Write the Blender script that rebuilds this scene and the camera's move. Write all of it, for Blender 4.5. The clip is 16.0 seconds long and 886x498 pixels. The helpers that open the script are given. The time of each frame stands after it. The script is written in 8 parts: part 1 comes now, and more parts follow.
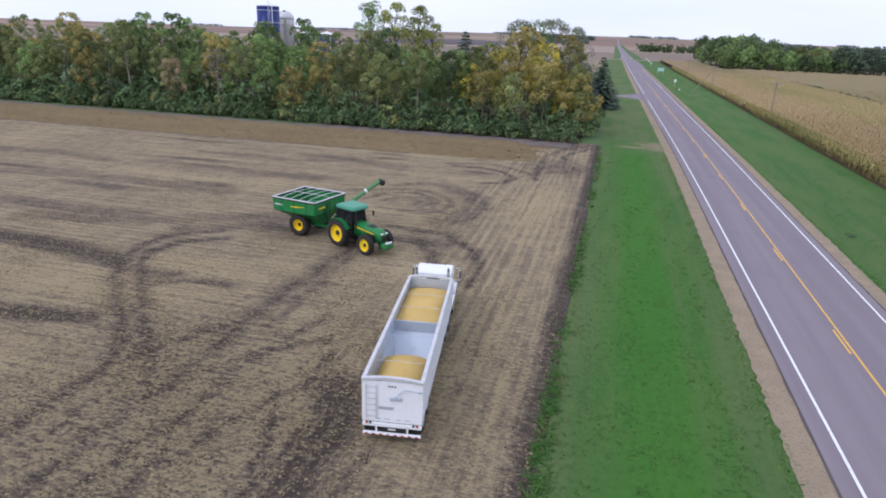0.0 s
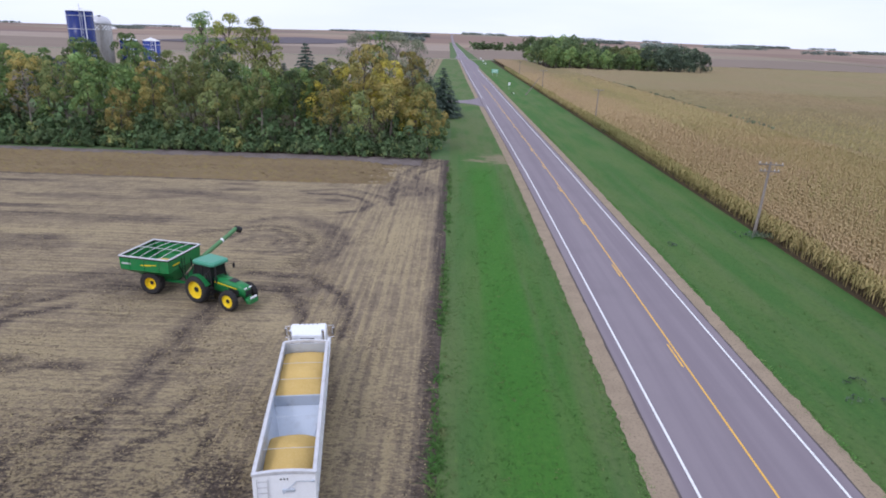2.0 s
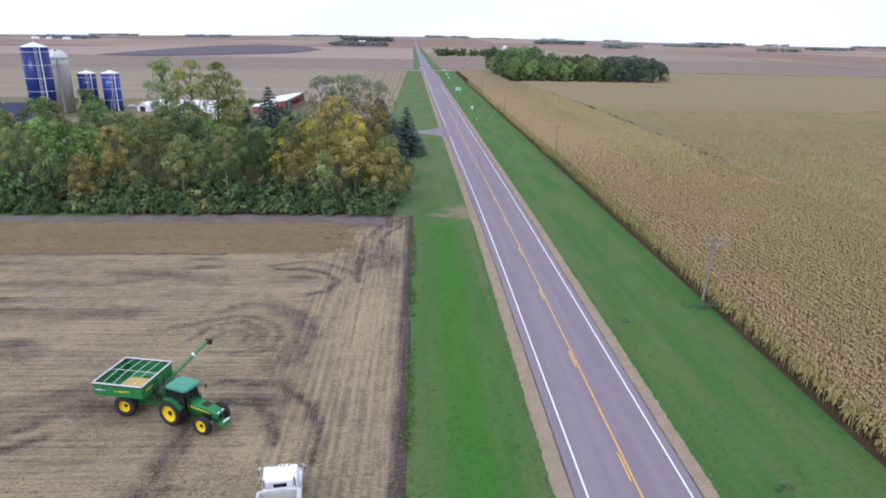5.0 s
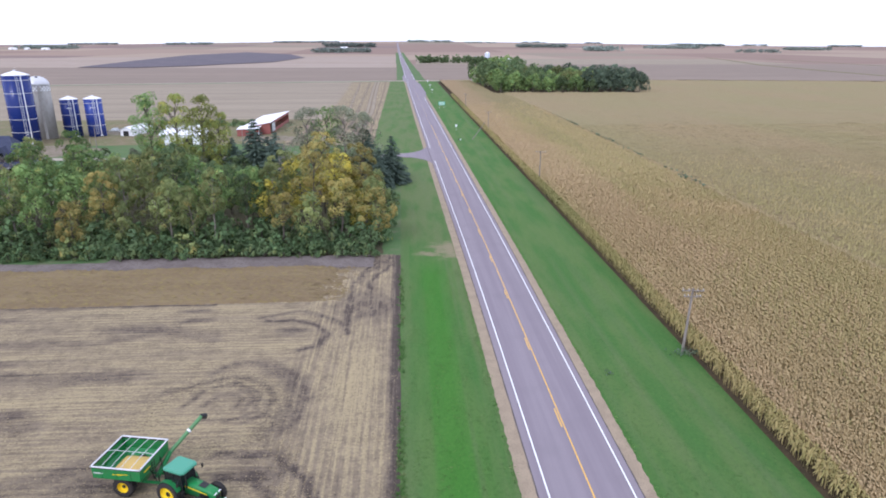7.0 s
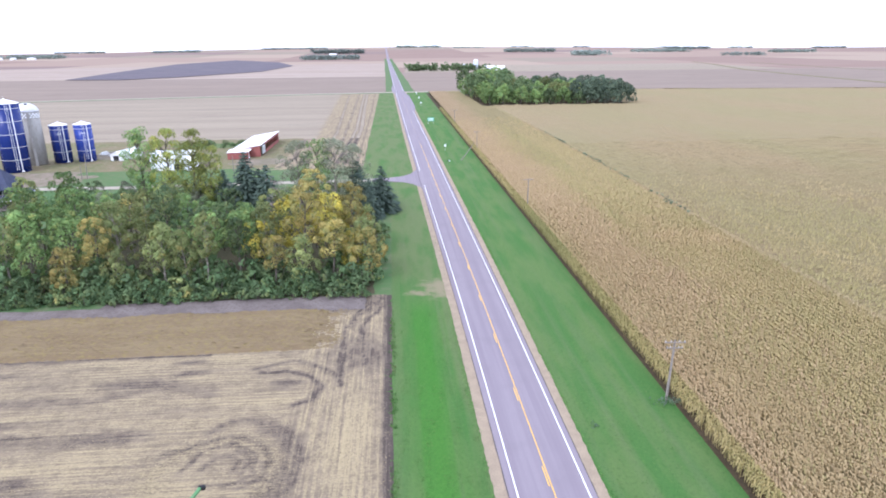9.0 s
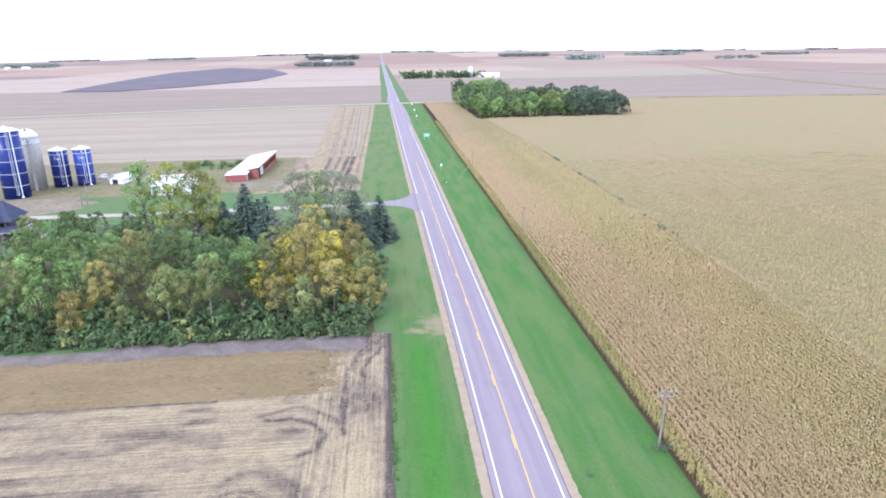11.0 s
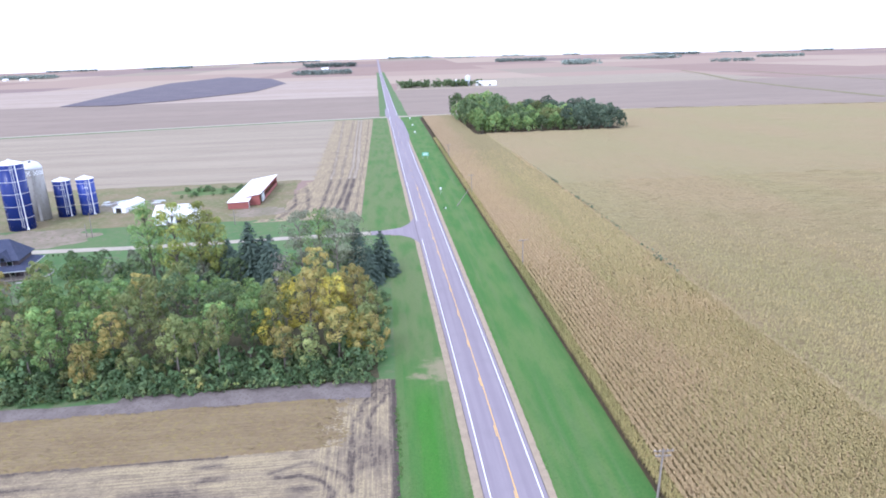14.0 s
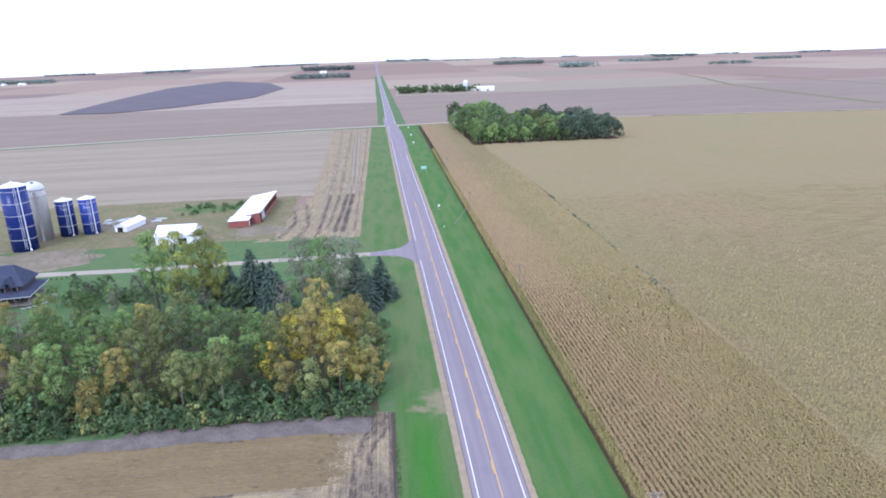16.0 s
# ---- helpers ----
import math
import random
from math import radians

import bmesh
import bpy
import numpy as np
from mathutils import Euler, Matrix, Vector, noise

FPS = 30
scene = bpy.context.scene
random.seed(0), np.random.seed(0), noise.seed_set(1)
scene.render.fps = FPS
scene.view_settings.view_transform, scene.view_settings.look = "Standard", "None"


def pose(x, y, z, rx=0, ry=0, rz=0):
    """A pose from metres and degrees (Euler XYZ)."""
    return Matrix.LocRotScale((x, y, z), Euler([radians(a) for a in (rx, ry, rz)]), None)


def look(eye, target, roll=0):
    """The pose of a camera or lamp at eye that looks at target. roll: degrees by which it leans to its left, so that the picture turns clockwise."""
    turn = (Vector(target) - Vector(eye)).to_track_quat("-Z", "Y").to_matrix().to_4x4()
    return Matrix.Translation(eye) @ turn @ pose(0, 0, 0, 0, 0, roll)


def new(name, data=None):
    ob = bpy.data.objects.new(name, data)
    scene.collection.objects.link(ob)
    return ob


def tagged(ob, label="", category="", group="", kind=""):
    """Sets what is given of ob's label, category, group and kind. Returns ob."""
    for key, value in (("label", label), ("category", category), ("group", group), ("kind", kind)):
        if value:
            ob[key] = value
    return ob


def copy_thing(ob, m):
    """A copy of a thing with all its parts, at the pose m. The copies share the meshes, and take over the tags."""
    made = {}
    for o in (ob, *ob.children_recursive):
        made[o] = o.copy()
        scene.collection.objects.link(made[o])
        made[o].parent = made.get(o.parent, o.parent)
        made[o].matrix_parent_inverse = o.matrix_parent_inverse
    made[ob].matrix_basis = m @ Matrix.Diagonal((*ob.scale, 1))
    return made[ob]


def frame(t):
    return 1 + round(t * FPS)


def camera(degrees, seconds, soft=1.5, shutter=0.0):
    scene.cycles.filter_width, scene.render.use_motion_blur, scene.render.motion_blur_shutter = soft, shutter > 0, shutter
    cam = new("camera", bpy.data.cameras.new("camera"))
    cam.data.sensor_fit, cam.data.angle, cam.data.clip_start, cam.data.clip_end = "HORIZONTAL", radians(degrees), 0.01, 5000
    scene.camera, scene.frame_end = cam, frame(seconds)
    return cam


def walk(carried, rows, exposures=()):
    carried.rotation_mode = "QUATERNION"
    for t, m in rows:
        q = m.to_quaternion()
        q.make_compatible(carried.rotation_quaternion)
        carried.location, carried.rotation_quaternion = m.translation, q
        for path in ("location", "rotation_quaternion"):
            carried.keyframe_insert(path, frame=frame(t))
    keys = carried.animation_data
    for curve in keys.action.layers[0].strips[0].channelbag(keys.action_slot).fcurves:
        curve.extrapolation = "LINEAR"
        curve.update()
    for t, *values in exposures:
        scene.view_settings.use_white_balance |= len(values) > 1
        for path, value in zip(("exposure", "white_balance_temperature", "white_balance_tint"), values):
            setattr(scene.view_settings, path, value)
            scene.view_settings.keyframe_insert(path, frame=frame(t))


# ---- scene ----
cam = camera(70.0, 16.0, soft=1.85)
PATH = [
    (0, (-13.907, -20.118, 15.446), (-14.375, -18.282, 14.805), 2.2),
    (0.5, (-14.532, -19.988, 15.591), (-14.789, -18.11, 14.953), 2.6),
    (1, (-14.629, -19.948, 16.37), (-14.755, -18.056, 15.734), 2.5),
    (1.5, (-14.778, -20.216, 17.58), (-14.826, -18.321, 16.943), 2.3),
    (2, (-14.928, -20.041, 18.852), (-14.941, -18.144, 18.218), 2.0),
    (2.5, (-14.953, -20.074, 20.327), (-14.943, -18.177, 19.692), 1.8),
    (3, (-15.005, -19.982, 21.711), (-14.976, -18.085, 21.077), 1.7),
    (3.5, (-14.888, -19.94, 23.218), (-14.843, -18.044, 22.585), 1.5),
    (4, (-14.664, -20.016, 24.797), (-14.607, -18.12, 24.166), 1.3),
    (6.5, (-14.318, -19.439, 32.422), (-14.207, -17.542, 31.801), 0.3),
    (7, (-14.431, -19.601, 33.999), (-14.31, -17.703, 33.381), 0.1),
    (7.5, (-14.357, -19.525, 35.665), (-14.227, -17.627, 35.049), -0.1),
    (8, (-14.252, -19.737, 37.274), (-14.116, -17.838, 36.661), -0.3),
    (8.5, (-14.126, -19.671, 38.96), (-13.985, -17.772, 38.349), -0.4),
    (9, (-14.122, -19.716, 40.477), (-13.974, -17.816, 39.87), -0.5),
    (11.5, (-14.316, -20.325, 48.631), (-14.157, -18.422, 48.036), -1.1),
    (12, (-14.268, -20.263, 49.837), (-14.109, -18.359, 49.245), -1.2),
    (12.5, (-14.518, -20.54, 51.152), (-14.357, -18.635, 50.564), -1.3),
    (13, (-14.41, -20.767, 52.61), (-14.25, -18.862, 52.024), -1.5),
    (13.5, (-14.463, -20.56, 54.036), (-14.304, -18.654, 53.45), -1.6),
    (14, (-14.557, -20.68, 55.543), (-14.395, -18.775, 54.958), -1.7),
    (14.5, (-14.676, -20.807, 57.265), (-14.511, -18.901, 56.681), -1.6),
    (15, (-14.363, -20.671, 58.598), (-14.201, -18.763, 58.018), -1.8),
    (15.5, (-14.444, -21.001, 60.411), (-14.278, -19.094, 59.832), -1.8),
    (16, (-14.278, -21.498, 62.416), (-14.112, -19.592, 61.835), -1.9),
]
EXPOSURES = [(0.0, 0.04, 5850, 18), (2.0, 0.06, 5840, 18), (3.5, 0.06, 5820, 18), (5.0, 0.22, 5790, 18), (7.0, 0.48, 5760, 18), (8.0, 0.76, 5700, 18), (9.0, 0.98, 5620, 18), (10.3, 1.14, 5560, 18), (12.5, 1.17, 5480, 18), (14.0, 1.03, 5420, 18), (16.0, 0.69, 5350, 18)]
walk(cam, [(t, look(eye, target, roll)) for t, eye, target, roll in PATH], EXPOSURES)

# ---------------------------------------------------------------- sky and light
SUN_EL, SUN_AZ = radians(42), radians(215)
world = bpy.data.worlds.new("overcast_sky")
scene.world = world
world.use_nodes = True
wn, wl = world.node_tree.nodes, world.node_tree.links
wn.clear()
w_out = wn.new("ShaderNodeOutputWorld")
w_sky = wn.new("ShaderNodeTexSky")
w_sky.sky_type = "NISHITA"
w_sky.sun_disc = False
w_sky.sun_elevation, w_sky.sun_rotation = SUN_EL, SUN_AZ
w_sky.air_density, w_sky.dust_density = 1.0, 4.0
w_blue = wn.new("ShaderNodeBackground")
w_blue.inputs["Strength"].default_value = 0.10
wl.new(w_sky.outputs["Color"], w_blue.inputs["Color"])
# the cloud deck: a white sheet with broad soft streaks
w_co = wn.new("ShaderNodeTexCoord")
w_map = wn.new("ShaderNodeMapping")
w_map.inputs["Scale"].default_value = (1.2, 1.2, 7.0)
w_no = wn.new("ShaderNodeTexNoise")
w_no.inputs["Scale"].default_value = 2.2
w_no.inputs["Detail"].default_value = 6.0
w_ra = wn.new("ShaderNodeValToRGB")
w_ra.color_ramp.elements[0].position, w_ra.color_ramp.elements[0].color = 0.30, (0.88, 0.94, 1.04, 1)
w_ra.color_ramp.elements[1].position, w_ra.color_ramp.elements[1].color = 0.62, (0.98, 1.02, 1.10, 1)
w_cl = wn.new("ShaderNodeBackground")
w_cl.inputs["Strength"].default_value = 1.05
wl.new(w_co.outputs["Generated"], w_map.inputs["Vector"])
wl.new(w_map.outputs["Vector"], w_no.inputs["Vector"])
wl.new(w_no.outputs["Fac"], w_ra.inputs["Fac"])
wl.new(w_ra.outputs["Color"], w_cl.inputs["Color"])
w_mix = wn.new("ShaderNodeMixShader")
w_mix.inputs["Fac"].default_value = 0.88
wl.new(w_blue.outputs["Background"], w_mix.inputs[1])
wl.new(w_cl.outputs["Background"], w_mix.inputs[2])
wl.new(w_mix.outputs["Shader"], w_out.inputs["Surface"])

sun_data = bpy.data.lights.new("sun", "SUN")
sun_data.energy, sun_data.angle, sun_data.color = 0.9, radians(14), (1.0, 0.97, 0.93)
sun = new("sun", sun_data)
sun.matrix_world = look((60, -90, 120), (60 + math.sin(SUN_AZ) * -1, -90 - math.cos(SUN_AZ), 120 - math.tan(SUN_EL)))

# ---------------------------------------------------------------- material helpers
def node_mat(name, rough=0.8, metal=0.0):
    m = bpy.data.materials.new(name)
    m.use_nodes = True
    nt = m.node_tree
    b = nt.nodes["Principled BSDF"]
    b.inputs["Roughness"].default_value = rough
    b.inputs["Metallic"].default_value = metal
    b.inputs["Specular IOR Level"].default_value = 0.3
    return m, nt, b


def n_noise(nt, vec, scale, detail=4.0, rough=0.55):
    n = nt.nodes.new("ShaderNodeTexNoise")
    n.inputs["Scale"].default_value = scale
    n.inputs["Detail"].default_value = detail
    n.inputs["Roughness"].default_value = rough
    if vec is not None:
        nt.links.new(vec, n.inputs["Vector"])
    return n.outputs["Fac"]


def n_map(nt, fac, lo, hi, a=0.0, b=1.0, smooth=True):
    n = nt.nodes.new("ShaderNodeMapRange")
    n.interpolation_type = "SMOOTHSTEP" if smooth else "LINEAR"
    for key, v in (("From Min", lo), ("From Max", hi), ("To Min", a), ("To Max", b)):
        n.inputs[key].default_value = v
    nt.links.new(fac, n.inputs["Value"])
    return n.outputs["Result"]


def n_math(nt, op, a, b=None):
    n = nt.nodes.new("ShaderNodeMath")
    n.operation = op
    for i, v in enumerate((a, b)):
        if v is None:
            continue
        if isinstance(v, (int, float)):
            n.inputs[i].default_value = v
        else:
            nt.links.new(v, n.inputs[i])
    return n.outputs[0]


def n_mix(nt, fac, a, b, blend="MIX"):
    n = nt.nodes.new("ShaderNodeMix")
    n.data_type, n.blend_type = "RGBA", blend
    for key, v in ((0, fac), (6, a), (7, b)):
        if isinstance(v, (int, float)):
            n.inputs[key].default_value = v
        elif isinstance(v, tuple):
            n.inputs[key].default_value = (*v[:3], 1)
        else:
            nt.links.new(v, n.inputs[key])
    return n.outputs[2]


def n_coord(nt, scale=(1, 1, 1), rot=0.0):
    c = nt.nodes.new("ShaderNodeTexCoord")
    m = nt.nodes.new("ShaderNodeMapping")
    m.inputs["Scale"].default_value = scale
    m.inputs["Rotation"].default_value = (0, 0, rot)
    nt.links.new(c.outputs["Object"], m.inputs["Vector"])
    return m.outputs["Vector"]


def n_bump(nt, bsdf, fac, strength, dist):
    n = nt.nodes.new("ShaderNodeBump")
    n.inputs["Strength"].default_value = strength
    n.inputs["Distance"].default_value = dist
    nt.links.new(fac, n.inputs["Height"])
    nt.links.new(n.outputs["Normal"], bsdf.inputs["Normal"])


def n_attr(nt, name):
    n = nt.nodes.new("ShaderNodeAttribute")
    n.attribute_name = name
    return n.outputs["Fac"]


def paint(name, c, rough=0.45, metal=0.0, dirt=0.25, scale=3.0, dirt_colour=(0.20, 0.16, 0.11)):
    """Painted or bare sheet: one colour, dust in blotches, a little fine grain."""
    m, nt, b = node_mat(name, rough, metal)
    v = n_coord(nt)
    blot = n_map(nt, n_noise(nt, v, scale, 6.0, 0.65), 0.45, 0.75, 0.0, dirt)
    fine = n_map(nt, n_noise(nt, v, scale * 14, 3.0), 0.3, 0.7, 0.965, 1.02)
    col = n_mix(nt, blot, c, dirt_colour)
    g = nt.nodes.new("ShaderNodeCombineColor")
    for i in range(3):
        nt.links.new(fine, g.inputs[i])
    nt.links.new(n_mix(nt, 1.0, col, g.outputs[0], "MULTIPLY"), b.inputs["Base Color"])
    nt.links.new(n_map(nt, blot, 0, 0.3, rough, min(1.0, rough + 0.3)), b.inputs["Roughness"])
    return m


def leafy(name, a, b2, c3=None, rough=0.7, spread=0.09):
    """Foliage: colour by clump, with a light and a dark end."""
    m, nt, b = node_mat(name, rough)
    b.inputs["Specular IOR Level"].default_value = 0.15
    geo = nt.nodes.new("ShaderNodeNewGeometry")
    info = nt.nodes.new("ShaderNodeObjectInfo")
    v = n_coord(nt)
    big = n_map(nt, n_noise(nt, v, 0.45, 3.0), 0.35, 0.65)
    col = n_mix(nt, big, a, b2)
    if c3:
        col = n_mix(nt, n_map(nt, n_noise(nt, v, 0.9, 2.0), 0.56, 0.68), col, c3)
    k = n_map(nt, geo.outputs["Random Per Island"], 0, 1, 1 - spread, 1 + spread, False)
    k2 = n_map(nt, info.outputs["Random"], 0, 1, 0.58, 1.24, False)
    tone = n_attr(nt, "tone")
    kk = n_math(nt, "MULTIPLY", n_math(nt, "MULTIPLY", k, k2), n_math(nt, "ADD", n_math(nt, "MULTIPLY", tone, 0.22), 1.0))
    g = nt.nodes.new("ShaderNodeCombineColor")
    for i in range(3):
        nt.links.new(kk, g.inputs[i])
    col = n_mix(nt, 1.0, col, g.outputs[0], "MULTIPLY")
    nt.links.new(col, b.inputs["Base Color"])
    # thin leaves let some light through
    tr = nt.nodes.new("ShaderNodeBsdfTranslucent")
    nt.links.new(col, tr.inputs["Color"])
    mix = nt.nodes.new("ShaderNodeMixShader")
    mix.inputs["Fac"].default_value = 0.27
    out = nt.nodes["Material Output"]
    nt.links.new(b.outputs[0], mix.inputs[1]); nt.links.new(tr.outputs[0], mix.inputs[2]); nt.links.new(mix.outputs[0], out.inputs["Surface"])
    return m


def earth(name, a, b2, c3, s1, s2, rough=0.95, bump=0.03, bump_scale=6.0, stretch=(1, 1, 1), rot=0.0):
    """Ground: broad tone, middle blotches, fine grain and relief."""
    m, nt, b = node_mat(name, rough)
    b.inputs["Specular IOR Level"].default_value = 0.1
    v = n_coord(nt, stretch, rot)
    col = n_mix(nt, n_map(nt, n_noise(nt, v, s1, 5.0), 0.35, 0.65), a, b2)
    col = n_mix(nt, n_map(nt, n_noise(nt, v, s2, 6.0, 0.7), 0.48, 0.68), col, c3)
    nt.links.new(col, b.inputs["Base Color"])
    if bump:
        n_bump(nt, b, n_noise(nt, v, bump_scale, 6.0, 0.7), 0.8, bump)
    return m


# ---------------------------------------------------------------- materials of the ground
def stubble_material():
    m, nt, b = node_mat("stubble", 0.95)
    b.inputs["Specular IOR Level"].default_value = 0.1
    c = nt.nodes.new("ShaderNodeTexCoord").outputs["Object"]
    v = n_coord(nt)
    strip = n_attr(nt, "lengthwise")
    dark = n_attr(nt, "dark")
    pale = n_attr(nt, "pale")
    # straw rows run across the field, and lengthwise along its margin
    vx = n_coord(nt, (0.06, 2.6, 1))
    vy = n_coord(nt, (2.6, 0.06, 1))
    rows_x = n_noise(nt, vx, 1.0, 6.0, 0.7)
    rows_y = n_noise(nt, vy, 1.0, 6.0, 0.7)
    f = nt.nodes.new("ShaderNodeMix")
    nt.links.new(strip, f.inputs[0]); nt.links.new(rows_x, f.inputs[2]); nt.links.new(rows_y, f.inputs[3])
    rows = f.outputs[0]
    broad = n_noise(nt, v, 0.09, 4.0)
    mid = n_noise(nt, v, 0.55, 6.0, 0.7)
    fine = n_noise(nt, v, 3.2, 7.0, 0.8)
    straw = n_math(nt, "ADD", n_math(nt, "MULTIPLY", rows, 0.78), n_math(nt, "MULTIPLY", fine, 0.22))
    straw = n_math(nt, "ADD", straw, n_math(nt, "MULTIPLY", n_math(nt, "SUBTRACT", broad, 0.5), 0.25))
    straw = n_math(nt, "ADD", straw, n_math(nt, "MULTIPLY", n_math(nt, "SUBTRACT", mid, 0.5), 0.22))
    clod = n_noise(nt, n_coord(nt, (0.6, 1.6, 1)), 2.2, 6.0, 0.8)
    straw = n_math(nt, "ADD", straw, n_math(nt, "MULTIPLY", n_math(nt, "SUBTRACT", clod, 0.5), n_math(nt, "MULTIPLY", n_attr(nt, "clods"), 1.7)))
    lump = n_noise(nt, n_coord(nt, (0.8, 1.3, 1)), 4.6, 3.0, 0.7)
    straw = n_math(nt, "ADD", straw, n_math(nt, "MULTIPLY", n_math(nt, "SUBTRACT", lump, 0.5), n_math(nt, "MULTIPLY", n_attr(nt, "clods"), 1.5)))
    straw = n_math(nt, "ADD", straw, n_math(nt, "MULTIPLY", n_math(nt, "SUBTRACT", n_attr(nt, "clods"), 0.70), 0.17))
    # drilled rows, broken here and there
    gap = n_map(nt, n_noise(nt, v, 0.7, 4.0, 0.7), 0.40, 0.60)
    xyz = nt.nodes.new("ShaderNodeSeparateXYZ")
    nt.links.new(c, xyz.inputs[0])
    wob = n_math(nt, "MULTIPLY", n_noise(nt, v, 0.35, 3.0), 2.6)
    row_a = n_math(nt, "MULTIPLY", n_math(nt, "SINE", n_math(nt, "ADD", n_math(nt, "MULTIPLY", xyz.outputs[0], 8.27), wob), 0.0), strip)
    row_b = n_math(nt, "MULTIPLY", n_math(nt, "SINE", n_math(nt, "ADD", n_math(nt, "MULTIPLY", xyz.outputs[1], 8.27), wob), 0.0), n_math(nt, "SUBTRACT", 0.6, n_math(nt, "MULTIPLY", strip, 0.6)))
    straw = n_math(nt, "ADD", straw, n_math(nt, "MULTIPLY", n_math(nt, "ADD", row_a, row_b), n_math(nt, "MULTIPLY", gap, 0.07)))
    straw = n_math(nt, "ADD", straw, n_math(nt, "MULTIPLY", pale, 0.09))
    straw = n_math(nt, "SUBTRACT", straw, n_math(nt, "MULTIPLY", dark, 0.33))
    fac = n_map(nt, straw, 0.33, 0.62)
    soil = n_mix(nt, n_map(nt, mid, 0.35, 0.65), (0.182, 0.143, 0.101), (0.250, 0.199, 0.138))
    soil = n_mix(nt, n_math(nt, "MULTIPLY", dark, 0.8), soil, (0.112, 0.089, 0.076))
    res = n_mix(nt, n_map(nt, fine, 0.35, 0.7), (0.334, 0.267, 0.157), (0.420, 0.341, 0.200))
    # near-black where straw is thinnest: shade between the lumps, put into the colour
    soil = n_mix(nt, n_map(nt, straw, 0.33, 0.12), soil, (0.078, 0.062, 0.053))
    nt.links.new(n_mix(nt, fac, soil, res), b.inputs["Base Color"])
    n_bump(nt, b, straw, 1.0, 0.14)
    return m


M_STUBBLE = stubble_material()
M_SOY = earth("dry_soybeans", (0.190, 0.140, 0.082), (0.215, 0.162, 0.094), (0.235, 0.185, 0.075), 0.15, 2.2, bump=0.12, bump_scale=3.0, stretch=(0.5, 1.4, 1))
M_SOIL = earth("bare_soil", (0.15, 0.125, 0.115), (0.20, 0.17, 0.155), (0.115, 0.092, 0.082), 0.3, 2.0, bump=0.05)


def grass_material():
    """Mown verge: long streaks along the road, mottled tufts, fine blades."""
    m, nt, b = node_mat("verge_grass", 0.95)
    b.inputs["Specular IOR Level"].default_value = 0.1
    v = n_coord(nt)
    streak = n_noise(nt, n_coord(nt, (0.55, 0.012, 1)), 1.0, 4.0, 0.5)
    broad = n_noise(nt, n_coord(nt, (0.25, 0.05, 1)), 1.0, 3.0)
    tuft = n_noise(nt, n_coord(nt, (1.0, 0.7, 1)), 3.0, 6.0, 0.8)
    col = n_mix(nt, n_map(nt, broad, 0.35, 0.65), (0.061, 0.145, 0.036), (0.098, 0.160, 0.050))
    col = n_mix(nt, n_map(nt, streak, 0.45, 0.72, 0, 0.5), col, (0.117, 0.155, 0.070))
    # a lush strip down the middle of the western verge, drier grass towards its edges
    pos = nt.nodes.new("ShaderNodeSeparateXYZ")
    nt.links.new(nt.nodes.new("ShaderNodeTexCoord").outputs["Object"], pos.inputs[0])
    off = n_math(nt, "ADD", n_math(nt, "ADD", pos.outputs[0], 10.2), n_math(nt, "MULTIPLY", n_math(nt, "SUBTRACT", streak, 0.5), 5.0))
    lush = n_map(nt, n_math(nt, "ABSOLUTE", off), 3.6, 0.6, 0, 0.8)
    lush = n_math(nt, "MULTIPLY", lush, n_map(nt, pos.outputs[1], 84, 70))
    col = n_mix(nt, lush, col, (0.050, 0.170, 0.023))
    dry = n_map(nt, n_math(nt, "ABSOLUTE", n_math(nt, "ADD", n_math(nt, "ABSOLUTE", off), -4.4)), 1.1, 0.2, 0, 0.35)
    dry = n_math(nt, "MAXIMUM", dry, n_math(nt, "MULTIPLY", n_math(nt, "MULTIPLY", n_map(nt, pos.outputs[1], 80, 92), n_map(nt, pos.outputs[0], 0, -2)), n_map(nt, broad, 0.3, 0.6, 0.15, 0.75)))
    col = n_mix(nt, dry, col, (0.130, 0.158, 0.070))
    col = n_mix(nt, n_map(nt, tuft, 0.51, 0.68, 0, 0.6), col, (0.039, 0.092, 0.023))
    col = n_mix(nt, n_map(nt, tuft, 0.47, 0.30, 0, 0.55), col, (0.118, 0.208, 0.047))
    # worn spots where machines turn off the road
    sep = nt.nodes.new("ShaderNodeSeparateXYZ")
    nt.links.new(nt.nodes.new("ShaderNodeTexCoord").outputs["Object"], sep.inputs[0])
    rag = n_noise(nt, v, 0.55, 6.0, 0.7)
    for px, py, a, c in ((-6.6, 84.8, 3.6, 5.4), (-10.5, 82.5, 2.6, 1.4)):
        dx, dy = n_math(nt, "DIVIDE", n_math(nt, "SUBTRACT", sep.outputs[0], px), a), n_math(nt, "DIVIDE", n_math(nt, "SUBTRACT", sep.outputs[1], py), c)
        d = n_math(nt, "SQRT", n_math(nt, "ADD", n_math(nt, "MULTIPLY", dx, dx), n_math(nt, "MULTIPLY", dy, dy)))
        d = n_math(nt, "ADD", d, n_math(nt, "MULTIPLY", n_math(nt, "SUBTRACT", rag, 0.5), 2.4))
        col = n_mix(nt, n_map(nt, d, 1.25, 0.15, 0, 0.75), col, (0.27, 0.215, 0.145))
    nt.links.new(col, b.inputs["Base Color"])
    n_bump(nt, b, tuft, 0.9, 0.12)
    return m


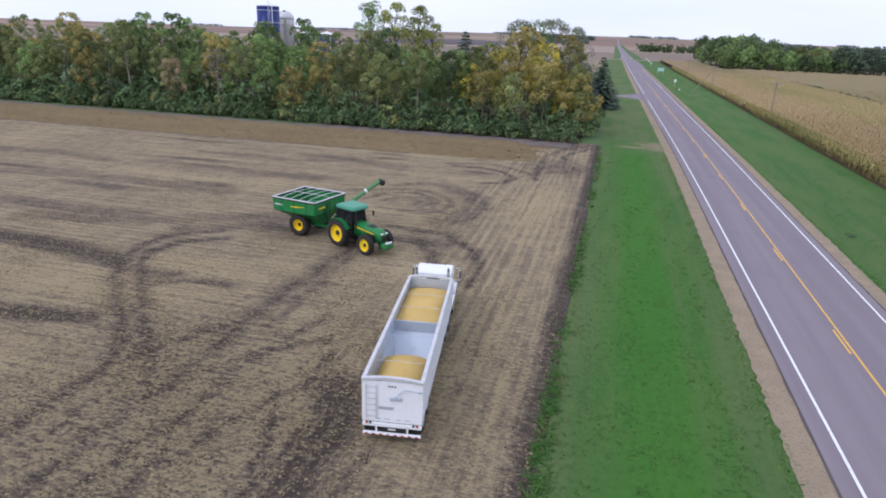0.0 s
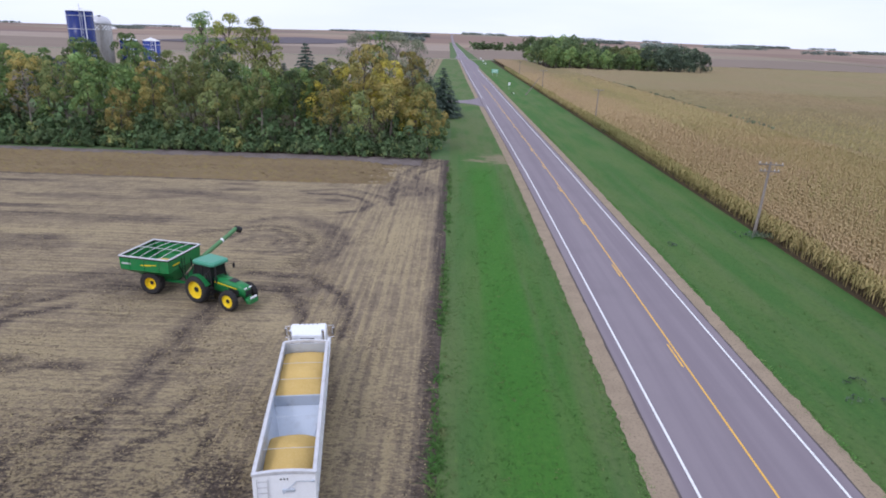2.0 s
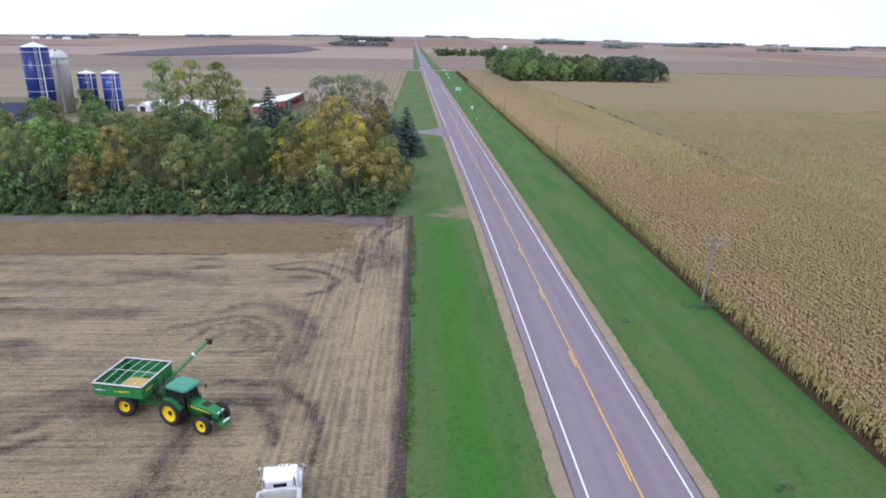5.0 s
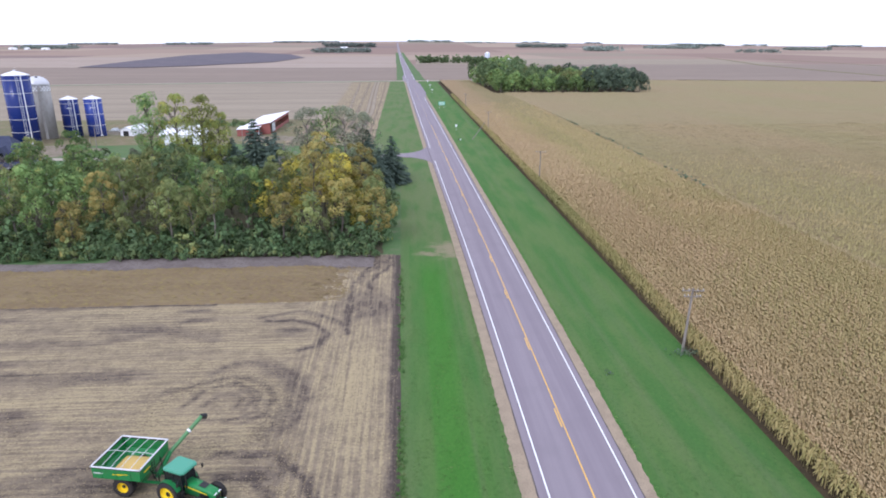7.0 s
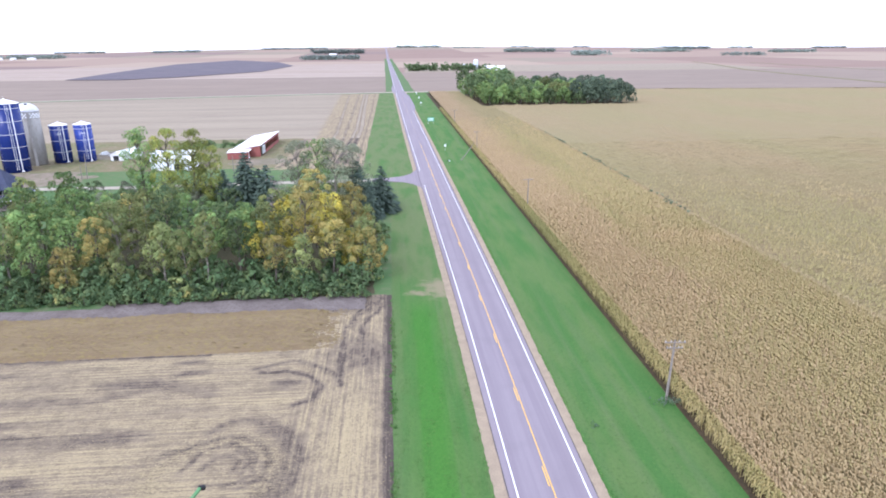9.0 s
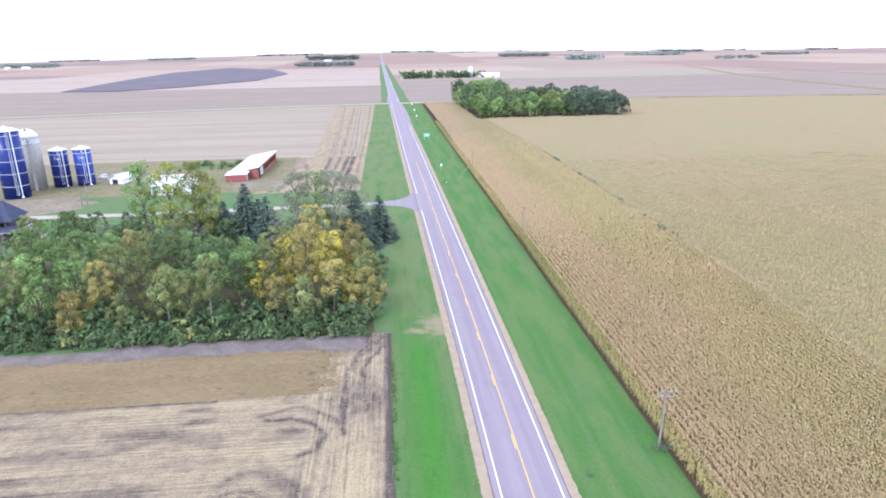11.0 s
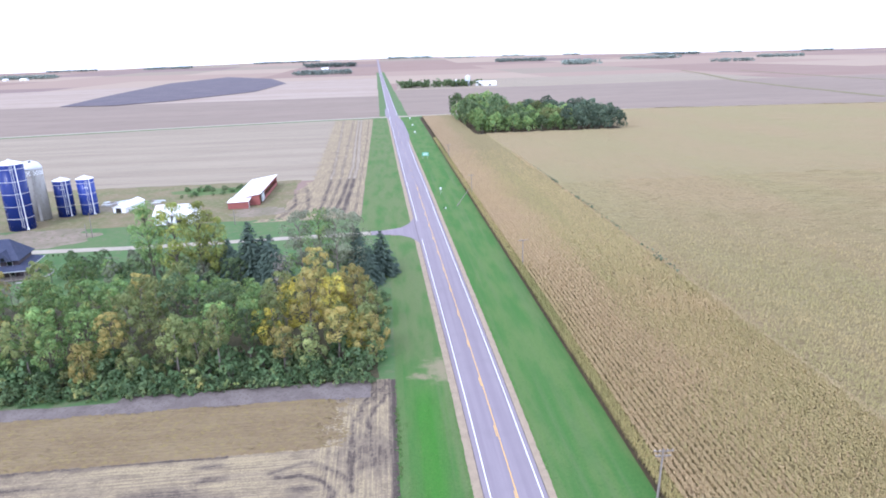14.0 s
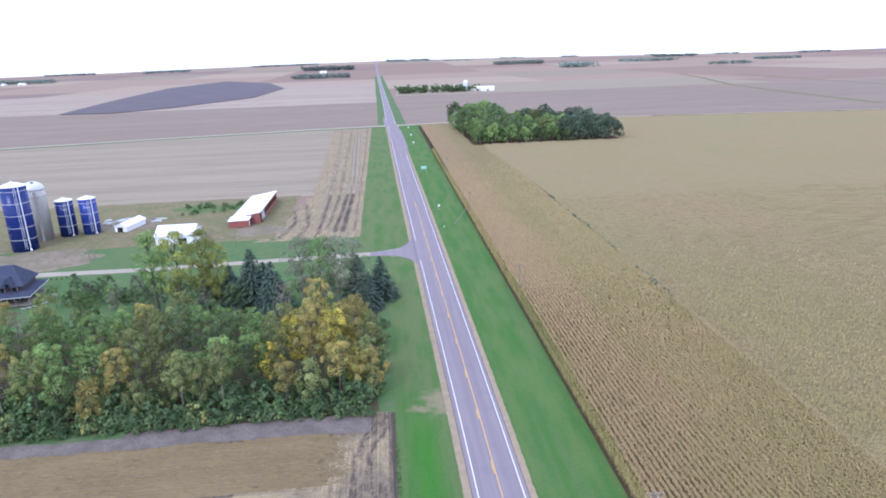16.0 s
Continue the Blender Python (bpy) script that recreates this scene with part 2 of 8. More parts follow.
M_GRASS = grass_material()
M_LAWN = earth("lawn", (0.080, 0.146, 0.054), (0.103, 0.154, 0.064), (0.138, 0.148, 0.082), 0.05, 0.35, bump=0.05, bump_scale=4.0)
M_DRYGRASS = earth("worn_grass", (0.19, 0.155, 0.09), (0.14, 0.145, 0.065), (0.25, 0.20, 0.14), 0.10, 0.5, bump=0.05)
M_GRAVEL = earth("gravel", (0.345, 0.272, 0.192), (0.295, 0.232, 0.165), (0.21, 0.168, 0.12), 0.6, 7.0, bump=0.03, bump_scale=18.0)
M_DRIVE = earth("driveway_gravel", (0.38, 0.335, 0.275), (0.33, 0.29, 0.235), (0.28, 0.25, 0.2), 0.2, 3.0, bump=0.02, bump_scale=15.0)
M_YARD = earth("yard_dirt", (0.25, 0.20, 0.155), (0.19, 0.16, 0.115), (0.13, 0.135, 0.07), 0.12, 0.5, bump=0.04)
M_FIELD2 = earth("far_stubble", (0.305, 0.254, 0.188), (0.266, 0.219, 0.162), (0.178, 0.146, 0.113), 0.05, 0.9, bump=0.2, bump_scale=0.8, stretch=(0.02, 1.0, 1), rot=0.04)
M_PLOUGHED = earth("ploughed_soil", (0.115, 0.10, 0.115), (0.14, 0.12, 0.13), (0.095, 0.082, 0.095), 0.02, 0.2, bump=0.0)
M_BEANS = earth("far_beans", (0.222, 0.174, 0.138), (0.243, 0.191, 0.152), (0.193, 0.149, 0.118), 0.012, 0.08, bump=0.0, stretch=(0.25, 1.5, 1))
M_PALE = earth("far_pale_field", (0.330, 0.265, 0.216), (0.291, 0.225, 0.178), (0.359, 0.300, 0.248), 0.012, 0.08, bump=0.0, stretch=(0.3, 1.5, 1))


def asphalt_material():
    m, nt, b = node_mat("asphalt", 0.9)
    v = n_coord(nt)
    lanes = n_coord(nt, (1.0, 0.02, 1))
    col = n_mix(nt, n_map(nt, n_noise(nt, lanes, 0.9, 3.0), 0.35, 0.65), (0.222, 0.185, 0.208), (0.258, 0.220, 0.240))
    col = n_mix(nt, n_map(nt, n_noise(nt, v, 0.25, 5.0), 0.45, 0.8, 0, 0.4), col, (0.195, 0.165, 0.182))
    col = n_mix(nt, n_map(nt, n_noise(nt, v, 60.0, 2.0), 0.3, 0.7, 0, 0.35), col, (0.16, 0.14, 0.165))
    nt.links.new(col, b.inputs["Base Color"])
    n_bump(nt, b, n_noise(nt, v, 80.0, 2.0), 0.3, 0.005)
    return m


M_ASPHALT = asphalt_material()
M_SEAM = earth("road_edge", (0.10, 0.085, 0.085), (0.13, 0.11, 0.105), (0.08, 0.07, 0.065), 0.5, 4.0, bump=0.01)
M_WHITELINE = paint("white_line", (0.80, 0.80, 0.80), 0.6, dirt=0.35, scale=5.0, dirt_colour=(0.35, 0.33, 0.33))
M_YELLOWLINE = paint("yellow_line", (0.78, 0.45, 0.07), 0.6, dirt=0.35, scale=4.0, dirt_colour=(0.3, 0.22, 0.14))


def distance_material():
    """Wide farmland: rectangular fields, each with a tone of its own."""
    m, nt, b = node_mat("farmland", 1.0)
    b.inputs["Specular IOR Level"].default_value = 0.0
    c = nt.nodes.new("ShaderNodeTexCoord").outputs["Object"]
    s = nt.nodes.new("ShaderNodeSeparateXYZ")
    nt.links.new(c, s.inputs[0])
    ix = n_math(nt, "FLOOR", n_math(nt, "DIVIDE", n_math(nt, "ADD", s.outputs[0], 5220.0), 400.0))
    jx = n_math(nt, "MULTIPLY", ix, 137.0)
    iy = n_math(nt, "FLOOR", n_math(nt, "DIVIDE", n_math(nt, "ADD", s.outputs[1], jx), 530.0))
    cv = nt.nodes.new("ShaderNodeCombineXYZ")
    nt.links.new(ix, cv.inputs[0]); nt.links.new(iy, cv.inputs[1])
    w = nt.nodes.new("ShaderNodeTexWhiteNoise")
    nt.links.new(cv.outputs[0], w.inputs["Vector"])
    r = nt.nodes.new("ShaderNodeValToRGB")
    r.color_ramp.interpolation = "CONSTANT"
    e = r.color_ramp.elements
    e[0].position, e[0].color = 0.0, (0.30, 0.225, 0.18, 1)
    e[1].position, e[1].color = 0.3, (0.25, 0.18, 0.15, 1)
    for p, q in ((0.55, (0.34, 0.27, 0.21)), (0.75, (0.22, 0.165, 0.15)), (0.9, (0.26, 0.22, 0.17))):
        x = e.new(p)
        x.color = (*q, 1)
    nt.links.new(w.outputs["Value"], r.inputs["Fac"])
    v = n_coord(nt, (0.3, 1.5, 1))
    col = n_mix(nt, n_map(nt, n_noise(nt, v, 0.02, 4.0), 0.3, 0.7, 0, 0.35), r.outputs["Color"], (0.31, 0.25, 0.21))
    nt.links.new(col, b.inputs["Base Color"])
    return m


M_DISTANCE = distance_material()

# ---------------------------------------------------------------- materials of plants
LEAF = {
    "green": leafy("green_leaves", (0.170, 0.275, 0.098), (0.216, 0.312, 0.104), (0.300, 0.330, 0.104)),
    "dark": leafy("dark_green_leaves", (0.112, 0.170, 0.080), (0.146, 0.202, 0.086), (0.200, 0.225, 0.086)),
    "olive": leafy("olive_leaves", (0.252, 0.284, 0.106), (0.216, 0.270, 0.104), (0.352, 0.310, 0.105)),
    "lime": leafy("yellowish_green_leaves", (0.255, 0.300, 0.085), (0.300, 0.320, 0.085), (0.400, 0.370, 0.090)),
    "grey": leafy("grey_green_leaves", (0.231, 0.249, 0.167), (0.198, 0.222, 0.147), (0.272, 0.262, 0.156)),
    "yellow": leafy("yellow_leaves", (0.520, 0.432, 0.075), (0.400, 0.372, 0.085), (0.300, 0.300, 0.091)),
    "gold": leafy("golden_leaves", (0.445, 0.355, 0.115), (0.350, 0.325, 0.112), (0.260, 0.288, 0.106)),
    "tan": leafy("faded_leaves", (0.350, 0.262, 0.152), (0.295, 0.240, 0.142), (0.225, 0.225, 0.115)),
    "bare": leafy("sparse_leaves", (0.263, 0.222, 0.187), (0.213, 0.204, 0.172), (0.199, 0.213, 0.134)),
    "shrub": leafy("shrub_leaves", (0.118, 0.192, 0.084), (0.150, 0.222, 0.096), (0.215, 0.258, 0.082)),
    # leaves of the farthest belts: bluish haze is put into their colour
    "hazed": leafy("hazed_leaves", (0.235, 0.285, 0.250), (0.270, 0.310, 0.275), (0.29, 0.32, 0.26)),
    "grove": leafy("grove_leaves", (0.098, 0.140, 0.098), (0.128, 0.170, 0.108), (0.165, 0.195, 0.105)),
    "needles": leafy("needles", (0.085, 0.120, 0.096), (0.105, 0.145, 0.107), None, 0.7, 0.3),
}
M_BARK = earth("bark", (0.115, 0.095, 0.078), (0.165, 0.145, 0.12), (0.07, 0.058, 0.048), 0.8, 5.0, bump=0.03, stretch=(3, 3, 0.6))
M_PALEBARK = earth("pale_bark", (0.27, 0.245, 0.205), (0.215, 0.19, 0.155), (0.14, 0.12, 0.10), 0.8, 5.0, bump=0.03, stretch=(3, 3, 0.6))


def corn_material(name, a, b2, c3, g):
    m, nt, b = node_mat(name, 0.85)
    b.inputs["Specular IOR Level"].default_value = 0.1
    geo = nt.nodes.new("ShaderNodeNewGeometry")
    v = n_coord(nt)
    col = n_mix(nt, n_map(nt, geo.outputs["Random Per Island"], 0, 1, 0, 1, False), a, b2)
    # broad belts of greener and riper plants
    belt = n_coord(nt, (1.0, 0.12, 0))
    col = n_mix(nt, n_map(nt, n_noise(nt, belt, 0.055, 3.0), 0.45, 0.62, 0, 0.75), col, g)
    col = n_mix(nt, n_map(nt, n_noise(nt, v, 0.03, 4.0), 0.5, 0.7, 0, 0.6), col, c3)
    nt.links.new(col, b.inputs["Base Color"])
    return m


M_CORN = corn_material("ripe_corn", (0.485, 0.362, 0.201), (0.386, 0.288, 0.157), (0.465, 0.335, 0.201), (0.396, 0.312, 0.154))
M_CORNOLIVE = corn_material("olive_corn", (0.455, 0.365, 0.175), (0.356, 0.292, 0.138), (0.485, 0.355, 0.191), (0.332, 0.302, 0.129))
M_CORNGREEN = corn_material("green_corn", (0.267, 0.240, 0.090), (0.396, 0.310, 0.133), (0.376, 0.285, 0.143), (0.223, 0.220, 0.083))
M_CORNPALE = corn_material("pale_corn", (0.455, 0.350, 0.201), (0.356, 0.280, 0.159), (0.436, 0.330, 0.191), (0.346, 0.290, 0.148))


def corn_top_material():
    """Tops of far corn: rows along the road up to the seam, rows across it beyond."""
    m, nt, b = node_mat("corn_tops", 0.9)
    b.inputs["Specular IOR Level"].default_value = 0.1
    v = n_coord(nt, (1, 1, 0))
    sep = nt.nodes.new("ShaderNodeSeparateXYZ")
    nt.links.new(nt.nodes.new("ShaderNodeTexCoord").outputs["Object"], sep.inputs[0])
    x, y = sep.outputs[0], sep.outputs[1]
    beyond = n_map(nt, x, 57.0, 57.6, 0, 1, False)
    broad = n_noise(nt, n_coord(nt, (1, 0.35, 0)), 0.02, 4.0)
    patchy = n_noise(nt, v, 0.11, 5.0, 0.65)
    grain = n_noise(nt, v, 1.6, 5.0, 0.8)
    olive = n_map(nt, n_math(nt, "ADD", x, n_math(nt, "MULTIPLY", n_math(nt, "SUBTRACT", broad, 0.5), 40.0)), 27, 40)
    col = n_mix(nt, olive, (0.361, 0.262, 0.148), (0.287, 0.235, 0.117))
    far = n_mix(nt, n_map(nt, broad, 0.35, 0.65), (0.272, 0.226, 0.114), (0.292, 0.222, 0.121))
    far = n_mix(nt, n_map(nt, patchy, 0.5, 0.7, 0, 0.5), far, (0.233, 0.192, 0.095))
    col = n_mix(nt, beyond, col, far)
    # the shade between two rows, put into the colour as dark stripes
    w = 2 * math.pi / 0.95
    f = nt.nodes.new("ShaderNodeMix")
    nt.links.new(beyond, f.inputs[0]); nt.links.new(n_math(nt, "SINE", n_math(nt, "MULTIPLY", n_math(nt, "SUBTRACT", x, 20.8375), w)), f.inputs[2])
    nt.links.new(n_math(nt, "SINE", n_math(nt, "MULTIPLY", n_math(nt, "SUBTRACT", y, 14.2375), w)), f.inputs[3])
    row_shade = n_math(nt, "MULTIPLY", n_map(nt, f.outputs[0], 0.1, 0.9, 0, 0.55), n_map(nt, grain, 0.3, 0.6))
    col = n_mix(nt, row_shade, col, (0.119, 0.095, 0.051))
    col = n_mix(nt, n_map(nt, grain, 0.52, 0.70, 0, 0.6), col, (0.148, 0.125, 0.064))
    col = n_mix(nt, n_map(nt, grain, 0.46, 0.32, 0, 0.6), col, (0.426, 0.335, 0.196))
    nt.links.new(col, b.inputs["Base Color"])
    n_bump(nt, b, grain, 0.8, 0.4)
    return m


M_CORNTOP = corn_top_material()
# litter, its colour darkened for the shade between rows and along the edge
M_CORNFLOOR = earth("shade_dark_litter", (0.085, 0.062, 0.036), (0.065, 0.05, 0.03), (0.045, 0.035, 0.022), 0.5, 3.0, bump=0.05)
# lower stalks, coloured darker than the plants to stand for shade inside the rows
M_CORNLOW = earth("shade_dark_stalks", (0.25, 0.195, 0.10), (0.20, 0.165, 0.08), (0.14, 0.115, 0.058), 0.4, 3.0, bump=0.05)
M_WOODFLOOR = earth("leaf_litter", (0.085, 0.075, 0.045), (0.06, 0.062, 0.035), (0.11, 0.09, 0.05), 0.2, 1.5, bump=0.06)

# ---------------------------------------------------------------- materials of machines and buildings
M_WHITE = paint("white_paint", (0.84, 0.85, 0.87), 0.3, dirt=0.07, scale=1.2)
M_WHITEROOF = paint("white_metal_roof", (0.82, 0.82, 0.84), 0.5, dirt=0.12, scale=0.4, dirt_colour=(0.5, 0.48, 0.46))
M_ALU = paint("grey_aluminium", (0.53, 0.58, 0.65), 0.45, 0.35, dirt=0.25, scale=2.0, dirt_colour=(0.3, 0.29, 0.28))
M_RAIL = paint("pale_aluminium_rail", (0.62, 0.62, 0.64), 0.4, 0.2, dirt=0.25, scale=2.0)
M_CHROME = paint("chrome", (0.7, 0.7, 0.72), 0.15, 1.0, dirt=0.1)
M_BLACK = paint("black_plastic", (0.02, 0.02, 0.022), 0.5, dirt=0.2)
M_TYRE = paint("tyre_rubber", (0.030, 0.028, 0.028), 0.8, dirt=0.55, scale=3.5, dirt_colour=(0.095, 0.075, 0.06))
M_PALEGREEN = paint("faded_green_paint", (0.10, 0.24, 0.10), 0.5, dirt=0.3, scale=2.0)
M_GREEN = paint("green_paint", (0.020, 0.205, 0.058), 0.32, dirt=0.2, scale=2.0)
M_ROOFGREEN = paint("faded_green_roof", (0.075, 0.30, 0.20), 0.4, dirt=0.10, scale=2.0)
M_YELLOW = paint("yellow_paint", (0.85, 0.62, 0.015), 0.4, dirt=0.08, scale=4.0)
M_DARKGLASS = paint("tinted_glass", (0.012, 0.015, 0.017), 0.08, dirt=0.05)
M_RED = paint("red_lamp", (0.42, 0.02, 0.015), 0.3, dirt=0.1)
M_GRAIN = earth("yellow_grain", (0.62, 0.43, 0.15), (0.56, 0.385, 0.13), (0.66, 0.48, 0.20), 0.8, 14.0, bump=0.02, bump_scale=60.0)
M_BLUE = paint("dark_blue_enamel", (0.016, 0.032, 0.175), 0.25, dirt=0.1, scale=0.4, dirt_colour=(0.05, 0.06, 0.2))
M_BLUE2 = paint("blue_enamel", (0.035, 0.062, 0.30), 0.25, dirt=0.15, scale=0.4, dirt_colour=(0.08, 0.10, 0.3))
M_CONCRETE = earth("silo_concrete", (0.40, 0.385, 0.36), (0.35, 0.335, 0.31), (0.30, 0.28, 0.26), 0.25, 1.4, bump=0.01, stretch=(1, 1, 0.4))
M_BARNRED = paint("red_barn_boards", (0.31, 0.105, 0.09), 0.7, dirt=0.35, scale=1.0, dirt_colour=(0.24, 0.12, 0.1))
M_SHINGLE = earth("dark_shingles", (0.060, 0.068, 0.110), (0.075, 0.082, 0.125), (0.045, 0.05, 0.08), 0.5, 4.0, bump=0.02)
M_SIDING = paint("grey_siding", (0.085, 0.065, 0.075), 0.7, dirt=0.2, scale=1.0)
M_TIMBER = earth("weathered_pole", (0.30, 0.265, 0.235), (0.24, 0.21, 0.185), (0.17, 0.145, 0.125), 0.6, 6.0, bump=0.01, stretch=(4, 4, 0.4))
M_SIGN = paint("sign_back_metal", (0.62, 0.65, 0.66), 0.45, 0.3, dirt=0.1)
M_SIGNGREEN = paint("green_sign", (0.16, 0.45, 0.32), 0.45, dirt=0.1)

# ---------------------------------------------------------------- mesh helpers
class Build:
    """Collects simple solids into one mesh."""

    def __init__(self):
        self.bm = bmesh.new()

    def _add(self, tmp, m=None):
        if m is not None:
            bmesh.ops.transform(tmp, matrix=m, verts=tmp.verts)
        me = bpy.data.meshes.new("tmp")
        tmp.to_mesh(me)
        tmp.free()
        self.bm.from_mesh(me)
        bpy.data.meshes.remove(me)
        return self

    def box(self, x, y, z, sx, sy, sz, bevel=0.0, m=None, taper=None):
        """A box centred at x, y, z. taper: scale of the top in x and y."""
        t = bmesh.new()
        bmesh.ops.create_cube(t, size=1.0)
        for v in t.verts:
            k = taper if taper and v.co.z > 0 else (1, 1)
            v.co = Vector((v.co.x * sx * k[0], v.co.y * sy * k[1], v.co.z * sz))
        if bevel:
            bmesh.ops.bevel(t, geom=t.edges[:], offset=bevel, segments=1, affect="EDGES")
        base = Matrix.Translation((x, y, z))
        return self._add(t, (m @ base) if m is not None else base)

    def tube(self, p, q, r0, r1=None, n=8, caps=True):
        p, q = Vector(p), Vector(q)
        r1 = r0 if r1 is None else r1
        t = bmesh.new()
        turn = (q - p).to_track_quat("Z", "Y").to_matrix().to_4x4()
        rings = []
        for o, r in ((p, r0), (q, r1)):
            rings.append([t.verts.new(o + turn @ Vector((math.cos(a) * r, math.sin(a) * r, 0))) for a in (2 * math.pi * i / n for i in range(n))])
        for i in range(n):
            t.faces.new((rings[0][i], rings[0][(i + 1) % n], rings[1][(i + 1) % n], rings[1][i]))
        if caps:
            t.faces.new(rings[0][::-1])
            t.faces.new(rings[1])
        return self._add(t)

    def path(self, pts, r, n=6):
        for a, b in zip(pts, pts[1:]):
            self.tube(a, b, r, r, n)
        return self

    def lathe(self, profile, n=24, m=None, caps=True):
        """Turns a profile of (radius, height) about z."""
        t = bmesh.new()
        rings = [[t.verts.new((math.cos(a) * r, math.sin(a) * r, z)) for a in (2 * math.pi * i / n for i in range(n))] for r, z in profile]
        for a, b in zip(rings, rings[1:]):
            for i in range(n):
                t.faces.new((a[i], a[(i + 1) % n], b[(i + 1) % n], b[i]))
        if caps and profile[0][0] > 1e-4:
            t.faces.new(rings[0][::-1])
        if caps and profile[-1][0] > 1e-4:
            t.faces.new(rings[-1])
        bmesh.ops.remove_doubles(t, verts=t.verts, dist=1e-5)
        return self._add(t, m)

    def loft(self, loops, caps=True):
        """Joins closed loops of equal length."""
        t = bmesh.new()
        rings = [[t.verts.new(p) for p in loop] for loop in loops]
        n = len(rings[0])
        for a, b in zip(rings, rings[1:]):
            for i in range(n):
                t.faces.new((a[i], a[(i + 1) % n], b[(i + 1) % n], b[i]))
        if caps:
            t.faces.new(rings[0][::-1])
            t.faces.new(rings[-1])
        bmesh.ops.recalc_face_normals(t, faces=t.faces)
        return self._add(t)

    def slab(self, pts, thick):
        """A flat or bent plate: the polygon pts, thickened downwards."""
        low = [(x, y, z - thick) for x, y, z in pts]
        return self.loft([low, list(pts)])

    def mesh(self, name, material, smooth=False):
        me = bpy.data.meshes.new(name)
        self.bm.to_mesh(me)
        self.bm.free()
        me.materials.append(material)
        if smooth:
            me.polygons.foreach_set("use_smooth", [True] * len(me.polygons))
        return me


def part(name, build, material, parent, label="", smooth=False):
    ob = new(name, build.mesh(name, material, smooth))
    ob.parent = parent
    return tagged(ob, label)


def thing(name, m, label, category, group="", kind=""):
    ob = new(name)
    ob.empty_display_size = 0.2
    ob.matrix_world = m
    return tagged(ob, label, category, group, kind)


def structure(name, me, label, category, kind="structure"):
    return tagged(new(name, me), label, category, "", kind)


def raw_mesh(name, co, faces, material):
    """A mesh from numpy arrays: co (n, 3), faces (m, k)."""
    me = bpy.data.meshes.new(name)
    co, faces = np.asarray(co, np.float32), np.asarray(faces, np.int32)
    k = faces.shape[1]
    me.vertices.add(len(co))
    me.vertices.foreach_set("co", co.ravel())
    me.loops.add(faces.size)
    me.loops.foreach_set("vertex_index", faces.ravel())
    me.polygons.add(len(faces))
    me.polygons.foreach_set("loop_start", np.arange(0, faces.size, k, dtype=np.int32))
    me.polygons.foreach_set("loop_total", np.full(len(faces), k, np.int32))
    me.update(calc_edges=True)
    me.materials.append(material)
    return me


def grid_mesh(name, xs, ys, height, material):
    xs, ys = np.asarray(xs, float), np.asarray(ys, float)
    gx, gy = np.meshgrid(xs, ys)
    gz = height(gx, gy)
    co = np.stack([gx.ravel(), gy.ravel(), np.broadcast_to(gz, gx.shape).ravel()], 1)
    nx, ny = len(xs), len(ys)
    i = (np.arange(ny - 1)[:, None] * nx + np.arange(nx - 1)[None]).ravel()
    return raw_mesh(name, co, np.stack([i, i + 1, i + nx + 1, i + nx], 1), material)


def ripple(x, y, size, seed):
    """A cheap smooth wave field between about -1 and 1."""
    r = np.random.RandomState(seed)
    out = np.zeros_like(x, dtype=float)
    for k in range(7):
        a, p, s = r.uniform(0, 2 * math.pi), r.uniform(0, 6.3), size * r.uniform(0.5, 1.6)
        out += np.sin((x * math.cos(a) + y * math.sin(a)) * 2 * math.pi / s + p)
    return out / 3.5


def ragged(x0, x1, y0, y1, z, material, name, edge=0.0, step=2.0, seed=1, sides="lrbt"):
    """A flat sheet whose chosen edges waver by about edge metres."""
    nx = max(2, min(120, int((x1 - x0) / step) + 1))
    ny = max(2, min(400, int((y1 - y0) / step) + 1))
    gx, gy = np.meshgrid(np.linspace(x0, x1, nx), np.linspace(y0, y1, ny))
    r = np.random.RandomState(seed)
    if edge:
        for s in sides:
            n = ny if s in "lr" else nx
            w = np.convolve(r.normal(0, 1, n + 8), np.ones(3) / 3, "same")[4:-4] * edge
            if s == "l":
                gx[:, 0] += w
            elif s == "r":
                gx[:, -1] += w
            elif s == "b":
                gy[0] += w
            else:
                gy[-1] += w
    co = np.stack([gx.ravel(), gy.ravel(), np.full(gx.size, z)], 1)
    i = (np.arange(ny - 1)[:, None] * nx + np.arange(nx - 1)[None]).ravel()
    return raw_mesh(name, co, np.stack([i, i + 1, i + nx + 1, i + nx], 1), material)


# ---------------------------------------------------------------- ground
def far_height(x, y):
    """Level near by; long swells far off, a broad rise ahead and lower land to both sides."""
    d = np.sqrt(x * x + y * y)
    ahead = np.exp(-(np.arctan2(x, np.maximum(y, 1.0)) / 0.40) ** 2)
    rise = np.interp(d, [1800, 2500, 3500, 4800], [0, 3, 19, 48])
    low = np.interp(d, [1800, 4800], [0, 14])
    return -0.12 + low + (rise - low) * ahead + 1.5 * np.clip((d - 1800) / 1500, 0, 1) * ripple(x, y, 1700, 5)


spread = np.concatenate([np.linspace(-4900, -600, 44), np.linspace(-500, 500, 21), np.linspace(600, 4900, 44)])
structure("ground", grid_mesh("ground", spread, np.concatenate([np.linspace(-700, 1000, 18), np.linspace(1100, 4850, 40)]), far_height, M_DISTANCE),
          "flat open farmland with tan and brown harvested fields", "ground")


def on_ground(name, x0, x1, y0, y1, z, mat, label, cat, edge=0.3, step=2.0, seed=1):
    return structure(name, ragged(x0, x1, y0, y1, z, mat, name, edge, step, seed), label, cat)


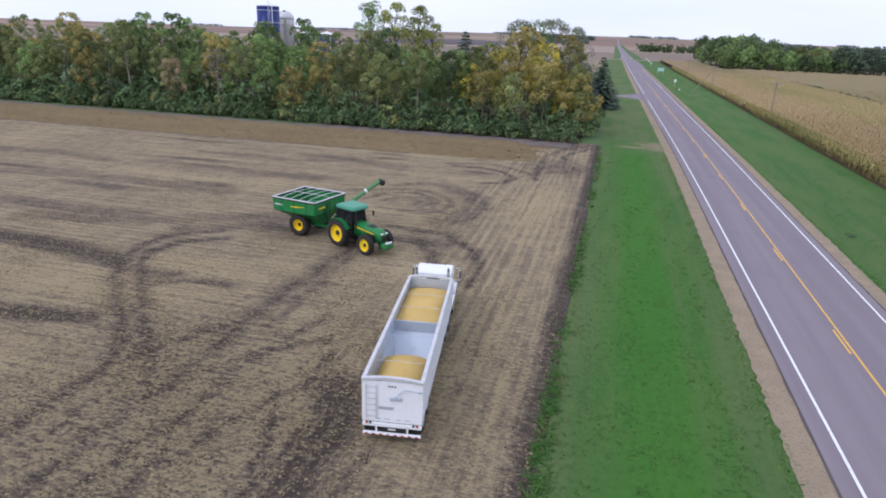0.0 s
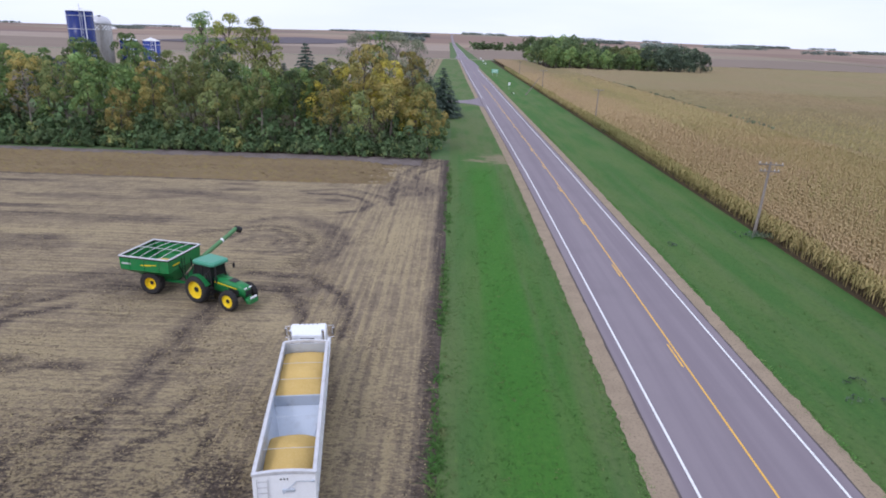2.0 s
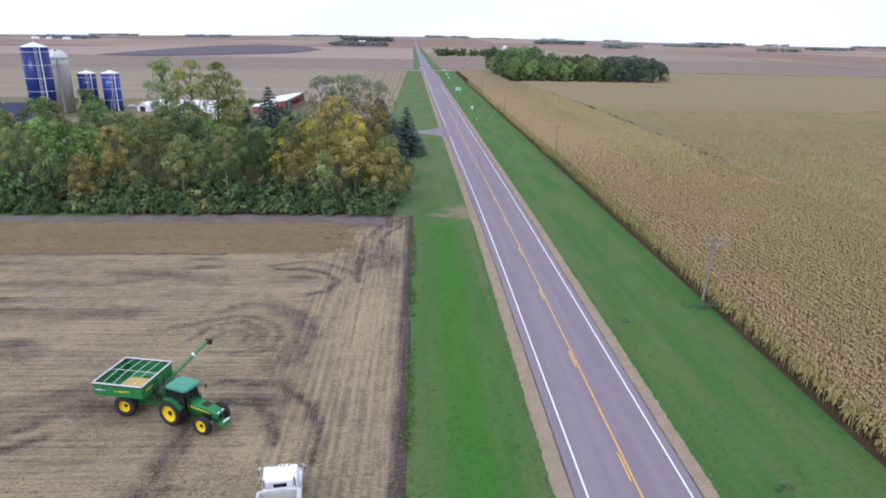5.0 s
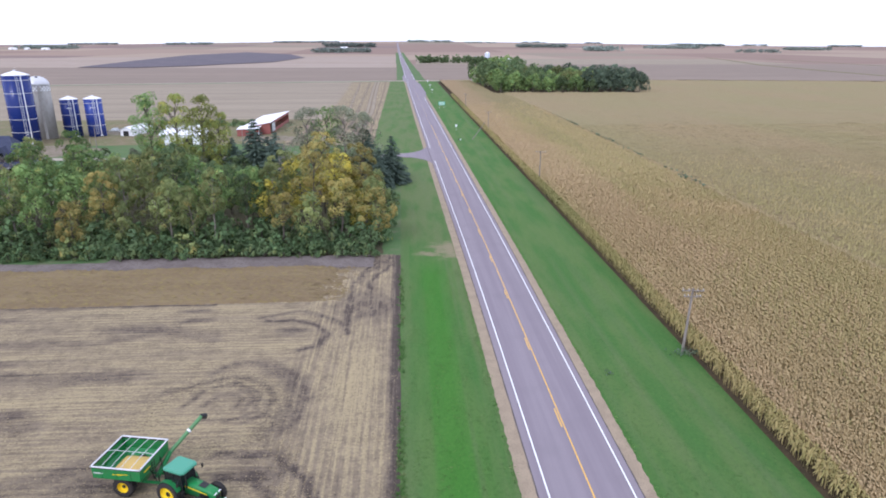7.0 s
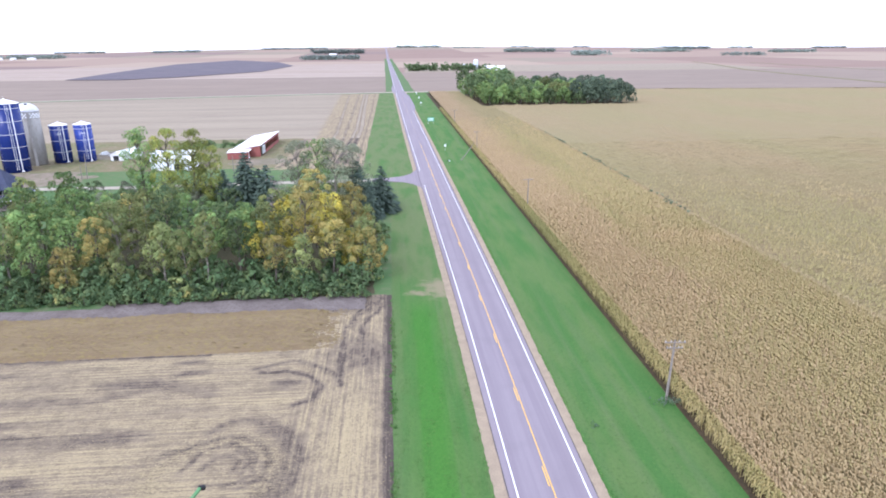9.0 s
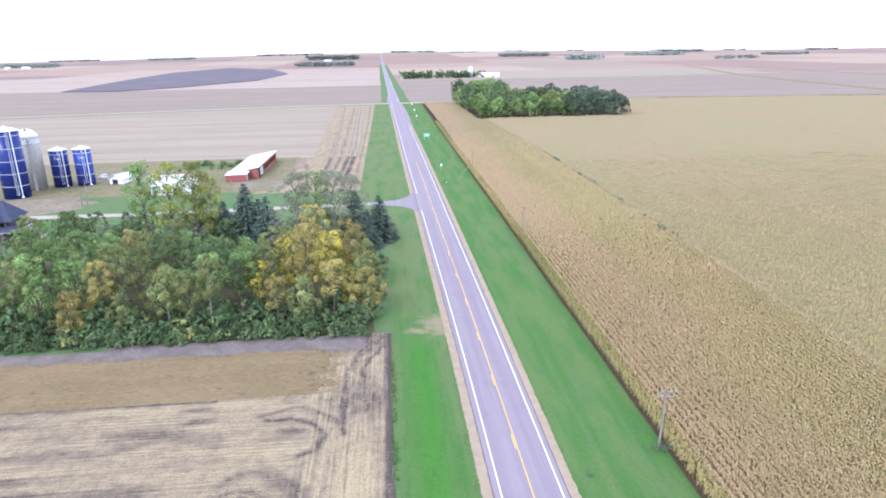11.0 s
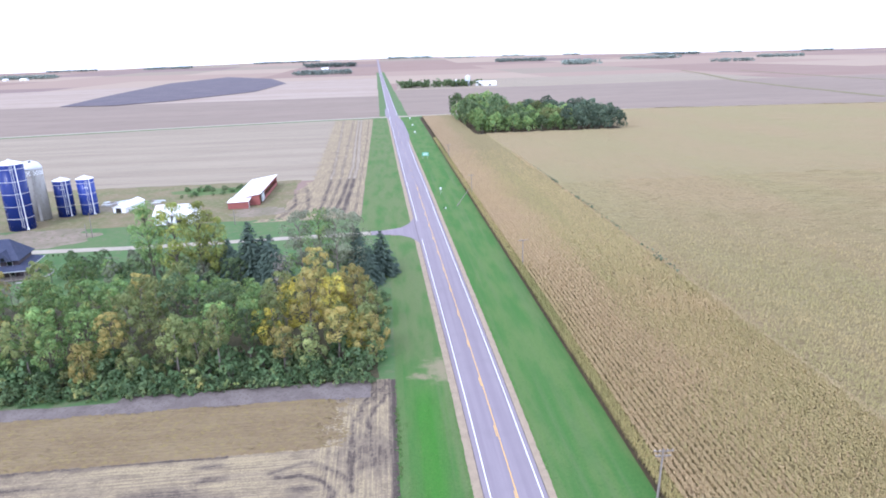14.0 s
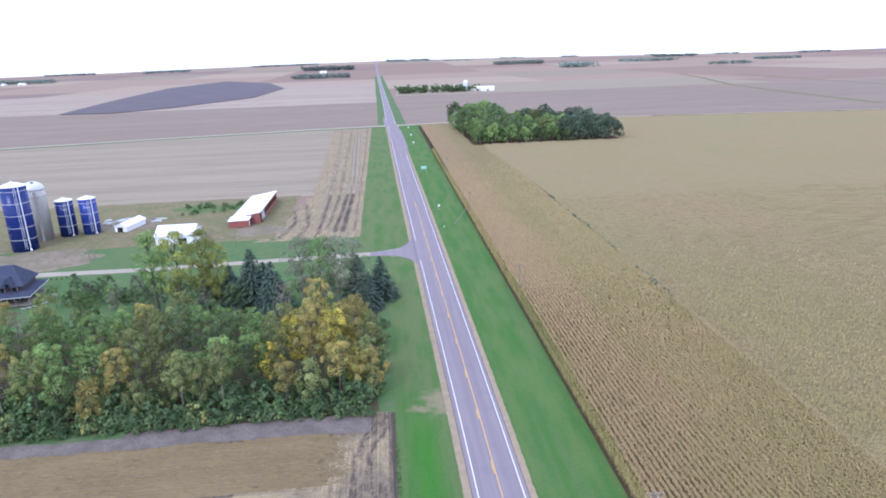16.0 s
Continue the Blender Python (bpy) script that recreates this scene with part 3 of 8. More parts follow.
def side_road_y(x):
    """Middle of the gravel side road, which bends back on both sides of the crossing."""
    return np.interp(x, [-420, -320, -200, -80, -15, 10, 60, 250, 460, 1000, 1500], [527, 549, 575, 597, 603, 606, 612, 596, 566, 490, 420])


def curved_sheet(name, xs, low, high, z, mat, label, cat):
    """A flat field whose near and far limits are given along x."""
    xs = np.asarray(xs, float)
    lo, hi = np.broadcast_to(low(xs), xs.shape), np.broadcast_to(high(xs), xs.shape)
    t = np.linspace(0, 1, 12)[:, None]
    gy = lo[None] * (1 - t) + hi[None] * t
    gx = np.broadcast_to(xs[None], gy.shape)
    co = np.stack([gx.ravel(), gy.ravel(), np.full(gx.size, z)], 1)
    n = len(xs)
    i = (np.arange(11)[:, None] * n + np.arange(n - 1)[None]).ravel()
    return structure(name, raw_mesh(name, co, np.stack([i, i + 1, i + n + 1, i + n], 1), mat), label, cat)


# far fields on both sides of the road
curved_sheet("verge_cross_road_east", np.linspace(17, 1100, 80), lambda x: side_road_y(x) - 24, lambda x: side_road_y(x) - 3.5, -0.03, M_LAWN, "green grass strip between the corn and the gravel side road", "grass")
curved_sheet("field_far_beans_east", np.linspace(0, 1100, 56), lambda x: side_road_y(x) + 3, lambda x: 1100 + 0 * x, -0.05, M_BEANS, "reddish brown bean field beyond the gravel road", "field")
curved_sheet("field_far_beans_west", np.linspace(-900, -8, 56), lambda x: side_road_y(x) + 3, lambda x: 960 + 0 * x, -0.05, M_BEANS, "reddish brown bean field beyond the gravel road", "field")
on_ground("field_far_pale", -1600, -22, 955, 1790, -0.04, M_PALE, "pale tan harvested field far off", "field", 5, 40, 5)
on_ground("field_far_stubble_east", 12, 700, 1100, 1500, -0.04, M_FIELD2, "brown stubble field far off", "field", 5, 40, 6)


def ploughed_patch():
    """The long dark ploughed piece that tapers to the west."""
    rim = [(-476, 953), (-396, 938), (-339, 1004), (-253, 1226), (-250, 1614), (-353, 2035), (-560, 2380), (-613, 1895), (-535, 1295)]
    b = Build()
    b.slab([(x, y, float(far_height(np.array(x), np.array(y))) + 0.9) for x, y in rim], 0.3)
    return b.mesh("field_ploughed", M_PLOUGHED)


structure("field_ploughed", ploughed_patch(), "dark ploughed soil patch far off", "field")



def waterway(pts, w):
    """A grassed drain that crosses a far field at a slant."""
    b = Build()
    for (xa, ya), (xb, yb) in zip(pts, pts[1:]):
        b.slab([(xa - w, ya, 0.05), (xa + w, ya, 0.05), (xb + w, yb, 0.05), (xb - w, yb, 0.05)], 0.1)
    return b.mesh("waterway", M_DRYGRASS)


structure("waterway", waterway([(522, 627), (552, 837), (592, 1056), (707, 1407), (800, 1750)], 6), "pale grassy drain across a far field", "ground")
structure("waterway", waterway([(758, 850), (796, 1143), (853, 1500)], 5), "pale grassy drain across a far field", "ground")
# the stubble field with its tyre tracks
def dist_line(x, y, pts):
    best = np.full(x.shape, 1e9)
    for (ax, ay), (bx, by) in zip(pts, pts[1:]):
        dx, dy = bx - ax, by - ay
        t = np.clip(((x - ax) * dx + (y - ay) * dy) / (dx * dx + dy * dy), 0, 1)
        best = np.minimum(best, np.hypot(x - ax - t * dx, y - ay - t * dy))
    return best


TRACKS = [  # polyline, half width, strength
    ([(-39.4, 38.8), (-36.2, 40.5), (-33.0, 41.8), (-30.5, 41.2), (-28.6, 39.3), (-27.7, 37.2), (-28.2, 34.6), (-29.8, 33.3)], 0.5, 0.6),
    ([(-31.4, 39.4), (-30.2, 38.4), (-29.8, 36.8), (-30.6, 35.4)], 0.4, 0.5),
    ([(-35.4, 42.6), (-33.7, 44.7), (-30.9, 44.9), (-27.7, 43.1), (-25.3, 40.4), (-24.4, 37.5), (-24.9, 33.9), (-26.1, 31.6)], 0.6, 0.6),
    ([(-29.0, 43.6), (-26.4, 41.0), (-25.4, 37.6), (-25.9, 34.0), (-27.0, 31.8)], 1.1, 0.85),
    ([(-36.5, 36.0), (-35.2, 39.4), (-32.2, 40.4), (-29.4, 38.6), (-29.1, 35.6), (-31.0, 33.6), (-34.0, 33.8)], 0.35, 0.5),
    ([(-34.6, 36.2), (-33.6, 38.2), (-32.0, 38.6), (-30.8, 37.2), (-31.4, 35.6)], 0.35, 0.45),
    ([(-32.3, 56.3), (-28.9, 56.5), (-25.7, 54.5), (-24.2, 51.8), (-24.7, 49.1), (-26.9, 47.9)], 0.5, 0.9),
    ([(-33.4, 57.0), (-28.5, 59.3), (-23.8, 56.4), (-21.5, 53.6)], 0.5, 0.6),
    ([(-16.6, 80.6), (-20.3, 75.8), (-22.0, 68.5), (-22.2, 63.5), (-22.3, 59.7), (-21.6, 52.0)], 0.4, 0.8),
    ([(-16.5, 77.3), (-19.7, 70.0), (-19.2, 63.2), (-18.5, 57.1)], 0.4, 0.8),
    ([(-17.0, 79.0), (-20.9, 73.0), (-21.1, 63.5), (-20.6, 57.0)], 0.3, 0.5),
    ([(-35.9, -14.0), (-35.7, -3.9), (-35.8, -1.4), (-35.4, 0.5), (-36.2, 3.0), (-38.9, 6.4), (-41.5, 8.9), (-44.7, 12.9), (-46.2, 16.8), (-45.9, 19.7), (-43.0, 22.3)], 0.5, 0.95),
    ([(-32.6, -14.0), (-32.2, -5.8), (-32.1, -2.0), (-32.3, 0.3), (-34.2, 2.8), (-37.9, 6.8), (-40.2, 9.4), (-43.4, 13.4), (-44.6, 16.0), (-44.2, 18.6), (-41.5, 20.6)], 0.5, 0.95),
    ([(-35.5, 1.5), (-35.2, 3.2), (-34.4, 5.0), (-32.6, 8.0)], 0.5, 0.9),
    ([(-31.2, -12.0), (-30.9, -6.3), (-30.2, -4.2), (-29.6, -0.4), (-29.7, 4.1), (-28.3, 10.2)], 0.5, 0.9),
    ([(-32.1, 0.3), (-31.6, 2.4), (-30.6, 3.2), (-29.4, 5.4), (-27.0, 7.5)], 0.5, 0.9),
    ([(-31.8, 22.0), (-32.0, 16.5), (-32.3, 11.7), (-32.2, 7.6), (-31.9, 5.2), (-31.9, 2.0)], 0.7, 0.9),
    ([(-30.9, 22.5), (-31.1, 18.1), (-31.0, 12.7), (-30.6, 8.4)], 0.4, 0.6),
    ([(-40.6, 11.6), (-38.6, 12.2), (-36.2, 12.3)], 0.5, 0.8),
    ([(-41.8, 12.4), (-40.2, 12.8)], 0.7, 0.9),
    ([(-28.9, -9.0), (-28.6, -4.0), (-27.6, 0.0), (-26.3, 3.0), (-26.0, 6.5)], 0.5, 0.8),
    ([(-34.2, -14.0), (-34.0, -4.0), (-33.9, 0.2)], 0.35, 0.55),
    ([(-25.0, 3.5), (-23.9, 1.9), (-23.7, -0.4), (-23.6, -2.2), (-23.2, -12.0)], 0.9, 1.0),
    ([(-26.2, 1.0), (-25.3, -2.0), (-24.8, -6.0), (-24.6, -12.0)], 0.45, 0.9),
    ([(-21.8, -0.8), (-21.8, -2.5), (-21.6, -8.0)], 0.35, 0.7),
    ([(-47.3, 24.2), (-41.0, 27.6), (-36.0, 27.0)], 1.1, 0.8),
    ([(-60.0, 20.0), (-52.0, 22.0), (-47.3, 24.2)], 1.0, 0.7),
    ([(-29.9, 25.4), (-27.1, 24.7), (-25.4, 22.6), (-24.6, 19.5)], 0.45, 1.0),
    ([(-31.0, 28.3), (-25.9, 27.9), (-23.0, 24.6), (-21.7, 21.2), (-21.6, 17.6)], 0.5, 0.9),
    ([(-64.8, 51.1), (-57.0, 51.2), (-51.7, 50.9), (-47.8, 52.4), (-42.9, 53.7), (-37.5, 51.5)], 0.8, 0.6),
    ([(-66.0, 43.4), (-59.6, 43.0), (-53.5, 42.6), (-50.4, 42.1), (-44.6, 42.0)], 0.8, 0.7),
    ([(-76.4, 32.2), (-70.5, 33.7), (-60.8, 33.9), (-53.4, 33.3), (-49.1, 33.7)], 0.9, 0.75),
    ([(-98.0, 42.4), (-87.6, 42.2), (-80.7, 43.0), (-70.7, 42.1)], 0.9, 0.75),
    ([(-66.4, 23.3), (-62.8, 23.5), (-57.4, 22.9), (-52.0, 23.6)], 0.9, 0.7),
    ([(-46.0, 21.8), (-44.0, 22.5), (-42.4, 24.1), (-40.5, 25.4)], 0.9, 0.8),
    ([(-75.0, 15.6), (-57.4, 15.3), (-53.0, 15.1), (-49.1, 14.6), (-45.5, 13.6)], 0.95, 0.95),
    ([(-60.0, 4.6), (-45.7, 4.9), (-43.6, 5.1), (-40.8, 5.7)], 0.8, 0.95),
]
BLOTS = [(-47.0, 54.6, 6.0, 1.7), (-41.5, 56.8, 3.0, 0.8), (-46.8, 42.8, 5.4, 1.6), (-58.0, 43.6, 6.0, 0.8), (-42.2, 60.1, 2.4, 0.7), (-53.0, 35.7, 4.0, 1.0), (-62.0, 31.0, 6.5, 1.0),
         (-80.0, 35.0, 9.0, 1.0), (-28.5, 53.0, 2.2, 1.2), (-26.8, 25.5, 3.0, 2.0), (-64.0, 46.0, 7.0, 0.9), (-71.0, 58.0, 8.0, 0.8), (-40.0, 24.5, 4.5, 1.2)]
PALES = [(-30.0, 49.0, 6.5, 1.3), (-45.0, 60.6, 12.0, 1.0), (-39.0, 44.6, 6.0, 1.4), (-60.0, 38.0, 10.0, 1.6), (-36.0, 33.0, 4.0, 2.0), (-44.0, 9.5, 5.0, 2.0), (-41.0, 15.0, 3.0, 2.5), (-41.0, 0.5, 3.0, 1.5), (-50.0, 9.0, 4.0, 2.0), (-20.0, 40.0, 2.0, 12.0), (-28.0, 9.0, 2.2, 5.0), (-21.8, 67.5, 1.5, 2.0)]


def stubble_field():
    xs = np.concatenate([np.linspace(-420, -112, 60), np.linspace(-110, -62, 70), np.linspace(-61.6, -15.0, 175)])
    ys = np.concatenate([np.linspace(-140, -16, 40), np.linspace(-15, 80.4, 310), np.linspace(80.8, 82.4, 4)])
    gx, gy = np.meshgrid(xs, ys)
    wob_x, wob_y = gx + 0.2 * ripple(gx, gy, 4, 1), gy + 0.2 * ripple(gx, gy, 4, 2)
    dark = np.zeros_like(gx)
    for pts, w, s in TRACKS:
        d = dist_line(wob_x, wob_y, pts)
        rut = s * np.clip(1.7 - d / min(0.26, w), 0, 1) * (0.75 + 0.35 * ripple(gx, gy, 1.3, 21)) if w < 0.75 else 0
        dark = np.maximum(dark, np.maximum(rut, (0.46 if w < 0.75 else 0.85 if s > 0.9 else 0.46) * s * np.clip(1.5 - d / (w * 1.2), 0, 1)))
    for x, y, a, b in BLOTS:
        dark = np.maximum(dark, (0.55 + 0.14 * ripple(gx, gy, 2.5, 41)) * np.clip(1.35 - 1.1 * np.hypot((wob_x - x) / a, (wob_y - y) / b), 0, 1))
    pale = np.zeros_like(gx)
    for x, y, a, b in PALES:
        pale = np.maximum(pale, np.clip(1.4 - np.hypot((wob_x - x) / a, (wob_y - y) / b), 0, 1))
    dark = np.maximum(dark, 0.85 * np.clip((gx + 16.5 + 0.10 * ripple(gx, gy, 6, 12)) / 0.6, 0, 1))
    dark = np.maximum(dark, 0.36 * np.clip(1.6 - np.hypot((wob_x + 19.6) / 3.4, (wob_y - 60.4) / 4.6), 0, 1) * (1 + 0.35 * ripple(gx * 2.5, gy, 3.0, 44)))
    dark = np.maximum(dark, 0.5 * np.clip(1.5 - np.abs(wob_y - 62.0) / 0.45, 0, 1) * (wob_x < -40))
    dark = np.maximum(dark, 0.35 * np.clip((wob_y - 73.5) / 3, 0, 1))
    # broken, cloddy ground round the turning place; smoother rows away from it
    turned = np.clip(1.6 - np.hypot((gx + 30.5) / 8.5, (gy - 0.5) / 8.0) + 0.2 * ripple(gx, gy, 4, 51), 0, 1)
    rough = np.clip(np.maximum(np.clip((36 - gy) / 46, 0, 0.62), 0.7 - np.abs(np.hypot(gx + 33, gy - 35) - 6) / 6), 0.30, 1)
    rough = np.maximum(rough, turned)
    dark = np.maximum(dark, 0.22 * turned)
    strip = np.clip((wob_x + 27.5 + 1.5 * ripple(gx, gy, 14, 7)) / 2.0, 0, 1)
    z = 0.03 * ripple(gx, gy, 9, 3) * np.clip((gx + 15.2) / -2, 0, 1) - 0.05 * dark
    co = np.stack([gx.ravel(), gy.ravel(), z.ravel()], 1)
    nx, ny = len(xs), len(ys)
    i = (np.arange(ny - 1)[:, None] * nx + np.arange(nx - 1)[None]).ravel()
    me = raw_mesh("field_stubble", co, np.stack([i, i + 1, i + nx + 1, i + nx], 1), M_STUBBLE)
    for key, val in (("dark", dark), ("pale", pale), ("lengthwise", strip), ("clods", rough)):
        me.attributes.new(key, "FLOAT", "POINT").data.foreach_set("value", val.ravel().astype(np.float32))
    me.polygons.foreach_set("use_smooth", [True] * len(me.polygons))
    return me


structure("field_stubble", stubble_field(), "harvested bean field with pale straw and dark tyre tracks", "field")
on_ground("field_margin_soil", -420, -19.5, 76.4, 82.2, 0.05, M_SOIL, "grey bare soil strip along the wood", "bare soil", 0.35, 1.2, 8)


def soy_strip():
    """The standing strip of dry beans: a low, rough canopy."""
    xs, ys = np.linspace(-200, -20.5, 460), np.arange(62.2, 76.9, 0.21)
    gx, gy = np.meshgrid(xs, ys)
    r = np.random.RandomState(4)
    inside = np.clip((-22.0 - gx) / 8.0 + 0.25 * ripple(gx, gy, 5, 31), 0, 1) * np.clip((gy - 62.2) / 0.5, 0, 1) * np.clip((76.7 - gy) / 0.6 + 0.6 * ripple(gx, gy, 12, 3), 0, 1)
    inside = np.where(r.rand(*gx.shape) < inside * 1.15, 0.3 + 0.7 * inside, 0.0) * (inside > 0.02)
    z = -0.06 + inside * (0.45 + 0.07 * np.sign(np.sin(gy * 8.27)) + 0.08 * r.normal(0, 1, gx.shape) + 0.08 * ripple(gx, gy, 4, 9))
    co = np.stack([gx.ravel() + r.normal(0, 0.08, gx.size), gy.ravel() + r.normal(0, 0.06, gx.size), z.ravel()], 1)
    i = (np.arange(len(ys) - 1)[:, None] * len(xs) + np.arange(len(xs) - 1)[None]).ravel()
    return raw_mesh("bean_strip", co, np.stack([i, i + 1, i + len(xs) + 1, i + len(xs)], 1), M_SOY)


structure("bean_strip", soy_strip(), "standing strip of dry brown soybeans beside the wood", "crop", "stuff")

# verges, road, driveway
on_ground("verge_west", -15.1, -2.0, -140, 178, -0.02, M_GRASS, "green mown grass verge along the road", "grass", 0.06, 1.2, 10)
on_ground("verge_east", 0.5, 18.25, -140, 598, -0.02, M_GRASS, "green grass verge between the road and the corn", "grass", 0.08, 1.6, 11)
on_ground("verge_west_far", -25.0, -2.5, 186, 596, -0.02, M_GRASS, "green grass verge along the road", "grass", 0.15, 4.0, 12)
curved_sheet("verge_cross_road", np.linspace(-420, -12, 50), lambda x: side_road_y(x) - 12, lambda x: side_road_y(x) - 3.5, -0.03, M_LAWN, "green grass strip along the gravel side road", "grass")
on_ground("farmyard_lawn", -230, -14.6, 82.0, 209, -0.035, M_LAWN, "green lawn round the farmyard", "grass", 0.6, 3, 15)
on_ground("weed_strip", -230, -63, 80.6, 83.4, 0.06, M_LAWN, "bright green weeds along the foot of the wood", "grass", 0.35, 0.8, 29)
on_ground("farmyard_ground", -230, -56, 208, 286, -0.03, M_DRYGRASS, "worn dry grass and dirt in the farmyard", "ground", 1.0, 3, 16)
curved_sheet("field_behind_farm", np.linspace(-420, -25, 60), lambda x: 284 + 0 * x, lambda x: side_road_y(x) - 3, -0.045, M_FIELD2, "pinkish tan stubble field with straw rows", "field")


HEADLAND_RUTS = [([(-36, 592), (-33, 442), (-30, 321), (-31, 261), (-32, 214)], 0.9, 1.0), ([(-38.5, 592), (-35.5, 442), (-32.6, 321), (-33.6, 261), (-35, 214)], 0.8, 0.9),
                 ([(-52, 582), (-46, 416), (-42, 306), (-41, 251), (-41, 211)], 0.7, 0.75), ([(-43, 584), (-39, 387), (-37, 275), (-38, 220)], 0.6, 0.6),
                 ([(-68, 283), (-61, 277), (-55, 254), (-52, 232), (-54, 214), (-57, 206)], 0.7, 0.8), ([(-53, 270), (-50, 259), (-46, 226), (-49, 204)], 0.7, 0.7),
                 ([(-29, 590), (-27.6, 420), (-27.4, 300), (-27.6, 215)], 0.4, 0.5)]


def headland():
    """Trampled end of the field along the verge, with the machines' long wheel ruts."""
    us, ys = np.linspace(0, 1, 76), np.linspace(205, 590, 160)
    u, gy = np.meshgrid(us, ys)
    west = np.interp(gy, [205, 285, 590], [-64, -50, -60]) + 2.2 * ripple(gy, gy, 7, 18)
    gx = west + u * (-25.2 - west)
    dark = np.zeros_like(gx)
    for pts, w, k in HEADLAND_RUTS:
        d = dist_line(gx + 0.25 * ripple(gx, gy, 14, 3), gy, pts)
        dark = np.maximum(dark, k * np.clip(1.5 - d / w, 0, 1) * (0.8 + 0.25 * ripple(gx, gy, 11, 5)))
    z = -0.032 - 0.03 * dark
    i = (np.arange(len(ys) - 1)[:, None] * len(us) + np.arange(len(us) - 1)[None]).ravel()
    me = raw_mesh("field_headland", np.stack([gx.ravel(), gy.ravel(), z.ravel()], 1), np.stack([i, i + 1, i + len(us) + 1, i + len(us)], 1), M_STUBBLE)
    for key, val in (("dark", dark), ("pale", 0.0 * gx), ("lengthwise", 0.0 * gx + 1), ("clods", 0.0 * gx + 0.3)):
        me.attributes.new(key, "FLOAT", "POINT").data.foreach_set("value", val.ravel().astype(np.float32))
    return me


structure("field_headland", headland(), "trampled stubble with long wheel ruts", "field")



def patch(name, x, y, a, b, z, mat, label, cat, seed):
    """A rounded patch with a ragged rim."""
    r = np.random.RandomState(seed)
    n = 48
    k = 1 + 0.22 * np.convolve(r.normal(0, 1, n + 4), np.ones(3) / 3, "same")[2:-2]
    t = np.arange(n) * 2 * math.pi / n
    rim = np.stack([x + a * k * np.cos(t), y + b * k * np.sin(t), np.full(n, z)], 1)
    co = np.concatenate([rim, [[x, y, z]]])
    i = np.arange(n)
    return structure(name, raw_mesh(name, co, np.stack([i, (i + 1) % n, np.full(n, n)], 1), mat), label, cat)


patch("yard_dirt", -137, 197, 23, 13, -0.012, M_YARD, "bare dirt yard beside the silos", "ground", 23)
patch("yard_dirt", -122, 243, 15, 9, -0.012, M_YARD, "littered bare ground behind the small shed", "ground", 24)
patch("yard_dirt", -64, 222, 11, 8, -0.012, M_YARD, "worn ground in front of the barn", "ground", 25)
patch("yard_weeds", -92, 268, 17, 8, -0.008, M_GRASS, "green weeds behind the white shed", "grass", 26)
on_ground("wood_floor", -162, -18.4, 82.6, 133, -0.01, M_WOODFLOOR, "dark leaf litter under the trees", "ground", 0.5, 2.0, 27)

ROAD_Y0, ROAD_Y1 = -140, 4700


def road_height(y):
    return float(far_height(np.array(0.0), np.array(float(y)))) + 0.12


def road_x(y):
    """The road's middle: straight along y near by, then a slight bend to the west."""
    return np.interp(y, [50, 75, 100, 140, 200, 260, 300, 600, 4700], [0, -0.08, -0.28, -0.75, -1.4, -2.0, -2.5, -5.6, -40.0])


def road_k(y):
    """How much wider the road is than near by: it opens out before the crossing."""
    return np.interp(y, [60, 100, 200, 300, 700], [1.0, 1.03, 1.10, 1.16, 1.16])


def road_band(name, x0, x1, y0, y1, z, mat, edge=0.0, step=2.0, seed=1):
    """A long band on the road's line, which follows the land far off."""
    ys = np.concatenate([np.arange(y0, min(y1, 560.0), step), np.linspace(max(560.0, y0), y1, max(2, int((y1 - max(560.0, y0)) / 60)))]) if y1 > 560 else np.arange(y0, y1 + step, step)
    r = np.random.RandomState(seed)
    base = np.array([road_height(v) for v in ys]) + z
    co, k = [], len(ys)
    wob = r.normal(0, edge, (2, k)) if edge else np.zeros((2, k))
    mx, kx = road_x(ys), road_k(ys)
    co = np.concatenate([np.stack([mx + x0 * kx + wob[0], ys, base], 1), np.stack([mx + x1 * kx + wob[1], ys, base], 1)])
    i = np.arange(k - 1)
    return raw_mesh(name, co, np.stack([i, i + k, i + k + 1, i + 1], 1), mat)


structure("gravel_shoulder", road_band("gravel_shoulder", -5.55, 5.25, ROAD_Y0, 600, 0.006, M_GRAVEL, 0.05, 0.4, 5), "pale brown gravel shoulder beside the road", "shoulder")
structure("verge_west_distant", road_band("verge_west_distant", -11.5, -3.6, 612, 2400, -0.02, M_LAWN, 0.4, 8.0, 13), "green grass verge along the road", "grass")
structure("verge_east_distant", road_band("verge_east_distant", 3.6, 12.5, 612, 2400, -0.02, M_LAWN, 0.4, 8.0, 14), "green grass verge along the road", "grass")
structure("road_edge", road_band("road_edge", -4.32, 4.17, ROAD_Y0, 600, 0.022, M_SEAM, 0.02, 0.8, 6), "dark cracked edge of the asphalt", "road")


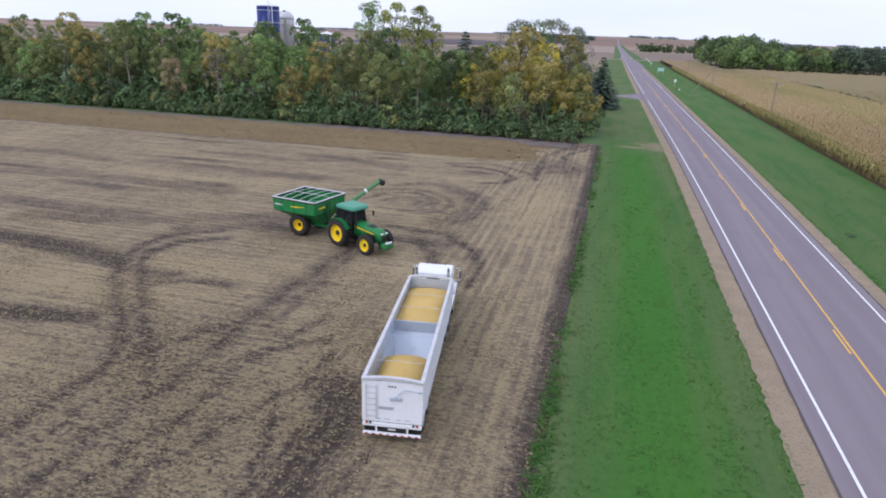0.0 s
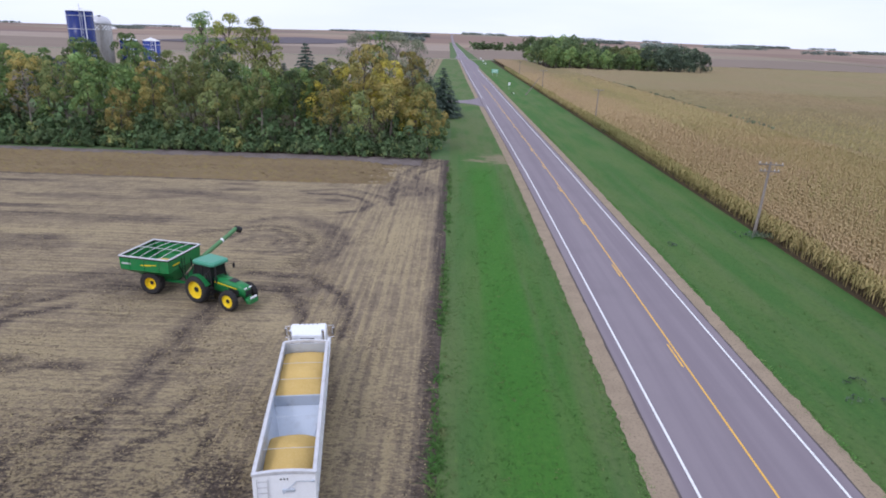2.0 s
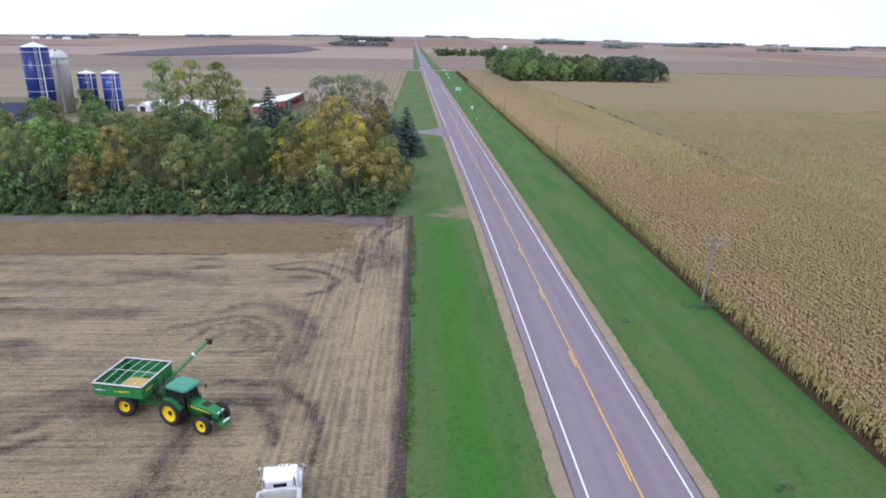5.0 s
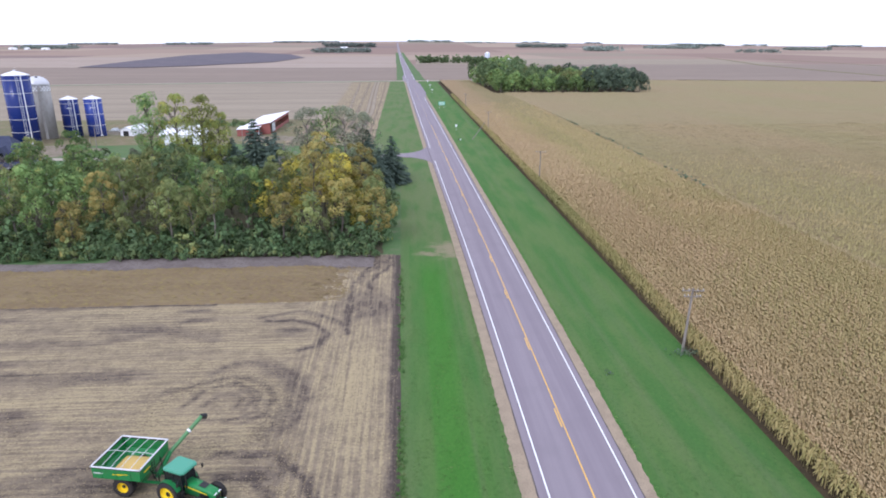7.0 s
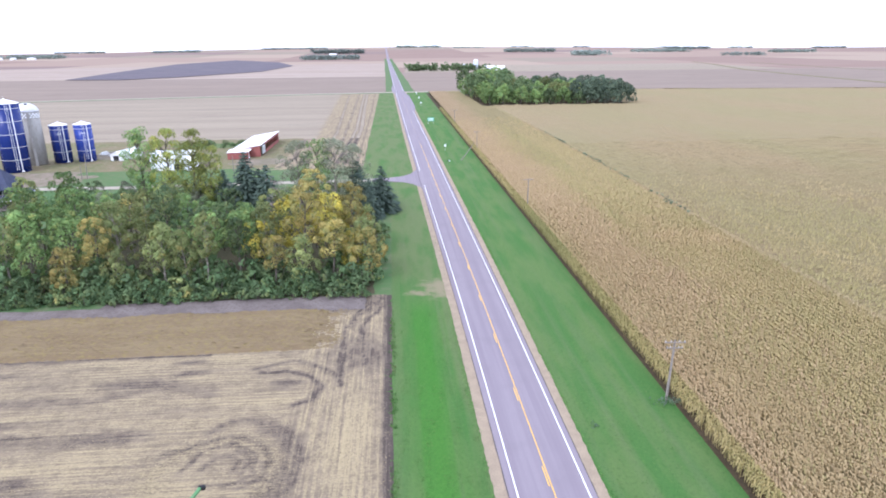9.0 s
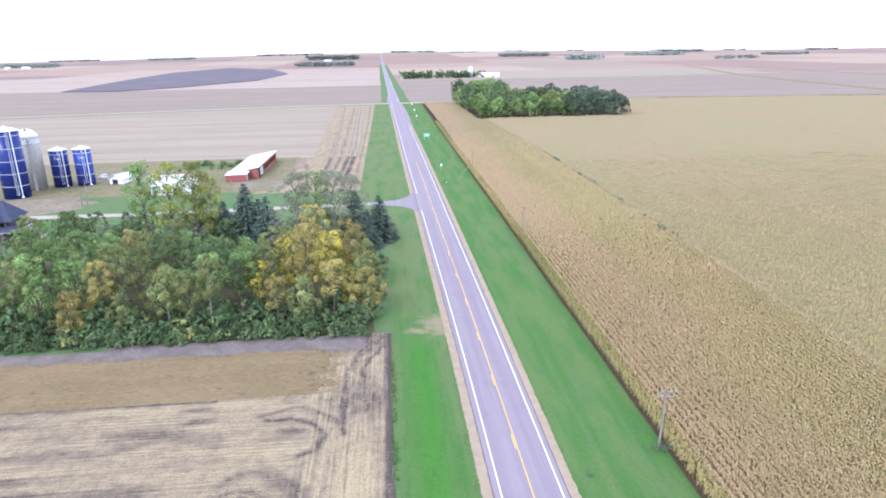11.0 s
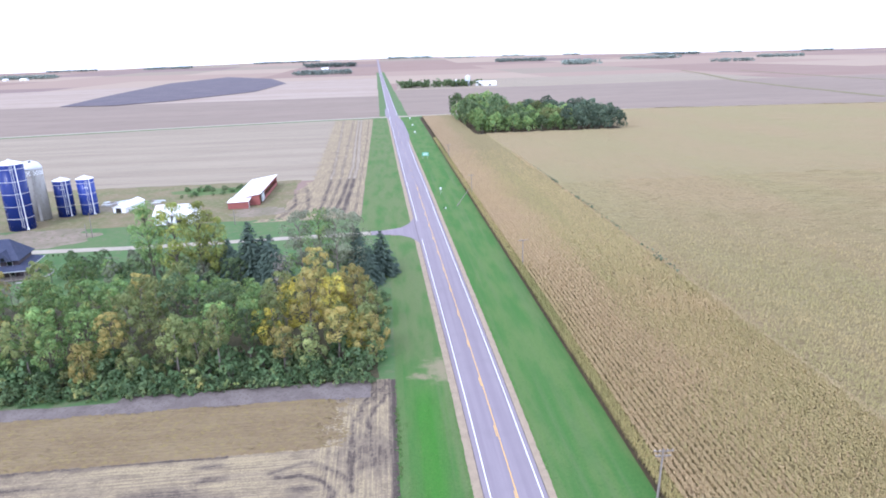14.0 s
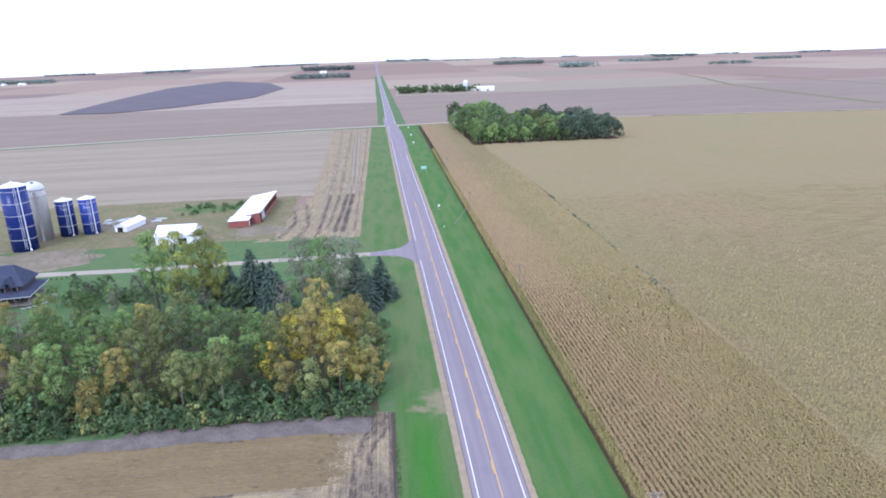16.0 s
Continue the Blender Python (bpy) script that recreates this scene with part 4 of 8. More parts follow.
def road_surface():
    """The asphalt: two lanes, and wider where the gravel road crosses."""
    ys = np.concatenate([np.arange(-140, 420, 4.0), np.arange(420, 640, 4.0), np.linspace(640, ROAD_Y1, 150)])
    half_l, half_r = np.full(len(ys), 4.2), np.full(len(ys), 4.05)
    bulge = np.clip(1 - np.abs(ys - 500) / 95, 0, 1)
    half_r = half_r + 2.0 * np.clip(bulge * 2.2, 0, 1)
    half_l = half_l + 2.2 * np.clip(1.6 - np.abs(ys - 650) / 50, 0, 1)
    z = np.array([road_height(v) for v in ys]) + 0.05
    k = len(ys)
    mx, kx = road_x(ys), road_k(ys)
    co = np.concatenate([np.stack([mx - half_l * kx, ys, z - 0.02], 1), np.stack([mx, ys, z + 0.03], 1), np.stack([mx + half_r * kx, ys, z - 0.02], 1)])
    i = np.arange(k - 1)
    f = np.concatenate([np.stack([i, i + k, i + k + 1, i + 1], 1), np.stack([i + k, i + 2 * k, i + 2 * k + 1, i + k + 1], 1)])
    return raw_mesh("road", co, f, M_ASPHALT)


road = structure("road", road_surface(), "straight two-lane asphalt road, greyish purple, worn", "road")


def line(x, y0, y1, width, mat, name, label=""):
    step = 6.0
    ys = np.linspace(y0, y1, max(2, int((y1 - y0) / step)))
    z = np.array([road_height(v) for v in ys]) + 0.055 + 0.03 * (1 - np.abs(x) / 4.1)
    k = len(ys)
    mx = road_x(ys) + x * road_k(ys)
    co = np.concatenate([np.stack([mx - width / 2, ys, z], 1), np.stack([mx + width / 2, ys, z], 1)])
    i = np.arange(k - 1)
    ob = new(name, raw_mesh(name, co, np.stack([i, i + k, i + k + 1, i + 1], 1), mat))
    ob.parent = road
    return tagged(ob, label)


line(-3.4, ROAD_Y0, 172, 0.14, M_WHITELINE, "edge_line", "solid white edge line")
line(-3.4, 196, 590, 0.14, M_WHITELINE, "edge_line", "solid white edge line")
line(-3.4, 660, 2600, 0.16, M_WHITELINE, "edge_line", "solid white edge line")
line(3.4, ROAD_Y0, 410, 0.14, M_WHITELINE, "edge_line", "solid white edge line")
line(3.4, 620, 2600, 0.16, M_WHITELINE, "edge_line", "solid white edge line")
line(0.12, ROAD_Y0, 260, 0.115, M_YELLOWLINE, "centre_line", "solid yellow centre line")
for n in range(-8, 40):
    y = 2.4 + 15.6 * n
    if y > 560:
        break
    line(-0.12, y - 3.1, y, 0.115, M_YELLOWLINE, "centre_dash")


def side_road_half(x):
    """Half the gravel road's width: it flares where it meets the asphalt."""
    return 4.2 + 9.0 * np.clip(1 - np.abs(x + 5.5) / 14.0, 0, 1) ** 2


curved_sheet("gravel_road", np.concatenate([np.linspace(-420, -24, 22), np.linspace(-20, 10, 16), np.linspace(16, 1500, 60)]), lambda x: side_road_y(x) - side_road_half(x), lambda x: side_road_y(x) + side_road_half(x), -0.008, M_DRIVE, "pale gravel side road crossing the asphalt", "road")


def driveway():
    b = Build()
    rim = [(-4.1, 170), (-6.2, 175.5), (-10, 178.6), (-18, 180.2), (-50, 179.4), (-95, 177.6), (-135, 178.5), (-170, 182)]
    back = [(-170, 188), (-135, 183.0), (-95, 181.6), (-50, 183.4), (-18, 184.6), (-11, 187.5), (-7.0, 193), (-4.1, 199)]
    b.slab([(x, y, 0.012) for x, y in rim + back], 0.1)
    return b.mesh("driveway", M_DRIVE)


structure("driveway", driveway(), "pale gravel driveway to the farm", "driveway")
def apron():
    """Asphalt that sweeps off the road into the driveway."""
    near = [(-5.4, 166), (-6.4, 170.5), (-8.2, 174.6), (-11.0, 177.6), (-15.0, 179.4), (-21, 180.0)]
    back = [(-21, 184.6), (-15.0, 185.2), (-11.2, 187.4), (-8.6, 191.2), (-7.0, 196), (-5.8, 202)]
    return Build().slab([(x, y, 0.021) for x, y in near + back], 0.06).mesh("driveway_apron", M_ASPHALT)


structure("driveway_apron", apron(), "grey asphalt apron where the driveway meets the road", "driveway")

# ---------------------------------------------------------------- trees
def quads_cloud(centres, radii, per, size, rng, flat=0.55):
    """Folded leaf clumps (two triangles each) scattered in balls: vertices and faces."""
    c = np.repeat(np.asarray(centres, float), per, 0)
    rad = np.repeat(np.asarray(radii, float), per)
    n = len(c)
    d = rng.normal(0, 1, (n, 3))
    d /= np.linalg.norm(d, axis=1)[:, None]
    rr = rad * np.clip(rng.normal(0.72, 0.3, n), 0.05, 1.5)
    p = c + d * rr[:, None] * np.array([1, 1, 0.8])
    # leaf planes lean outwards from their ball, with much disorder
    nrm = d * 0.8 + rng.normal(0, flat, (n, 3)) + np.array([0, 0, 0.6])
    nrm /= np.linalg.norm(nrm, axis=1)[:, None]
    a = np.cross(nrm, rng.normal(0, 1, (n, 3)))
    a /= np.linalg.norm(a, axis=1)[:, None] + 1e-9
    b = np.cross(nrm, a)
    s = size * rng.uniform(0.6, 1.5, n)[:, None]
    v = np.stack([p - a * s - b * s * 0.3, p - b * s * 0.7 + nrm * s * 0.2, p + a * s + b * s * 0.2, p + b * s * 0.8 - nrm * s * 0.25], 1).reshape(-1, 3)
    i = np.arange(n) * 4
    f = np.concatenate([np.stack([i, i + 1, i + 2], 1), np.stack([i, i + 2, i + 3], 1)])
    return v, f


def billows(centres, radii, per, size, rng, out_from, loose=0.35):
    """Leafy billows: leaf clumps on the outer and upper skin of many small balls."""
    c = np.repeat(np.asarray(centres, float), per, 0)
    rad = np.repeat(np.asarray(radii, float), per)
    n = len(c)
    d = rng.normal(0, 1, (n, 3))
    d /= np.linalg.norm(d, axis=1)[:, None]
    out = c - np.asarray(out_from, float)
    out[:, 2] *= 0.5
    out /= np.linalg.norm(out, axis=1)[:, None] + 1e-6
    out[:, 2] += 0.45
    inward = (d * out).sum(1) < -0.25
    d[inward] *= -1
    p = c + d * (rad * np.clip(rng.normal(0.95, 0.09, n), 0.5, 1.25))[:, None]
    nrm = d + rng.normal(0, loose, (n, 3))
    nrm /= np.linalg.norm(nrm, axis=1)[:, None]
    a = np.cross(nrm, rng.normal(0, 1, (n, 3)))
    a /= np.linalg.norm(a, axis=1)[:, None] + 1e-9
    b = np.cross(nrm, a)
    s = size * rng.uniform(0.55, 1.45, n)[:, None]
    v = np.stack([p - a * s - b * s * 0.3, p - b * s * 0.7 + nrm * s * 0.15, p + a * s + b * s * 0.2, p + b * s * 0.8 - nrm * s * 0.2], 1)
    up = v[:, :, 2].min(1) > 0.15
    tone = np.repeat(rng.uniform(-1, 1, len(radii)), per)[up]
    v = v[up].reshape(-1, 3)
    i = np.arange(len(v) // 4) * 4
    return v, np.repeat(tone, 4), np.concatenate([np.stack([i, i + 1, i + 2], 1), np.stack([i, i + 2, i + 3], 1)])


def leaf_mesh(name, v, tone, f, material):
    """Foliage whose billows differ in tone."""
    me = raw_mesh(name, v, f, material)
    me.attributes.new("tone", "FLOAT", "POINT").data.foreach_set("value", np.asarray(tone, np.float32))
    return me


def tree_kind(seed, h, spread_r, base, clumps, per, leaf, lean=0.0, open_crown=False):
    """Trunk mesh builder and crown arrays of a broadleaf tree, root at the origin."""
    rng = np.random.RandomState(seed)
    t = Build()
    top = Vector((rng.normal(0, 0.4) + lean, rng.normal(0, 0.4), h * 0.86))
    mid = Vector((top.x * 0.3 + rng.normal(0, 0.2), top.y * 0.3, h * 0.38))
    r = 0.014 * h + 0.04
    t.tube((0, 0, -0.2), mid, r, r * 0.7, 7)
    t.tube(mid, top, r * 0.7, r * 0.15, 6)
    pts, rs = [], []
    for k in range(clumps):
        # from the skirt to the top, wound round the stem; crowns are narrow, full in the middle
        u = min(1.0, max(0.0, (k + rng.uniform(-1.5, 2.5)) / clumps))
        z = base + (h - base) * (0.04 + 0.90 * u)
        reach = spread_r * (0.30 + 0.70 * math.sin(math.pi * min(1.0, 0.16 + 0.80 * u)) ** 0.8) * rng.uniform(0.35, 1.12)
        ang = 2.4 * k + rng.uniform(-0.5, 0.5)
        e = Vector((top.x * u + math.cos(ang) * reach, top.y * u + math.sin(ang) * reach, z))
        o = mid.lerp(top, max(0.0, (z - 0.14 * h - mid.z) / (top.z - mid.z))) if z - 0.14 * h > mid.z else Vector((0, 0, 0)).lerp(mid, max(0.2, (z - 0.14 * h) / mid.z))
        if k % 2 == 0 or open_crown:
            t.tube(o, e, r * (0.42 if open_crown else 0.30), r * 0.07, 5, False)
        pts.append(tuple(e))
        rs.append(spread_r * rng.uniform(0.30, 0.46) if open_crown else spread_r * rng.uniform(0.20, 0.40))
        if open_crown and k % 2:
            q = o.lerp(e, 0.6)
            pts.append((q.x + rng.normal(0, 0.5), q.y + rng.normal(0, 0.5), q.z + rng.uniform(0.2, 1.2)))
            rs.append(spread_r * rng.uniform(0.26, 0.42))
    pts.append((top.x, top.y, h - spread_r * 0.25))
    rs.append(spread_r * 0.30)
    v, tone, f = billows(pts, rs, per, leaf, rng, (top.x * 0.5, top.y * 0.5, base + (h - base) * 0.35), 0.19)
    return t, v, tone, f


WORDS = {"green": "leafy green", "lime": "yellowish green", "dark": "dark green", "olive": "olive green", "grey": "greyish green", "yellow": "bright yellow autumn", "gold": "golden autumn", "tan": "faded tan autumn", "bare": "half-bare greyish"}
SHAPES = [dict(h=15.0, spread_r=3.5, base=6.6, clumps=24, per=88, leaf=0.19), dict(h=12.6, spread_r=3.3, base=4.2, clumps=24, per=84, leaf=0.19),
          dict(h=16.2, spread_r=3.1, base=7.8, clumps=22, per=88, leaf=0.19), dict(h=10.8, spread_r=3.4, base=3.2, clumps=24, per=84, leaf=0.19)]
crown_cache = {}


def tree_proto(shape, colour, name="tree", label=None, **kw):
    key = (shape, colour, name)
    if key in crown_cache:
        return crown_cache[key]
    spec = dict(SHAPES[shape])
    spec.update(kw)
    if colour == "bare":
        spec["per"] = int(spec["per"] * 0.22)
    t, v, tone, f = tree_kind(100 + shape * 7 + len(crown_cache), **spec)
    base = thing(name, pose(0, 0, 0), label or f"{WORDS[colour]} broadleaf tree at the edge of the wood", "tree", "trees of the wood")
    part("trunk", t, M_PALEBARK if colour in ("bare", "olive", "grey") else M_BARK, base)
    ob = new("crown", leaf_mesh("crown", v, tone, f, LEAF[colour]))
    ob.parent = base
    crown_cache[key] = base
    crown_cache[key]["unused"] = True
    return base


def plant(proto, x, y, s=1.0, turn=0.0, z=0.0, sz=None):
    m = Matrix.LocRotScale((x, y, z), Euler((0, 0, turn)), (s, s, sz or s))
    if "unused" in proto:
        del proto["unused"]
        proto.matrix_basis = m
        return proto
    ob = copy_thing(proto, pose(0, 0, 0))
    ob.matrix_basis = m
    return ob


def wood():
    rng = np.random.RandomState(11)
    spots = []
    # canopy trees, row by row from the field's edge to the lawn
    for row, (y0, step, h) in enumerate([(87.5, 4.7, 0.80), (92.5, 5.0, 0.93), (100, 5.4, 0.98), (110, 6.0, 0.95), (118, 7.0, 0.80), (124, 8.0, 0.60)]):
        x = -158.0 + rng.uniform(0, 2)
        while x < -18.5:
            spots.append((x + rng.normal(0, 0.7), y0 + rng.normal(0, 1.3), h * rng.uniform(0.82, 1.14), row))
            x += step * rng.uniform(0.8, 1.25)
    for x, y, s, row in spots:
        if row >= 4 and x > -34:
            kinds = dict(tan=0.3, olive=0.3, bare=0.15, gold=0.25)
        elif x > -27:
            kinds = dict(yellow=0.45, gold=0.3, olive=0.15, tan=0.1)
        elif x > -41:
            kinds = dict(gold=0.45, yellow=0.15, olive=0.25, bare=0.15)
        elif x > -58:
            kinds = dict(green=0.62, dark=0.18, olive=0.2)
        elif x > -64:
            kinds = dict(olive=0.45, green=0.45, bare=0.1)
        elif x > -73:
            kinds = dict(gold=0.55, olive=0.2, tan=0.1, green=0.15)
        else:
            kinds = dict(green=0.4, olive=0.28, dark=0.1, gold=0.12, tan=0.04, bare=0.06)
        c = rng.choice(list(kinds), p=list(kinds.values()))
        plant(tree_proto(int(rng.randint(4)), str(c)), x, y, s, rng.uniform(0, 6.28), 0.0, s * rng.uniform(0.92, 1.1))

    # the brightest yellow crowns stand near the eastern end
    for x, y, sc, k in ((-27.6, 97.0, 0.98, 0), (-25.0, 101.5, 0.92, 3), (-21.8, 91.0, 0.82, 3), (-38.6, 93.0, 0.86, 1)):
        plant(tree_proto(k, "yellow"), x, y, sc, rng.uniform(0, 6.28))


wood()


def shrub_proto(seed, colour, word):
    rng = np.random.RandomState(seed)
    t = Build()
    cs, rs = [], []
    for k in range(9):
        a, r = rng.uniform(0, 6.28), rng.uniform(0.2, 1.5)
        e = (math.cos(a) * r, math.sin(a) * r, rng.uniform(0.9, 2.6))
        t.tube((e[0] * 0.2, e[1] * 0.2, -0.1), e, 0.05, 0.015, 4, False)
        cs.append(e)
        rs.append(rng.uniform(0.35, 0.9))
    for k in range(12):
        a, r = rng.uniform(0, 6.28), rng.uniform(0.6, 1.8)
        cs.append((math.cos(a) * r, math.sin(a) * r, rng.uniform(0.3, 1.2)))
        rs.append(rng.uniform(0.5, 0.8))
    v, tone, f = billows(cs, np.array(rs) * 0.95, 24, 0.19, rng, (0, 0, 0.3), 0.28)
    base = thing("shrub", pose(0, 0, 0), f"{word} shrub along the foot of the wood", "shrub", "shrubs along the wood")
    part("stem", t, M_BARK, base)
    ob = new("foliage", leaf_mesh("foliage", v, tone, f, LEAF[colour]))
    ob.parent = base
    base["unused"] = True
    return base


def shrubs():
    rng = np.random.RandomState(21)
    kinds = [shrub_proto(31, "shrub", "dense green"), shrub_proto(32, "shrub", "dense green"), shrub_proto(33, "dark", "dark green"), shrub_proto(34, "olive", "olive green")]
    for y0, step, s0 in ((82.6, 2.3, 0.75), (84.2, 2.5, 1.15), (86.2, 3.0, 1.45), (90.0, 4.5, 1.8)):
        x = -157.0
        while x < -19.5:
            plant(kinds[int(rng.choice(4, p=[0.38, 0.28, 0.26, 0.08]))], x, y0 + rng.normal(0, 0.45), s0 * rng.uniform(0.7, 1.25), rng.uniform(0, 6.28))
            x += step * rng.uniform(0.7, 1.4)
    for x, y, s in ((-17.5, 99, 1.0), (-17.2, 106, 0.9), (-17.6, 113, 1.1), (-17.5, 121, 1.0), (-103, 152, 1.5), (-98, 154, 1.9), (-93, 152, 1.6), (-88, 151, 1.4), (-100, 157, 1.3)):
        plant(kinds[int(rng.randint(4))], x, y, s, rng.uniform(0, 6.28))


shrubs()


def conifer_proto(seed, h, r0):
    rng = np.random.RandomState(seed)
    t = Build()
    t.tube((0, 0, -0.2), (0, 0, h * 0.97), 0.2, 0.02, 7)
    vs, n = [], 0
    tiers = 22
    for k in range(tiers):
        z = h * (0.07 + 0.9 * k / tiers)
        reach = r0 * (1 - k / tiers) ** 0.85 + 0.15
        for j in range(max(8, int(24 * (1 - k / tiers)) + 6)):
            a = rng.uniform(0, 6.28)
            for q in range(4):
                d = reach * (0.25 + 0.25 * q) * rng.uniform(0.85, 1.15)
                w = 0.30 + 0.07 * (3 - q)
                px, py, pz = math.cos(a) * d, math.sin(a) * d, z - 0.28 * d + 0.06 * q + rng.normal(0, 0.06)
                tx, ty = -math.sin(a) * w, math.cos(a) * w
                ox, oy = math.cos(a) * reach * 0.28, math.sin(a) * reach * 0.28
                vs.append([(px - tx, py - ty, pz - rng.uniform(0, 0.2)), (px + tx, py + ty, pz - rng.uniform(0, 0.2)), (px + ox, py + oy, pz - 0.1 * reach), (px, py, pz + 0.16)])
    v = np.array(vs).reshape(-1, 3)
    i = np.arange(len(vs)) * 4
    base = thing("conifer", pose(0, 0, 0), "dark green spruce tree with a pointed top", "tree", "spruces by the driveway")
    part("trunk", t, M_BARK, base)
    ob = new("needles", raw_mesh("needles", v, np.concatenate([np.stack([i, i + 2, i + 3], 1), np.stack([i + 3, i + 2, i + 1], 1)]), LEAF["needles"]))
    ob.parent = base
    base["unused"] = True
    return base


def tall_trees():
    kinds = [conifer_proto(41, 13.0, 4.0), conifer_proto(42, 12.0, 4.3)]
    for x, y, s, k in ((-50.8, 139.3, 1.19, 0), (-45.4, 137, 1.05, 1), (-48.5, 143, 0.9, 1), (-57, 142, 0.9, 1), (-63, 144, 0.75, 0), (-23.1, 136.8, 1.01, 0), (-17.4, 141.2, 0.92, 1), (-20.2, 134, 0.72, 0)):
        plant(kinds[k], x, y, s * 1.12, x)
    big = dict(h=22.4, spread_r=3.9, base=7.0, clumps=26, per=105, leaf=0.19, open_crown=True)
    a = tree_proto(0, "green", "tall_tree", "tall slender cottonwood with a green open crown", **big)
    plant(a, -75.2, 139, 1.0, 0.3)
    b = tree_proto(1, "lime", "tall_tree", "tall slender cottonwood with an open yellowish green crown", **big)
    plant(b, -69.2, 139, 1.0, 1.9)
    plant(b, -63.2, 139.5, 0.98, 4.0)
    plant(b, -59.6, 140, 0.80, 2.5)
    mid = dict(h=19.8, spread_r=4.2, base=4.6, clumps=24, per=86, leaf=0.18, open_crown=True)
    c = tree_proto(2, "grey", "tall_tree", "tall greyish green broadleaf tree with a loose crown", **mid)
    plant(c, -37.4, 136, 0.98, 0.5)
    plant(c, -28.6, 136, 1.0, 3.5)
    plant(tree_proto(3, "green", "tall_tree", "tall green broadleaf tree with a loose crown", **mid), -32.8, 137, 0.98, 1.5)
    plant(c, -24.4, 137, 0.92, 5.1)
    for x, y, s, cc in ((-106, 149, 0.5, "green"), (-101, 152, 0.58, "dark"), (-97, 149, 0.5, "bare"), (-93, 151, 0.62, "dark"), (-89, 147, 0.55, "bare"), (-84, 149, 0.62, "grey"), (-79, 148, 0.58, "dark"), (-73, 148, 0.6, "grey"), (-67, 149, 0.55, "dark"), (-60, 149, 0.5, "grey"), (-86, 139, 0.55, "grey"), (-80, 145, 0.5, "grey"), (-75, 141, 0.6, "grey"), (-63, 138, 0.62, "grey"), (-58, 145, 0.5, "grey"), (-53, 136, 0.62, "dark"), (-38, 142, 0.55, "grey"), (-33, 143, 0.6, "dark"), (-30, 140, 0.6, "grey"), (-24, 143, 0.5, "dark"), (-60, 140, 0.62, "olive"), (-68, 143, 0.6, "dark"), (-82, 142, 0.6, "dark"), (-90, 146, 0.5, "green"), (-41, 138, 0.6, "green"), (-27, 139, 0.6, "dark"), (-56, 138, 0.6, "dark"), (-72, 144, 0.6, "green"), (-78, 138, 0.6, "dark")):
        plant(tree_proto(1, cc), x, y, s, x)


tall_trees()


def far_tree_proto(seed, colour, word):
    """A round-crowned tree of the grove: one broad dome with a few bulges."""
    rng = np.random.RandomState(seed)
    t = Build()
    t.tube((0, 0, -0.3), (0, 0, 6.0), 0.3, 0.12, 5)
    u = rng.normal(0, 1, (34, 3))
    u /= np.linalg.norm(u, axis=1)[:, None]
    u[:, 2] = np.abs(u[:, 2]) * 1.25 - 0.5
    c = np.array([0, 0, 7.2]) + u * np.array([4.2, 4.2, 4.6]) * rng.uniform(0.55, 1.0, (34, 1))
    c[:6] *= np.array([1.15, 1.15, 0.45])
    v, tone, f = billows(c, rng.uniform(1.1, 2.0, 34), 24, 0.42, rng, (0, 0, 4.5), 0.35)
    base = thing("grove_tree", pose(0, 0, 0), f"{word} round broadleaf tree of a grove in the corn", "tree", "trees of the grove")
    part("trunk", t, M_BARK, base)
    ob = new("crown", leaf_mesh("crown", v, tone, f, LEAF[colour]))
    ob.parent = base
    base["unused"] = True
    return base


def grove():
    rng = np.random.RandomState(51)
    kinds = {"green": far_tree_proto(60, "green", "leafy green"), "dark": far_tree_proto(61, "dark", "dark green"), "deep": far_tree_proto(62, "grove", "deep green"), "olive": far_tree_proto(63, "olive", "olive green")}
    for row, y in enumerate(np.arange(437, 572, 12.0)):
        x = 55.0 + rng.uniform(0, 4)
        while x < 152:
            east = x > 126
            deep = row / 11
            if deep < 0.75 or rng.rand() < 0.5:
                c = "deep" if east else rng.choice(["green", "dark", "deep", "olive"], p=[0.40, 0.30, 0.12, 0.18])
                s = (1.72 if x < 84 else 1.2 if x < 112 else 1.4 if x < 122 else 1.3) * rng.uniform(0.72, 1.25) * (0.78 if row == 0 else 1.0)
                plant(kinds[str(c)], x - deep * 3 + rng.normal(0, 1.5), y + rng.normal(0, 2.0), s, rng.uniform(0, 6.28))
            x += rng.uniform(8.5, 13.0)
        if row < 9:
            plant(kinds["deep"], 156 + rng.normal(0, 1.2) - row * 0.3, y + rng.normal(0, 1.5), 1.5 * rng.uniform(0.85, 1.1), rng.uniform(0, 6.28))


grove()


def tree_belt(name, x, y, length, depth, h, colour, seed, label, step=9.0):
    """A far belt of trees that nobody could count."""
    rng = np.random.RandomState(seed)
    n = max(6, int(length / step * max(1, depth / 14)))
    c = np.stack([x + rng.uniform(-0.5, 0.5, n) * length, y + rng.uniform(-0.5, 0.5, n) * depth, np.zeros(n)], 1)
    z0 = far_height(c[:, 0], c[:, 1])
    c = np.repeat(c, 4, 0)
    z0 = np.repeat(z0, 4)
    c[:, 2] = z0 + h * rng.uniform(0.2, 0.75, len(c))
    c[:, :2] += rng.normal(0, h * 0.25, (len(c), 2))
    v, f = quads_cloud(c, h * rng.uniform(0.22, 0.36, len(c)), 5, h * 0.16, rng)
    v[:, 2] = np.maximum(v[:, 2], np.repeat(np.repeat(z0, 5), 4) - 0.2)
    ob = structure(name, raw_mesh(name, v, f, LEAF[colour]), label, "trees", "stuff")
    return ob


